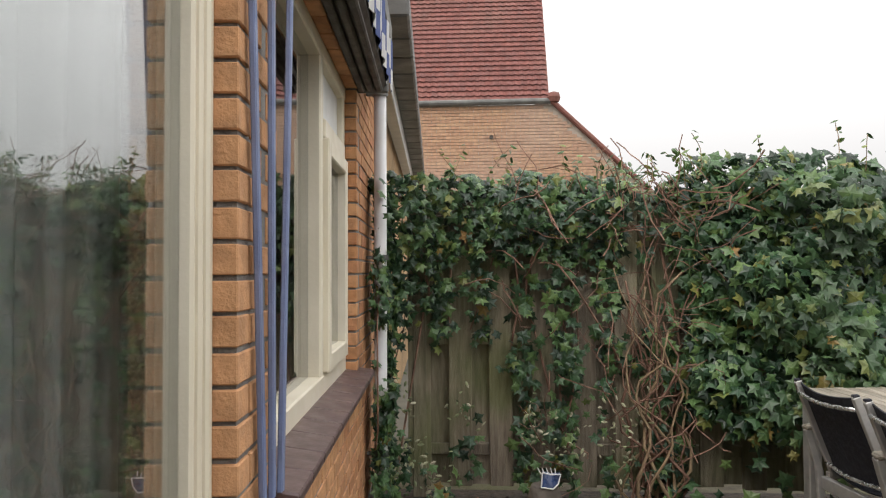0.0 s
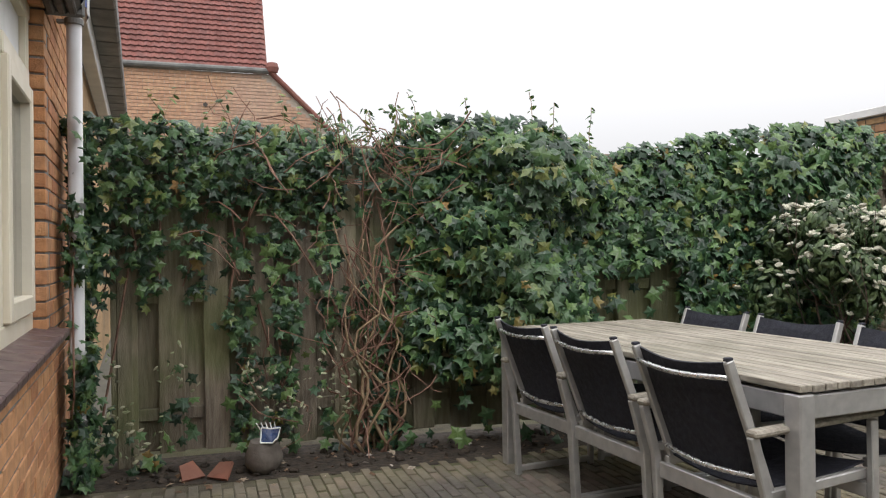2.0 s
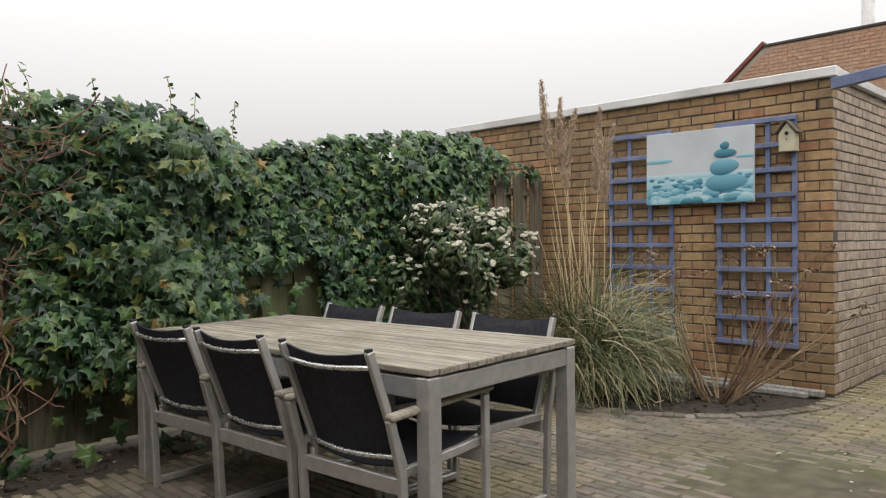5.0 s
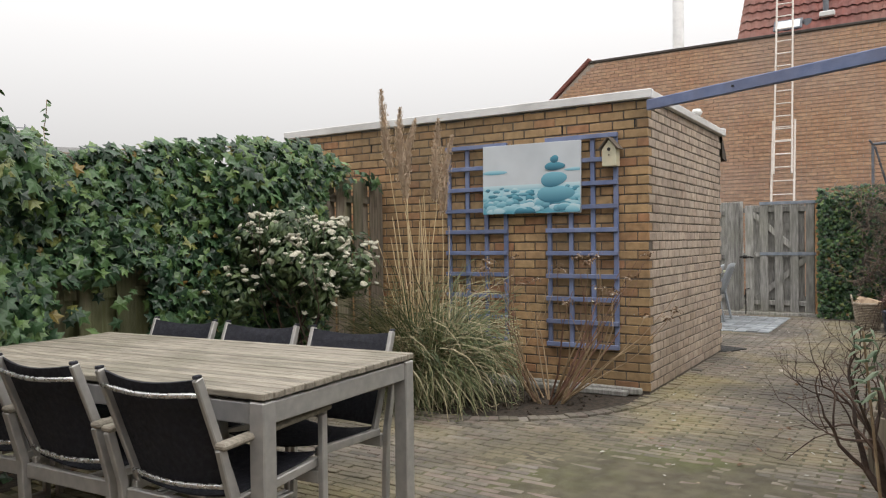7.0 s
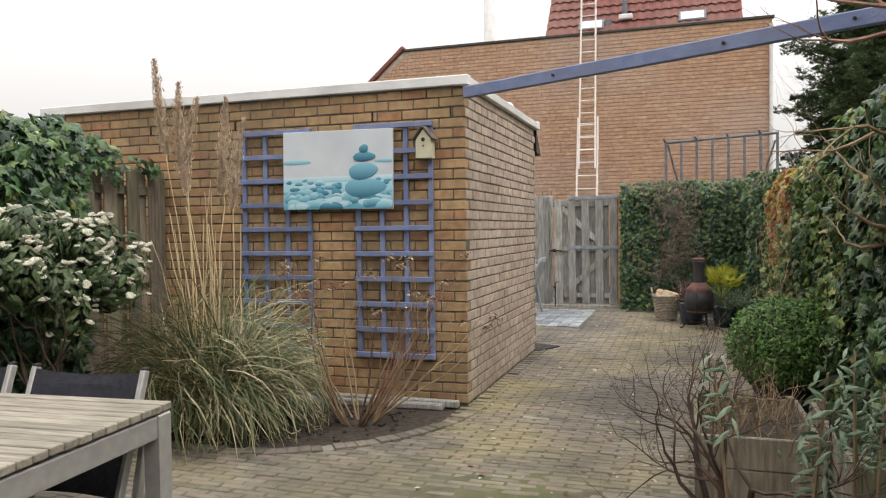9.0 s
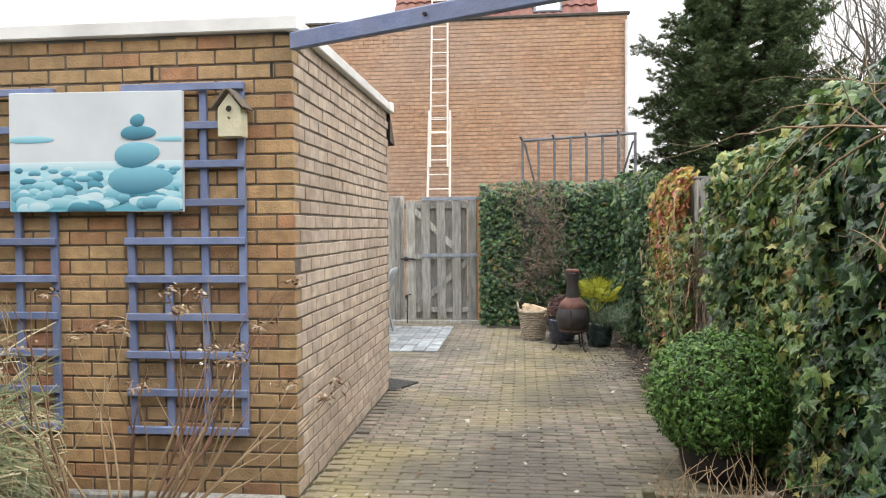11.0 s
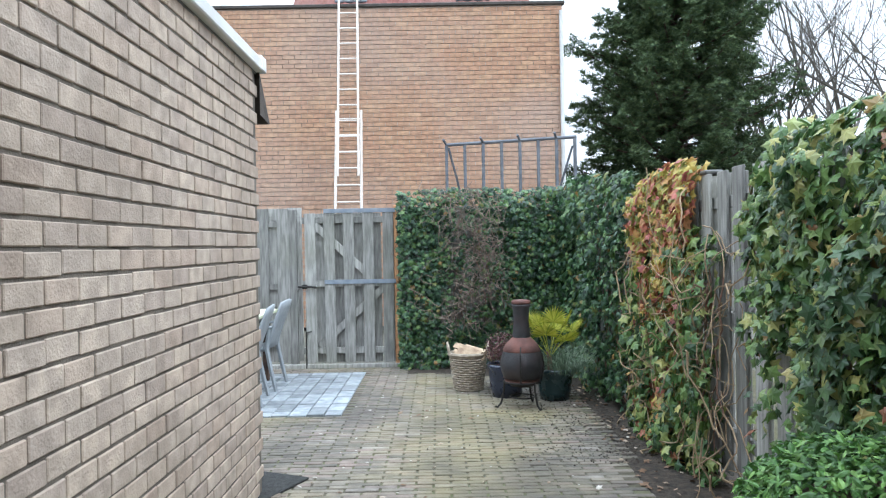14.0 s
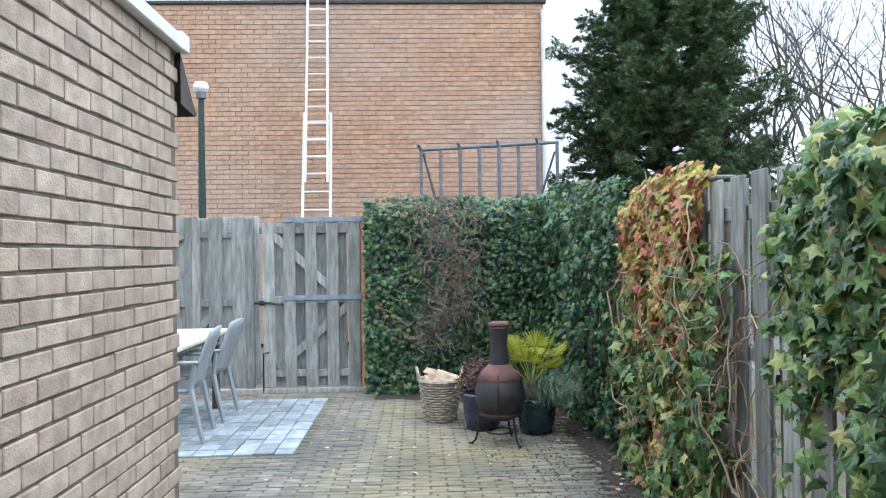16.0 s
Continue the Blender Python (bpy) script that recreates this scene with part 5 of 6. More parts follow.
ivy_sheet("ivy", "dark ivy climbing round the rain pipe's foot", 1500, lambda a, d, c: hp(a, 0.03 + d, c)[:], (0.20, 0.72), lambda a: 1.95,
          lambda a, z: 0.95 if a > 0.46 else (0.85 if z < 0.72 else (0.7 if 1.05 < z < 1.5 else 0.1)), lambda a, z: 0.14, (0.045, 0.085), M_IVY, 17, (0.9, -0.4, 0))


def east_top(x):
    return float(np.interp(x, [3.0, 5.0, 6.5, 7.2, 7.7, 8.4, 8.9, 9.3], [1.9, 2.05, 2.1, 2.02, 1.9, 1.88, 1.9, 1.7]))


def east_density(x, z):
    g2 = noise.noise(Vector((x * 4.5, z * 3.0, 2.1)))
    if x > 8.6 and z < 0.85 + 0.3 * g2:
        return 0.12
    if x > 8.9:
        return 0.6 if z > 0.8 else 0.2
    return 1.0 if z > 0.25 else 0.5


ivy_sheet("ivy", "large-leaved dark green ivy covering a fence", 10500, lambda a, d, c: (a, 0.27 + d, c), (3.0, 7.1), east_top, east_density,
          lambda x, z: 0.26 + 0.07 * math.sin(x * 2.6), (0.05, 0.10), M_IVY, 18, (0, 1, 0), 100)
ivy_sheet("ivy", "large-leaved green ivy with yellowing leaves on a fence", 7600, lambda a, d, c: (a, 0.27 + d, c), (6.75, 9.25), east_top, east_density,
          lambda x, z: 0.24 + 0.07 * math.sin(x * 4), (0.045, 0.098), M_IVY2, 12, (0, 1, 0), 200)
ivy_sheet("virginia_creeper", "climber turning red, orange and yellow on a weathered fence", 3600, lambda a, d, c: (a, 0.27 + d, c), (10.15, 11.25), lambda x: 1.93 - 0.1 * abs(x - 10.6),
          lambda x, z: 0.95 if z > 1.1 else 0.45, lambda x, z: 0.22, (0.05, 0.095), M_AUTUMN, 13, (0, 1, 0))
ivy_sheet("ivy", "green ivy patch low on a weathered fence", 2200, lambda a, d, c: (a, 0.27 + d, c), (9.75, 11.35), lambda x: 1.5 - 0.2 * abs(x - 10.4),
          lambda x, z: 0.9 if z < 0.75 else 0.5, lambda x, z: 0.24, (0.06, 0.10), M_IVY2, 14, (0, 1, 0))
ivy_sheet("ivy", "dense dark ivy in the garden corner", 5200, lambda a, d, c: (a, 0.27 + d, c), (11.6, 14.15), lambda x: 2.0 + 0.05 * (x - 11.6),
          lambda x, z: 0.95 if z > 0.15 or x > 12.2 else 0.3, lambda x, z: 0.18 + 0.16 * min(1, x - 11.5), (0.05, 0.085), M_IVY, 15, (0, 1, 0))


def end_density(y, z):
    d = abs(y - 1.55) - 0.12 - 0.3 * (1.9 - z) * 0.6
    return 0.35 if d < 0 and 0.5 < z < 1.95 else 1.0


ivy_sheet("ivy", "clipped wall of small dark ivy leaves with a dead brown patch", 9000, lambda a, d, c: (14.20 - d, a, c), (0.3, 2.36), lambda y: 2.05, end_density,
          lambda y, z: 0.30, (0.042, 0.075), M_IVY, 16, (-1, 0, 0))
dead = Shape()
rd = np.random.default_rng(21)
for k in range(300):
    z = rd.uniform(0.45, 1.98)
    y = 1.52 + 0.12 * math.sin(z * 4) + rd.normal(0, 0.15 + 0.14 * abs(z - 1.3))
    p = Vector((13.86 + rd.uniform(-0.05, 0.06), y, z))
    pts = [p.copy()]
    for i in range(4):
        p = p + Vector(rd.normal(0, 0.06, 3))
        p.x = min(max(p.x, 13.78), 14.0)
        pts.append(p.copy())
    dead.tube(pts, rd.uniform(0.002, 0.005), 4)
tagged(solid("dead_vine", dead, mat("dead_vine_bark", [(0.13, 0.095, 0.075), (0.25, 0.19, 0.15)], 12, 0.85, 0.3, 90), "tangle of dead brown vine stems in ivy", "vine"), kind="stuff")

tangle = Shape()
for k in range(150):
    p = Vector((rd.uniform(9.3, 11.2), rd.uniform(0.32, 0.50), rd.uniform(0.05, 1.35)))
    d = Vector((rd.normal(0, 0.5), rd.normal(0, 0.2), rd.normal(0.3, 0.7))).normalized()
    pts = [p.copy()]
    for i in range(6):
        d = (d + Vector(rd.normal(0, 0.35, 3))).normalized()
        p = p + d * rd.uniform(0.04, 0.11)
        p.y, p.z = min(max(p.y, 0.29), 0.58), max(p.z, 0.02)
        pts.append(p.copy())
    tangle.tube(pts, rd.uniform(0.002, 0.0055), 4)
tagged(solid("creeper_twigs", tangle, M_TWIG, "tangle of dry tan creeper twigs on the weathered fence", "twigs"), kind="stuff")

# twisted vine trunks at the fence post
vine = thing("vine_stems", "twisted reddish-brown climber stems at the fence post", "vine", (2.12, 5.46, 0))
rv = np.random.default_rng(8)
for k in range(26):
    x, y, h = rv.normal(0, 0.07), rv.uniform(-0.05, 0.06), rv.uniform(0.6, 1.6)
    pts, dx = [], rv.normal(0, 0.035)
    for i in range(12):
        z = h * i / 11
        pts.append((x, y, z - 0.02))
        dx = dx * 0.6 + rv.normal(0, 0.045) + (0.012 * np.sign(x) if z > 0.9 else -0.26 * x)
        x += dx
        y = min(0.07, max(-0.09, y + rv.normal(0, 0.02)))
    r0 = rv.uniform(0.005, 0.013)
    part("stem", Shape().tube(pts, [r0 * (1 - 0.05 * i) for i in range(12)], 6), M_STEM if k % 3 else M_TWIG, vine, smooth=True)
rv = np.random.default_rng(9)
loose = Shape()
for k in range(120):
    x = rv.choice([rv.uniform(1.8, 2.45), rv.uniform(1.2, 2.4)])
    p = Vector((x, 5.45 - rv.uniform(0, 0.1), rv.choice([rv.uniform(1.6, 1.9), rv.uniform(0.2, 1.6)])))
    d = Vector((rv.normal(0, 1), rv.normal(-0.2, 0.3), rv.normal(0.1, 0.7))).normalized()
    pts = [p.copy()]
    for i in range(5):
        d = (d + Vector(rv.normal(0, 0.35, 3))).normalized()
        p = p + d * rv.uniform(0.04, 0.11)
        p.y = min(p.y, 5.52)
        pts.append(p.copy())
    loose.tube(pts, rv.uniform(0.002, 0.005), 4)
tagged(solid("loose_twigs", loose, M_STEM, "thin dry twigs of a climber on the fence", "twigs"), kind="stuff")


pale = []
for cx, cz in ((0.62, 0.62), (0.70, 0.30), (0.97, 0.55), (1.42, 0.48), (1.50, 0.36), (1.62, 0.30), (1.82, 0.50), (1.95, 0.28), (2.02, 0.55), (0.85, 0.12), (0.55, 0.15)):
    for k in range(26):
        pale.append((cx + rv.normal(0, 0.06), 5.50 - abs(rv.normal(0, 0.05)), max(0.03, cz + rv.normal(0, 0.08))))
pale = np.array(pale)
var = scatter(OVAL_LEAF, pale, facing(np.array([[0, -1, 0.4]]) + rv.normal(0, 0.6, (len(pale), 3)), rv.uniform(-2, 2, len(pale))), rv.uniform(0.022, 0.042, len(pale)))
tagged(solid("variegated_creeper", var, M_PALELEAF, "small pale-edged creeper leaves low on the fence", "creeper"), kind="stuff")


def sprig(s_leaf, s_stem, base, way, length, rng, leaf, size, gap=0.035):
    p, d = Vector(base), Vector(way).normalized()
    pts = [p.copy()]
    places, normals = [], []
    for i in range(max(3, int(length / gap))):
        d = (d + Vector(rng.normal(0, 0.1, 3))).normalized()
        p = p + d * gap
        pts.append(p.copy())
        side = d.orthogonal().normalized()
        side.rotate(Matrix.Rotation(rng.uniform(0, 6.28), 3, d))
        places.append(p + side * size * 0.4)
        normals.append(Vector((0, 0, 1)) * 0.8 + side + d * 0.3)
    s_stem.tube(pts, 0.0025, 4)
    pl, no = np.array(places), np.array([n[:] for n in normals])
    s = scatter(leaf, pl, facing(no, rng.uniform(0, 6.28, len(pl))), rng.uniform(size * 0.7, size * 1.2, len(pl)))
    if s.v:
        s_leaf.add(s.v[0], s.f)


# shoots that stand above the left hedge
shoots_l, shoots_s = Shape(), Shape()
rs = np.random.default_rng(31)
for k in range(26):
    x = rs.choice([rs.uniform(1.5, 2.45), rs.uniform(0.7, 3.6)])
    sprig(shoots_l, shoots_s, (x, 5.45 - rs.uniform(0, 0.12), west_top(x) - 0.08), (rs.normal(0, 0.35), rs.normal(0, 0.2), 1), rs.uniform(0.12, 0.34), rs, OVAL_LEAF, 0.05)
shoots = thing("climber_shoots", "upright leafy shoots above the ivy hedge", "plant")
tagged(part("leaves", shoots_l, M_IVY2, shoots), kind="stuff")
tagged(part("stem_growth", shoots_s, M_TWIG, shoots), kind="stuff")

# ---- pampas grass ----
pampas = thing("pampas_grass", "large tuft of arching pampas grass with dry plumes", "grass", (6.02, 4.38, 0))


def blades(n, seed, reach, height, width, dry=0.0):
    """Arching blades that rise, bend over at a point of their own and hang in loose directions."""
    r = np.random.default_rng(seed)
    s = Shape()
    for k in range(n):
        a = r.uniform(0, 2 * math.pi)
        d = Vector((math.cos(a), math.sin(a), 0)) * r.uniform(0.10, 0.75) + Vector((0, 0, 1))
        d.normalize()
        p = Vector((math.cos(a), math.sin(a), 0)) * r.uniform(0, 0.17)
        length, fall, turn = height * r.uniform(0.8, 1.75), r.uniform(0.10, 0.46), r.normal(0, 0.12)
        kink = int(r.integers(3, 9)) if r.random() < 0.25 else 99
        w = width * r.uniform(0.5, 1.15)
        vs = []
        for i in range(10):
            u = i / 9
            side = Vector((-d.y, d.x, 0.15))
            side = side.normalized() if side.length > 0.05 else Vector((1, 0, 0))
            q = side * w * (1 - u ** 2 * 0.85) + Vector((0, 0, w * 0.3))
            vs += [p - q, p + q]
            d = d + Vector((0, 0, -fall * (0.25 + 1.3 * u))) + side * turn + Vector(r.normal(0, 0.05, 3))
            if i == kink:
                d = d + Vector((r.normal(0, 0.5), r.normal(0, 0.5), -0.9))
            d.normalize()
            p = p + d * length / 9
            out = math.hypot(p.x, p.y)
            if out > reach:
                p.x, p.y = p.x * reach / out, p.y * reach / out
            p.z = max(p.z, 0.012 + 0.01 * r.random())
        s.add([v[:] for v in vs], [(2 * i, 2 * i + 1, 2 * i + 3, 2 * i + 2) for i in range(9)])
    return s


tagged(part("blades", blades(3000, 41, 0.78, 0.74, 0.0058), M_GRASS, pampas), kind="stuff")
rp = np.random.default_rng(42)
for k in range(24):
    lean = Vector((rp.normal(-0.06, 0.09), rp.normal(0.05, 0.08), 1)).normalized()
    h = rp.uniform(1.0, 1.6) if k > 4 else (2.0, 1.72, 1.70, 1.85, 1.62)[k]
    if k < 5:
        lean = (Vector(((-0.09, -0.04, 0.01, -0.11, 0.03)[k], (0.10, 0.04, -0.03, 0.12, 0.01)[k], 1))).normalized()
    b = Vector((rp.normal(0, 0.09), rp.normal(0, 0.09), 0.1))
    pts = [b + lean * h * i / 6 + Vector(rp.normal(0, 0.006, 3)) for i in range(7)]
    part("stalk", Shape().tube(pts, [0.006 - 0.0005 * i for i in range(7)], 6), M_STRAW, pampas)
    if k < 5:
        pl = Shape()
        tip, nod = pts[-1], Vector((rp.normal(0, 0.05), rp.normal(-0.06, 0.04), 0))
        for j in range(1700):
            u = rp.random()
            wide = 0.008 + 0.016 * math.sin(math.pi * min(1, u * 0.9 + 0.1)) ** 0.8
            c = tip + lean * (u * 0.62 - 0.22) + nod * u * u + Vector(rp.normal(0, 1, 3)) * wide * 0.7
            d = (lean + nod * 2 * u + Vector(rp.normal(0, 0.30, 3))).normalized()
            ln = rp.uniform(0.03, 0.065) * (1.3 - u)
            w = Vector((-d.y, d.x, 0.1)) * 0.008
            pl.add([(c - w)[:], (c + w)[:], (c + d * ln)[:]], [(0, 1, 2)])
        part("plume", pl, M_PLUME, pampas, "fluffy dry plume")

# ---- bare hydrangea ----
hyd = thing("hydrangea", "bare hydrangea shrub with dried brown flower heads", "shrub", (6.48, 3.52, 0))
rh = np.random.default_rng(51)
tips = []
for k in range(30):
    a, wood = rh.uniform(0, 6.28), Shape()
    grow(wood, (0.09 * math.cos(a), 0.10 * math.sin(a), -0.02), (0.45 * math.cos(a), 1.0 * math.sin(a) - 0.10, 1), rh.uniform(0.58, 0.80), 0.0085, 1, rh, 0.30, 0.20, 5, tips, 0.10, (1, 2))
    part("branch", wood, M_TWIG if k % 3 else M_STEM, hyd)
for p, d in tips[::2]:
    head = Shape()
    for j in range(22):
        q = Vector(rh.normal(0, 0.030, 3))
        q.z = abs(q.z) * 0.7
        head_leaf = scatter(OVAL_LEAF, np.array([(p + q)[:]]), facing(np.array([(q + Vector((0, 0, 0.02)))[:]]), rh.uniform(0, 6, 1)), rh.uniform(0.018, 0.034, 1))
        head.add(head_leaf.v[0], head_leaf.f)
    part("flower_head", head, M_LEAFLITTER, hyd, "dried brown flower head")

# ---- flowering shrub on a stem ----
vib = thing("flowering_shrub", "dark evergreen shrub covered in cream flower clusters", "shrub", (5.24, 5.04, -0.04))
rf = np.random.default_rng(61)
tr = Shape()
for k in range(4):
    grow(tr, (rf.normal(0, 0.05), rf.normal(0, 0.04), 0), (rf.normal(0, 0.12), rf.normal(0, 0.1), 1), 0.65, 0.017, 2, rf, 0.45, 0.3)
part("trunk", tr, M_DARKTWIG, vib)
pl, no = [], []
clumps = [(Vector((rf.uniform(-0.46, 0.46), rf.uniform(-0.38, 0.30), rf.uniform(0.85, 1.42))), rf.uniform(0.12, 0.21)) for _ in range(26)]
clumps = [(c, r) for c, r in clumps if (c.x / 0.45) ** 2 + ((c.z - 1.16) / 0.46) ** 2 < 1.05]
for c, r in clumps:
    for j in range(150):
        d = Vector(rf.normal(0, 1, 3)).normalized()
        pl.append((c + d * r * rf.uniform(0.6, 1.05))[:])
        no.append((d + Vector((0, 0, 0.4)))[:])
s = scatter(OVAL_LEAF, np.array(pl), facing(np.array(no), rf.normal(0, 0.8, len(pl))), rf.uniform(0.05, 0.085, len(pl)))
tagged(part("leaves", s, M_VIB, vib), kind="stuff")
floret = Shape().lathe([(0.0, -0.012), (0.014, -0.004), (0.034, 0.0), (0.03, 0.010), (0.014, 0.018), (0.0, 0.02)], sides=9, wobble=0.12)
for j in range(44):
    a, r = rf.uniform(0, 6.28), 0.038 * math.sqrt(rf.random())
    floret.box((r * math.cos(a), r * math.sin(a), 0.020 - 7.0 * r * r + rf.normal(0, 0.002)), (0.011, 0.011, 0.007), Euler(rf.uniform(-0.9, 0.9, 3)).to_matrix())
fm = floret.mesh("flower_head", M_FLOWER)
for c, r in clumps:
    for j in range(12):
        d = (Vector(rf.normal(0, 1, 3)) + Vector((-0.35, -0.7, 0.75))).normalized()
        part("flower_head", fm, M_FLOWER, vib, m=pose(*(c + d * r * 1.04), rf.normal(0, 25), rf.normal(0, 25), rf.uniform(0, 360)) @ Matrix.Scale(rf.uniform(0.4, 0.8), 4))

# ---- clipped box ball ----
boxb = thing("box_ball", "clipped round box bush with tiny bright leaves", "bush", (7.72, 0.66, 0))
rb = np.random.default_rng(71)
n = 11000
d = rb.normal(0, 1, (n, 3))
d /= np.linalg.norm(d, axis=1)[:, None]
lump = 1 + 0.10 * np.array([noise.noise(Vector(q * 3.1)) for q in d]) + 0.06 * np.array([noise.noise(Vector(q * 9)) for q in d])
rad = (0.39 * lump * rb.uniform(0.78, 1.04, n))[:, None]
s = scatter(OVAL_LEAF, d * rad * np.array([1.05, 1.0, 0.88]) + np.array([0, 0, 0.46]), facing(d + rb.normal(0, 0.5, (n, 3)) + np.array([0, 0, 0.3]), rb.uniform(0, 6.28, n)), rb.uniform(0.02, 0.042, n))
tagged(part("leaves", s, M_BOX, boxb), kind="stuff")
# closed solid core in the dark branch colour, behind the leaves
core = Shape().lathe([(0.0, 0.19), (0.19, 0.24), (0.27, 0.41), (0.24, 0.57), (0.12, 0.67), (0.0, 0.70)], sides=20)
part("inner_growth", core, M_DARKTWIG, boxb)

# ---- bare shrub, grey-leaved plant, dry stems, climber on the beam ----
bare = thing("bare_shrub", "small bare dark-branched shrub at the path's edge", "shrub", (4.62, 1.14, 0))
rb = np.random.default_rng(83)
part("trunk", Shape().tube([(0, 0, -0.03), (0.01, 0.01, 0.12), (-0.02, 0.02, 0.24)], [0.036, 0.031, 0.027], 8), M_DARKTWIG, bare)
for way in ((-0.15, 0.75, 1), (0.1, 0.25, 1), (0.35, -0.35, 1), (-0.45, 0.15, 0.9), (-0.25, -0.45, 1), (0.3, 0.6, 0.7)):
    w = Shape()
    grow(w, (-0.02, 0.02, 0.20), way, 0.31, 0.018, 4, rb, 0.5, 0.16, 5, None, 0.24, (2, 3))
    part("branch", w, M_DARKTWIG, bare)

sage = thing("grey_leaved_plant", "leafy plant with pale grey-green pointed leaves", "plant", (4.25, 0.98, 0))
rg = np.random.default_rng(91)
lf, stm = Shape(), Shape()
for k in range(7):
    b = Vector((rg.normal(0, 0.13), rg.normal(-0.04, 0.12), -0.02))
    dd = Vector((rg.normal(0, 0.16), rg.normal(0, 0.12), 1)).normalized()
    h = rg.uniform(0.72, 1.02)
    stm.tube([b, b + dd * h * 0.5, b + dd * h], [0.007, 0.006, 0.004], 5)
    for j in range(30):
        u = 0.72 + 0.29 * j / 29
        a = j * 2.4
        o = Vector((math.cos(a), math.sin(a), 0))
        q = b + dd * h * u + o * 0.05 * (1.15 - 0.5 * j / 29)
        t = scatter(LONG_LEAF, np.array([q[:]]), facing(np.array([(Vector((0, 0, 0.7)) + o * 0.75)[:]]), np.array([math.atan2(o.x, -o.y) + rg.normal(0, 0.3)])), rg.uniform(0.032, 0.058, 1))
        lf.add(t.v[0], t.f)
tagged(part("leaves", lf, M_SAGE, sage), kind="stuff")
tagged(part("stem_growth", stm, M_TWIG, sage), kind="stuff")

dry = thing("dry_stems", "pruned dry stems standing in a raised planter", "plant", (6.0, 1.0, 0.2))
rg = np.random.default_rng(95)
w = Shape()
for k in range(110):
    b = (rg.uniform(-0.36, 0.44), rg.uniform(-0.22, 0.24), 0)
    grow(w, b, (rg.normal(0, 0.4), rg.normal(0, 0.4), 1), rg.uniform(0.1, 0.24), 0.005, 1, rg, 0.5, 0.1, 4, None, 0.15, (1, 2))
tagged(part("stem_growth", w, M_TWIG, dry), kind="stuff")
herb = thing("low_herbs", "low mounded green herbs in a raised planter", "plant", (5.7, 0.42, 0.28))
n = 900
q = rg.normal(0, 1, (n, 3)) * np.array([0.26, 0.12, 0.09])
q[:, 2] = np.abs(q[:, 2])
tagged(part("leaves", scatter(OVAL_LEAF, q, facing(q + rg.normal(0, 0.1, (n, 3)) + np.array([0, 0, 0.2]), rg.uniform(0, 6, n)), rg.uniform(0.025, 0.05, n)), M_VIB, herb), kind="stuff")

wis = thing("bare_climber", "bare woody climber with thin pale twigs along the beam", "climber", (5.55, 0.30, 0))
rw = np.random.default_rng(101)
part("trunk", Shape().tube([(0, 0, -0.02), (0.03, 0.02, 0.6), (-0.02, 0.05, 1.2), (0.02, 0.08, 1.8), (0.06, 0.12, 2.3)], [0.028, 0.025, 0.023, 0.02, 0.017], 7), M_STEM, wis)
for way, b, ln in (((0.42, 1.0, 0.10), (0.06, 0.12, 2.3), 0.42), ((0.3, 0.7, 0.35), (0.06, 0.12, 2.28), 0.40), ((0.6, 0.4, -0.1), (0.02, 0.08, 1.8), 0.36), ((0.2, 0.8, 0.1), (-0.02, 0.05, 1.25), 0.34), ((0.5, 0.5, 0.2), (0.0, 0.05, 1.5), 0.36), ((-0.4, 0.7, 0.1), (0.05, 0.1, 2.2), 0.4),
                   ((-0.5, 0.5, 0.0), (-0.02, 0.05, 1.3), 0.36), ((-0.3, 0.8, 0.15), (0.02, 0.08, 1.7), 0.36)):
    w = Shape()
    grow(w, b, way, ln, 0.012, 3, rw, 0.42, 0.02, 5, None, 0.16, (2, 2))
    part("branch", w, M_TWIG if ln < 0.39 else M_STEM, wis)

# ---- palm and grasses in pots ----
palm = thing("fan_palm", "yellow-green fan palm growing in a teal pot", "palm", (12.25, 0.90, 0.24))
palm.scale = (0.86, 0.86, 0.86)
rp = np.random.default_rng(111)
part("trunk", Shape().tube([(0, 0, 0), (0, 0, 0.12), (0.01, 0.02, 0.22)], [0.035, 0.03, 0.02], 8), M_STEM, palm)
for az, el, ln in ((160, 50, 0.30), (210, 35, 0.30), (100, 40, 0.32), (60, 60, 0.34), (280, 45, 0.34), (330, 55, 0.30), (190, 70, 0.38), (250, 62, 0.36), (120, 68, 0.34)):
    a, e = radians(az), radians(el)
    d = Vector((math.cos(a) * math.cos(e), math.sin(a) * math.cos(e), math.sin(e)))
    hub = Vector((0, 0, 0.18)) + d * ln
    fr = Shape().tube([(0, 0, 0.15), Vector((0, 0, 0.15)) + d * ln * 0.5 + Vector((0, 0, 0.03)), hub], 0.005, 5)
    side = d.cross(Vector((0, 0, 1))).normalized()
    up = side.cross(d)
    for k in range(22):
        th = radians(-100 + 200 * k / 21)
        f = (d * math.cos(th) + side * math.sin(th) + up * 0.15).normalized()
        g = f.cross(up).normalized() * 0.009
        L_ = 0.22 * (0.75 + 0.25 * math.cos(th))
        fr.add([hub[:], (hub + f * L_ * 0.5 - g)[:], (hub + f * L_ - Vector((0, 0, 0.03)))[:], (hub + f * L_ * 0.5 + g)[:]], [(0, 1, 2), (0, 2, 3)])
    part("frond", fr, M_PALM, palm)
tuft = thing("ornamental_grass", "soft blue-green grass hanging over the pot's rim", "grass", (12.22, 0.78, 0.24))
tagged(part("blades", blades(420, 113, 0.30, 0.26, 0.003), M_SAGE, tuft), kind="stuff")
heath = thing("heather", "small wine-red heather bush in a navy pot", "plant", (12.42, 1.30, 0.26))
n = 1300
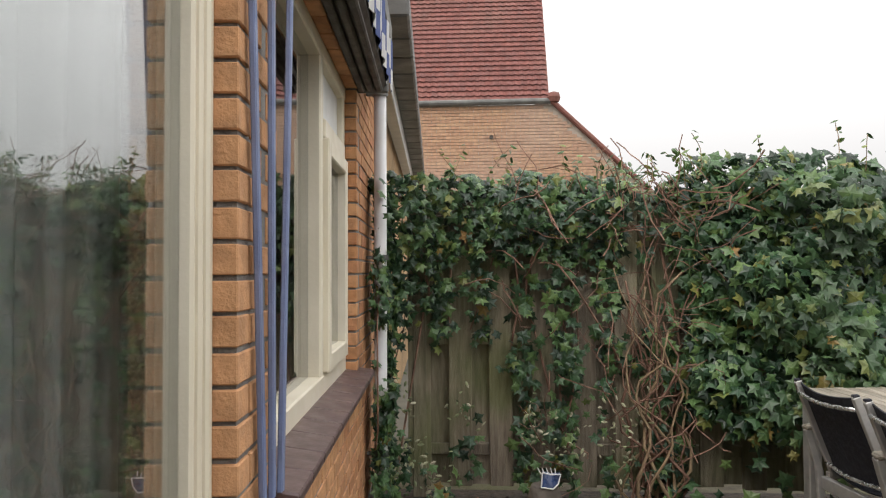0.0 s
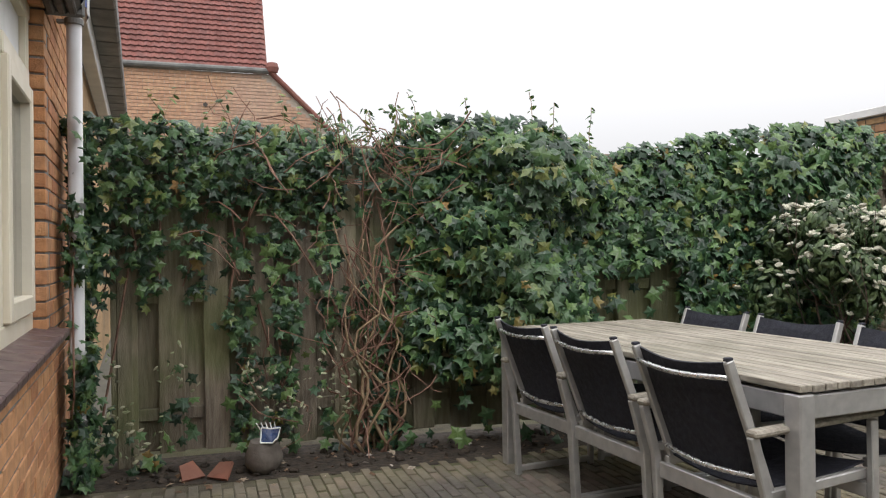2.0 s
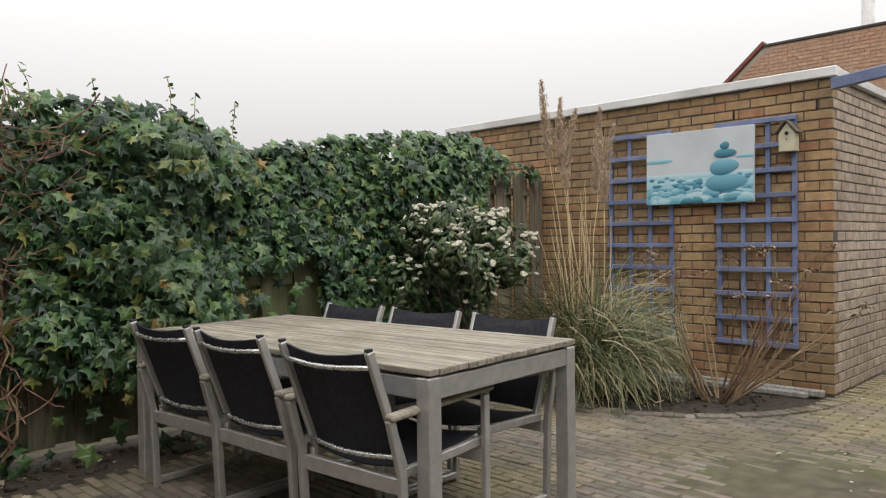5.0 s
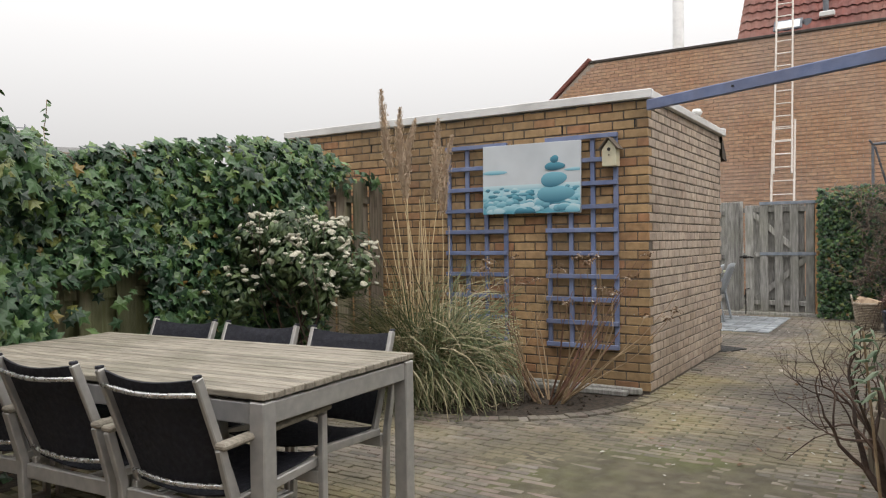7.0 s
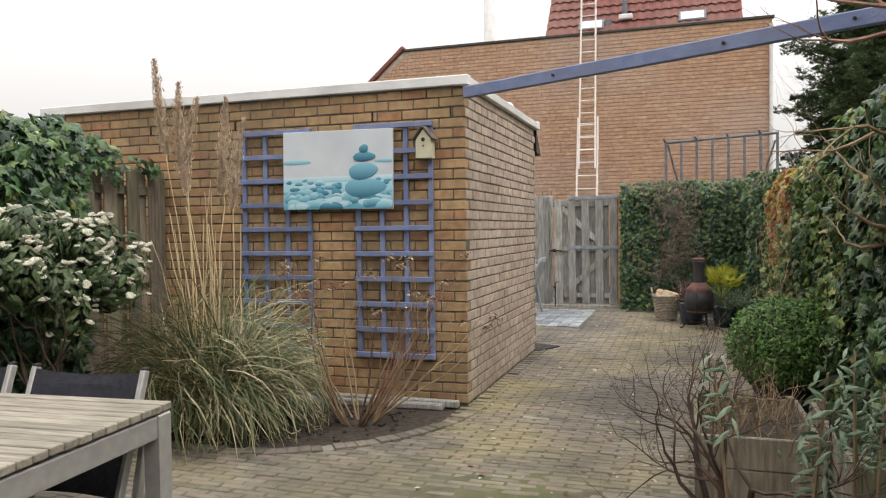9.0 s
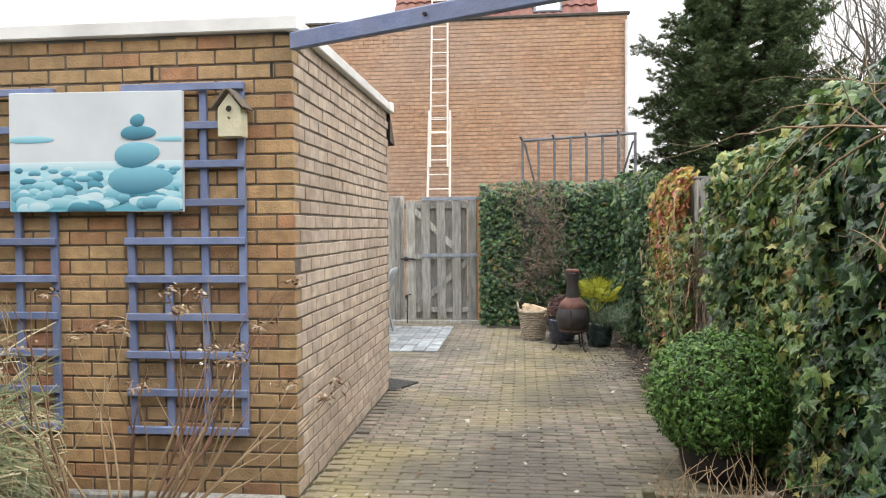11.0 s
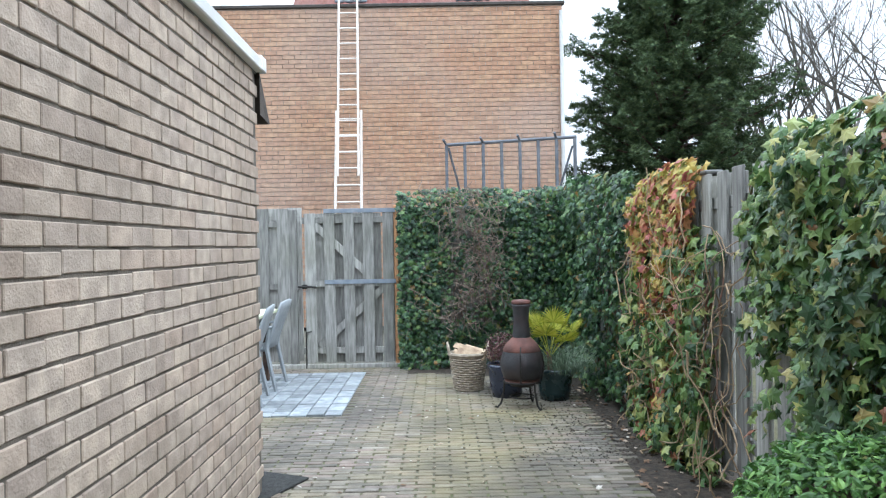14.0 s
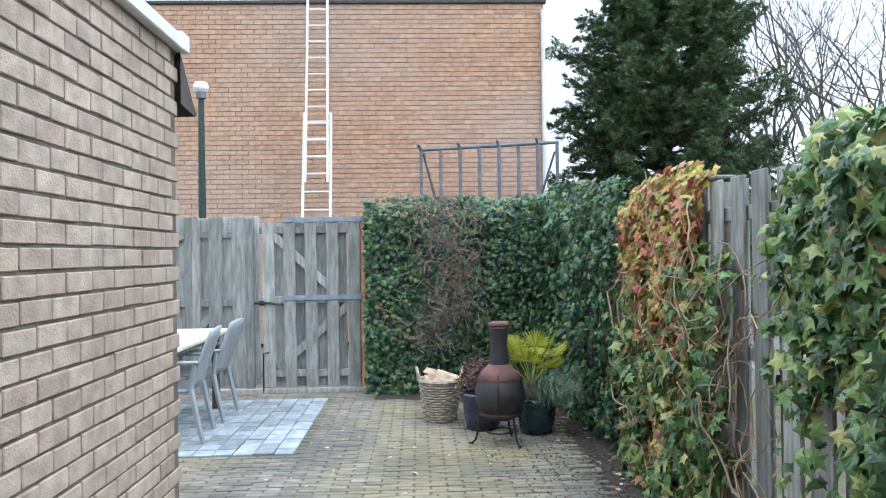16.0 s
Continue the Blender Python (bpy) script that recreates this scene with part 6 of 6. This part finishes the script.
q = rp.normal(0, 1, (n, 3))
q /= np.linalg.norm(q, axis=1)[:, None]
q = q * (0.19 * rp.random((n, 1)) ** 0.4)
tagged(part("leaves", scatter(OVAL_LEAF, q * np.array([1, 1, 0.9]) + np.array([0, 0, 0.17]), facing(q + rp.normal(0, 0.08, (n, 3)), rp.uniform(0, 6, n)), rp.uniform(0.014, 0.03, n)), M_HEATH, heath), kind="stuff")
w = Shape()
for k in range(26):
    grow(w, (0, 0, 0), (rp.normal(0, 0.5), rp.normal(0, 0.5), 1), 0.14, 0.004, 1, rp, 0.4, 0.1, 4)
tagged(part("stem_growth", w, M_DARKTWIG, heath), kind="stuff")

# ---- fallen leaves on the ground ----
n = 420
q = np.zeros((n, 3))
q[:, 0] = np.concatenate([rp.uniform(0.7, 5.6, 150), rp.uniform(9.5, 13.5, 120), rp.uniform(1.5, 13.5, 150)])
q[:, 1] = np.concatenate([rp.uniform(4.95, 5.5, 150), rp.uniform(0.35, 0.75, 120), rp.uniform(0.9, 2.7, 150)])
q[:, 2] = 0.008
lit = scatter(IVY_LEAF, q, facing(np.array([[0, 0, 1.0]]) + rp.normal(0, 0.25, (n, 3)), rp.uniform(0, 6.28, n)), rp.uniform(0.02, 0.055, n))
tagged(solid("fallen_leaves", lit, M_LEAFLITTER, "scattered dry fallen leaves on soil and paving", "leaves"), kind="stuff")

n = 150
q = np.stack([rp.uniform(3.2, 13.4, n), rp.uniform(1.05, 2.8, n), np.full(n, 0.006)], 1)
lit = scatter(OVAL_LEAF, q, facing(np.array([[0, 0, 1.0]]) + rp.normal(0, 0.12, (n, 3)), rp.uniform(0, 6.28, n)), rp.uniform(0.015, 0.042, n))
tagged(solid("pale_flecks", lit, mat("pale_fleck", [(0.34, 0.32, 0.28), (0.5, 0.48, 0.43)], 30, 0.9, 0.2, 90), "small pale flecks of litter on the paving", "litter"), kind="stuff")
n = 1700
q = np.stack([rp.uniform(10.2, 13.3, n), 0.50 + np.abs(rp.normal(0, 0.42, n)), np.full(n, 0.004)], 1)
lit = scatter(OVAL_LEAF, q, facing(np.array([[0, 0, 1.0]]) + rp.normal(0, 0.5, (n, 3)), rp.uniform(0, 6.28, n)), rp.uniform(0.008, 0.026, n))
tagged(solid("soil_crumbs", lit, M_SOIL, "dark soil crumbs spilled over the paving's edge", "soil"), kind="stuff")

# ---- beyond the garden ----
def brick_face(name, parent, x, y0, y1, z1, top, material, along="y", ch=0.08, cl=0.21, sign=-1):
    """One face of bricks with recessed joints, joined; top(y) cuts it off."""
    s = Shape()
    j = 0.011
    vs, fs = [], []
    k = 0
    c = 0
    while c * ch < z1:
        z = c * ch
        a = y0 - (cl / 2 if c % 2 else 0)
        while a < y1:
            lo, hi = max(a, y0) + j / 2, min(a + cl, y1) - j / 2
            if hi - lo > 0.02 and z + ch <= min(top(lo), top(hi)):
                d = RNG.normal(0, 0.0015)
                p, q = (x + d) , (x - sign * 0.02)
                zz0, zz1 = z + j / 2, z + ch - j / 2
                corners = [(p, lo, zz0), (p, hi, zz0), (p, hi, zz1), (p, lo, zz1), (q, lo, zz0), (q, hi, zz0), (q, hi, zz1), (q, lo, zz1)]
                if along == "x":
                    corners = [(b, a_, e) for a_, b, e in corners]
                vs += corners
                fs += [(k, k + 3, k + 2, k + 1), (k, k + 1, k + 5, k + 4), (k + 2, k + 3, k + 7, k + 6), (k + 1, k + 2, k + 6, k + 5), (k, k + 4, k + 7, k + 3)]
                k += 8
            a += cl
        c += 1
    s.add(vs, fs)
    return tagged(part(name, s, material, parent), kind="stuff")


tall = thing("house", "tall orange brick house with a red tiled roof behind the garden", "house")
core = Shape().add([(18.615, -0.35, 0), (18.615, 12.0, 0), (18.615, 12.0, 2.0), (18.615, 7.85, 5.62), (18.615, -0.35, 5.62), (24, -0.35, 0), (24, 12.0, 0), (24, 12.0, 2.0), (24, 7.85, 5.62), (24, -0.35, 5.62)],
                   [(0, 4, 3, 2, 1), (5, 6, 7, 8, 9), (0, 5, 9, 4), (4, 9, 8, 3), (3, 8, 7, 2), (2, 7, 6, 1), (1, 6, 5, 0)])
wall = part("wall", core, M_MORTAR_L, tall)
brick_face("brick_face", wall, 18.60, -0.36, 9.2, 5.62, lambda y: 5.63 if y < 7.85 else 5.63 - (y - 7.85) * 0.87, M_TBRICK)
part("parapet", Shape().box((18.63, 3.75, 5.65), (0.12, 8.3, 0.06), soft=0.01), M_DARK, tall, "dark metal parapet edge")
part("verge", Shape().box((18.62, 8.4, 5.22), (0.16, 1.55, 0.10), Matrix.Rotation(radians(-41), 3, "X"), 0.02), M_ROOF, tall, "red verge tiles")
part("gutter_pipe", Shape().tube([(18.56, -0.33, 0), (18.56, -0.33, 5.5)], 0.035, 10), M_CAP, tall)
roof = Shape()
pan = []
n_rows, n_cols = 5, 22
for r in range(n_rows):
    for c in range(n_cols):
        y0 = 0.2 + c * 4.2 / n_cols
        w = 4.2 / n_cols
        vs, fs = [], []
        for i in range(5):
            yy = y0 + w * i / 4
            h = 0.03 * math.sin(i / 4 * math.pi * 2) + 0.03
            for t in (0, 1):
                u = (r + t * 1.05) * 0.30
                vs.append((18.75 + u * 0.62 - (0 if t else 0.02), yy, 5.66 + u * 0.80 + h * 0.6 + (0.0 if t else 0.025)))
        for i in range(4):
            fs.append((2 * i, 2 * i + 1, 2 * i + 3, 2 * i + 2))
        roof.add(vs, fs)
tagged(part("roof", roof, M_ROOF, tall, "red wavy roof tiles"), kind="stuff")
part("roof_body", Shape().add([(18.76, 0.2, 5.62), (18.76, 4.4, 5.62), (19.7, 4.4, 6.84), (19.7, 0.2, 6.84), (23, 4.4, 6.8), (23, 0.2, 6.8)], [(0, 3, 2, 1), (3, 5, 4, 2)]), M_ROOF, tall)
for y in (0.93, 3.1):
    k = part("skylight", Shape().box((18.90, y + 0.28, 5.90), (0.06, 0.58, 0.34), Matrix.Rotation(radians(38), 3, "Y"), 0.01), M_STEEL, tall)
    part("pane", Shape().box((18.868, y + 0.28, 5.915), (0.01, 0.48, 0.25), Matrix.Rotation(radians(38), 3, "Y")), mat("skylight_pane", [(0.6, 0.65, 0.7), (0.7, 0.74, 0.78)], 3, 0.15, 0, 10), k)
fl = part("flue", Shape().tube([(19.0, 2.65, 5.9), (19.0, 2.65, 6.6)], 0.06, 12), M_STEEL, tall)
part("flue_base", Shape().box((18.95, 2.62, 6.02), (0.2, 0.3, 0.12), soft=0.02), M_CAP, fl)
part("vent", Shape().tube([(18.95, 3.0, 5.75), (18.95, 3.0, 5.98)], 0.09, 12), M_STEEL, tall)
part("roof_box", Shape().box((20.5, 5.2, 5.85), (0.6, 0.5, 0.35), soft=0.02), M_CAP, tall)
mast = Shape().tube([(26, 7.6, 0), (26, 7.6, 13)], [0.22, 0.16], 16)
solid("mast", mast, M_CAP, "tall white mast behind the roofs", "mast", smooth=True)

lad = thing("ladder", "long pale extension ladder leaning on the brick house", "ladder", (0, 0, 0))


def rung_ladder(x0, x1, ya, yb, z0, z1, w, first_rung):
    for y0, y1 in ((ya, ya - 0.02), (yb, yb + 0.02)):
        part("rail", Shape().tube([(x0, y0, z0), (x1, y1, z1)], w, 6), M_LADDER, lad)
    n = int((z1 - z0) / 0.27)
    for i in range(n):
        u = (i + 0.5) / n
        part("rung", Shape().tube([(x0 + (x1 - x0) * u, ya - 0.02 * u, z0 + (z1 - z0) * u), (x0 + (x1 - x0) * u, yb + 0.02 * u, z0 + (z1 - z0) * u)], 0.013, 6), M_LADDER, lad)


rung_ladder(17.60, 18.28, 3.62, 3.16, 0.0, 3.75, 0.024, 0)
rung_ladder(17.98, 18.50, 3.56, 3.21, 2.6, 6.4, 0.020, 0)

rack = thing("metal_rack", "grey steel rack of upright bars standing behind the ivy", "rack", (17.48, 0, 0))
for i in range(8):
    y = 1.736 - i * 2.07 / 7
    z = 3.02 + i * 0.1 / 7
    part("upright", Shape().box((0, y, z / 2), (0.045, 0.05, z), soft=0.005), M_STEEL, rack)
    if i % 2 == 0:
        part("hook", Shape().tube([(0, y, z), (-0.12, y + 0.05, z + 0.07)], 0.02, 6), M_STEEL, rack)
part("top_rail", Shape().tube([(0, 1.76, 3.02), (0, -0.36, 3.12)], 0.028, 8), M_STEEL, rack)
part("lower_rail", Shape().tube([(0, 1.76, 1.2), (0, -0.36, 1.2)], 0.028, 8), M_STEEL, rack)
for y0, y1 in ((1.7, 1.35), (-0.3, 0.1)):
    part("brace", Shape().tube([(0.02, y0, 2.98), (0.3, y1, 1.6)], 0.02, 6), M_STEEL, rack)

lamp = thing("street_lamp", "green lamp post with a pale globe head", "street lamp", (17.0, 4.88, 0))
part("pole", Shape().tube([(0, 0, 0), (0, 0, 2.4), (0, 0, 3.75)], [0.06, 0.05, 0.04], 12), M_LAMPGREEN, lamp)
part("collar", Shape().tube([(0, 0, 3.72), (0, 0, 3.82)], 0.07, 12), M_STEEL, lamp)
part("globe", Shape().lathe([(0.06, 3.80), (0.10, 3.84), (0.115, 3.89), (0.08, 3.95), (0.0, 3.97)], sides=20), M_WHITE, lamp, "frosted pale lamp head", smooth=True)

# gabled house across the hedge
gable = thing("house", "brick house with a steep red tiled roof across the hedge", "house")
gc = Shape().add([(-4, 18.02, 0), (2.62, 18.02, 0), (6.0, 18.02, 0), (6.0, 18.02, 2.0), (2.65, 18.02, 5.2), (-4, 18.02, 5.2), (-4, 26, 0), (6, 26, 0), (6, 26, 2.0), (2.65, 26, 5.2), (-4, 26, 5.2)],
                 [(0, 1, 2, 3, 4, 5), (0, 5, 10, 6), (2, 7, 8, 3), (3, 8, 9, 4), (4, 9, 10, 5)])
wall = part("wall", gc, M_MORTAR_L, gable)
brick_face("brick_face", wall, 18.0, -1.2, 5.3, 5.2, lambda x: 5.2 if x < 2.62 else 5.2 - (x - 2.62) * 0.955, M_TBRICK, "x", 0.075, 0.215, -1)
part("gutter", Shape().tube([(-4, 17.95, 5.24), (2.6, 17.95, 5.26)], 0.07, 10), M_ZINC, gable, "grey zinc gutter")
part("coping", Shape().box((4.3, 18.0, 3.68), (4.7, 0.22, 0.10), Matrix.Rotation(radians(43.6), 3, "Y"), 0.03), M_ROOF, gable, "red coping tiles")
part("ridge_end", Shape().lathe([(0, -0.14), (0.12, -0.1), (0.15, 0), (0.12, 0.1), (0, 0.14)], (2.68, 17.95, 5.34), 16), M_ROOF, gable)
roof = Shape()
for r in range(31):
    for c in range(41):
        x0, w = -4 + c * 0.1605, 0.1605
        vs, fs = [], []
        for i in range(5):
            h = 0.022 * math.sin(i / 4 * math.pi * 2) + 0.022
            for t in (0, 1):
                u = (r + t * 1.04) * 0.165
                vs.append((x0 + w * i / 4, 18.0 + u * 0.52 - (0 if t else 0.012), 5.26 + u * 0.855 + h * 0.6 + (0 if t else 0.03)))
        for i in range(4):
            fs.append((2 * i, 2 * i + 2, 2 * i + 3, 2 * i + 1))
        roof.add(vs, fs)
tagged(part("roof", roof, M_ROOF, gable, "red wavy roof tiles"), kind="stuff")
part("roof_body", Shape().add([(-4, 18.02, 5.24), (2.58, 18.02, 5.24), (2.58, 20.7, 9.6), (-4, 20.7, 9.6), (2.58, 23.4, 5.24)], [(0, 1, 2, 3), (1, 4, 2)]), M_ROOF, gable)
part("vent", Shape().tube([(1.25, 17.98, 4.45), (1.25, 17.94, 4.45)], 0.05, 8), M_DARK, gable)

# conifer: trunk, limbs and many needle sprays
con = thing("conifer_tree", "tall dark spreading conifer behind the fence", "tree", (21.5, -3.3, 0))
rc = np.random.default_rng(131)
part("trunk", Shape().tube([(0, 0, 0), (0, 0, 4), (0.1, 0, 8.0)], [0.2, 0.12, 0.03], 9), M_DARKTWIG, con)
limbs, pl, no, sp = Shape(), [], [], []
SPRAY = (np.array([(0, -1.0, -0.08), (0.09, -0.2, 0.02), (-0.09, -0.2, 0.02), (0, 0.5, 0), (0.5, -0.62, -0.05), (0.1, 0.1, 0.0), (0.02, -0.1, 0.02), (-0.5, -0.62, -0.05), (-0.1, 0.1, 0.0), (-0.02, -0.1, 0.02)]),
         [(0, 1, 3, 2), (4, 5, 6), (7, 9, 8)])
for k in range(330):
    z = 1.0 + 7.2 * (k / 330)
    a = k * 2.4 + rc.normal(0, 0.3)
    reach = (2.3 * (1 - max(0, (z - 3.4) / 5.2) ** 1.7) if z > 3.4 else 2.15) * rc.uniform(0.60, 1.08)
    o, cross = Vector((math.cos(a), math.sin(a), 0)), Vector((-math.sin(a), math.cos(a), 0))
    rise = rc.uniform(0.05, 0.45)
    pts = [Vector((0, 0, z)) + o * reach * u + Vector((0, 0, rise * u * reach - 0.35 * u * u * (1 - u) + 0.10 * u ** 3)) for u in (0, 0.33, 0.66, 1)]
    limbs.tube(pts, [0.045, 0.032, 0.02, 0.008], 5)
    for j in range(13):
        u = 0.35 + 0.65 * j / 12
        i = min(2, int(u * 3))
        base = pts[i].lerp(pts[i + 1], min(1.0, u * 3 - i))
        way = (o * rc.uniform(0.5, 1.1) + cross * (0.9 if j % 2 else -0.9) * (1.15 - u) + Vector((0, 0, rc.normal(0.12, 0.38)))).normalized()
        size = rc.uniform(0.30, 0.55) * (1.2 - 0.4 * u)
        for q in range(40):
            v = rc.random() ** 0.8
            pl.append((base + way * size * v + Vector(rc.normal(0, 0.065, 3)) * (1.15 - v))[:])
            no.append((Vector((0, 0, 1)) + Vector(rc.normal(0, 0.6, 3)))[:])
            sp.append(math.atan2(way.x, -way.y) + rc.normal(0, 0.4))
tagged(part("limb_growth", limbs, M_DARKTWIG, con), kind="stuff")
s = scatter(SPRAY, np.array(pl), facing(np.array(no), np.array(sp)), rc.uniform(0.07, 0.135, len(pl)))
tagged(part("crown", s, M_CONIFER, con), kind="stuff")


M_TREE = mat("winter_bark", [(0.055, 0.046, 0.038), (0.10, 0.088, 0.07)], 6, 0.9, 0.3, 40)


def bare_tree(at, h, seed, label, depth=6):
    t = thing("bare_tree", label, "tree", at, group="bare trees behind")
    r = np.random.default_rng(seed)
    w = Shape()
    for k in range(4):
        a = k * 1.57 + r.uniform(-0.5, 0.5)
        grow(w, (0.1 * math.cos(a), 0.1 * math.sin(a), -0.1), (0.28 * math.cos(a), 0.28 * math.sin(a), 1), h * 0.25, h * 0.0085, depth, r, 0.44, 0.20, 4, None, 0.16, (2, 3))
    part("limb_growth", w, M_TREE, t)
    return t


for at, h, seed, label, depth in (((24.5, -7.3, 0), 14.5, 141, "leafless winter tree with fine twigs", 6), ((24.0, -8.8, 0), 15.0, 142, "leafless winter tree beyond the conifer", 6), ((28.0, -10.4, 0), 17.0, 143, "tall leafless winter tree", 5),
                                  ((23.4, -6.3, 0), 12.0, 144, "low leafless winter tree", 6), ((22.6, -7.9, 0), 12.5, 152, "small leafless winter tree with dense twigs", 6)):
    bare_tree(at, h, seed, label, depth)
hedge = thing("hedge", "dark green hedge far behind the rack", "hedge", (20.6, -2.6, 0))
n = 2600
q = np.stack([rc.uniform(-0.3, 0.3, n), rc.uniform(-3.6, 2.2, n), rc.uniform(0.2, 2.75, n)], 1)
tagged(part("foliage", scatter(OVAL_LEAF, q, facing(np.array([[-1, 0, 0.3]]) + rc.normal(0, 0.5, (n, 3)), rc.uniform(0, 6, n)), rc.uniform(0.1, 0.2, n)), M_CONIFER, hedge), kind="stuff")
part("core", Shape().box((0.1, -0.7, 1.3), (0.4, 5.8, 2.5)), M_CONIFER, hedge)
clump = thing("evergreen_clump", "bright tuft of bamboo-like leaves above the hedge", "plant", (2.02, 6.35, 0))
cl, cs_ = Shape(), Shape()
for k in range(40):
    sprig(cl, cs_, (rc.normal(0, 0.06), rc.normal(0, 0.06), 1.55), (rc.normal(0, 0.5), rc.normal(0, 0.5), 1), rc.uniform(0.35, 0.72), rc, LONG_LEAF, 0.06)
tagged(part("leaves", cl, M_SAGE, clump), kind="stuff")
tagged(part("stem_growth", cs_.tube([(0, 0, 0), (0, 0, 1.6)], 0.03, 6), M_TWIG, clump), kind="stuff")
# a far house seen over the dip in the ivy
far = thing("house", "distant pale house with a dark roof and an aerial", "house", (22.5, 36.0, 0), -31)
part("wall", Shape().box((0, 3, 2.7), (9, 6, 5.4)), M_WHITE, far)
part("roof", Shape().add([(-4.7, -0.3, 5.3), (4.7, -0.3, 5.3), (4.7, 3, 6.5), (-4.7, 3, 6.5), (4.7, 6.3, 5.3), (-4.7, 6.3, 5.3)], [(0, 1, 2, 3), (3, 2, 4, 5), (0, 3, 5), (1, 4, 2), (0, 5, 4, 1)]), M_ZINC, far, "dark tiled roof")
for x in (-3, -0.8, 1.4, 3.2):
    part("window", Shape().box((x, -0.02, 4.6), (1.0, 0.08, 0.9), soft=0.01), M_STEEL, far)
part("aerial", Shape().tube([(-2.5, 3, 6.4), (-2.5, 3, 7.6)], 0.03, 6).tube([(-2.9, 3, 7.4), (-2.1, 3, 7.4)], 0.025, 6), M_STEEL, far)
# plain walls that close the place behind the camera
solid("wall_south", Shape().box((4, -3.2, 1.2), (22, 0.2, 2.4)), M_BRICK_FAR, "plain brick garden wall", kind="structure")
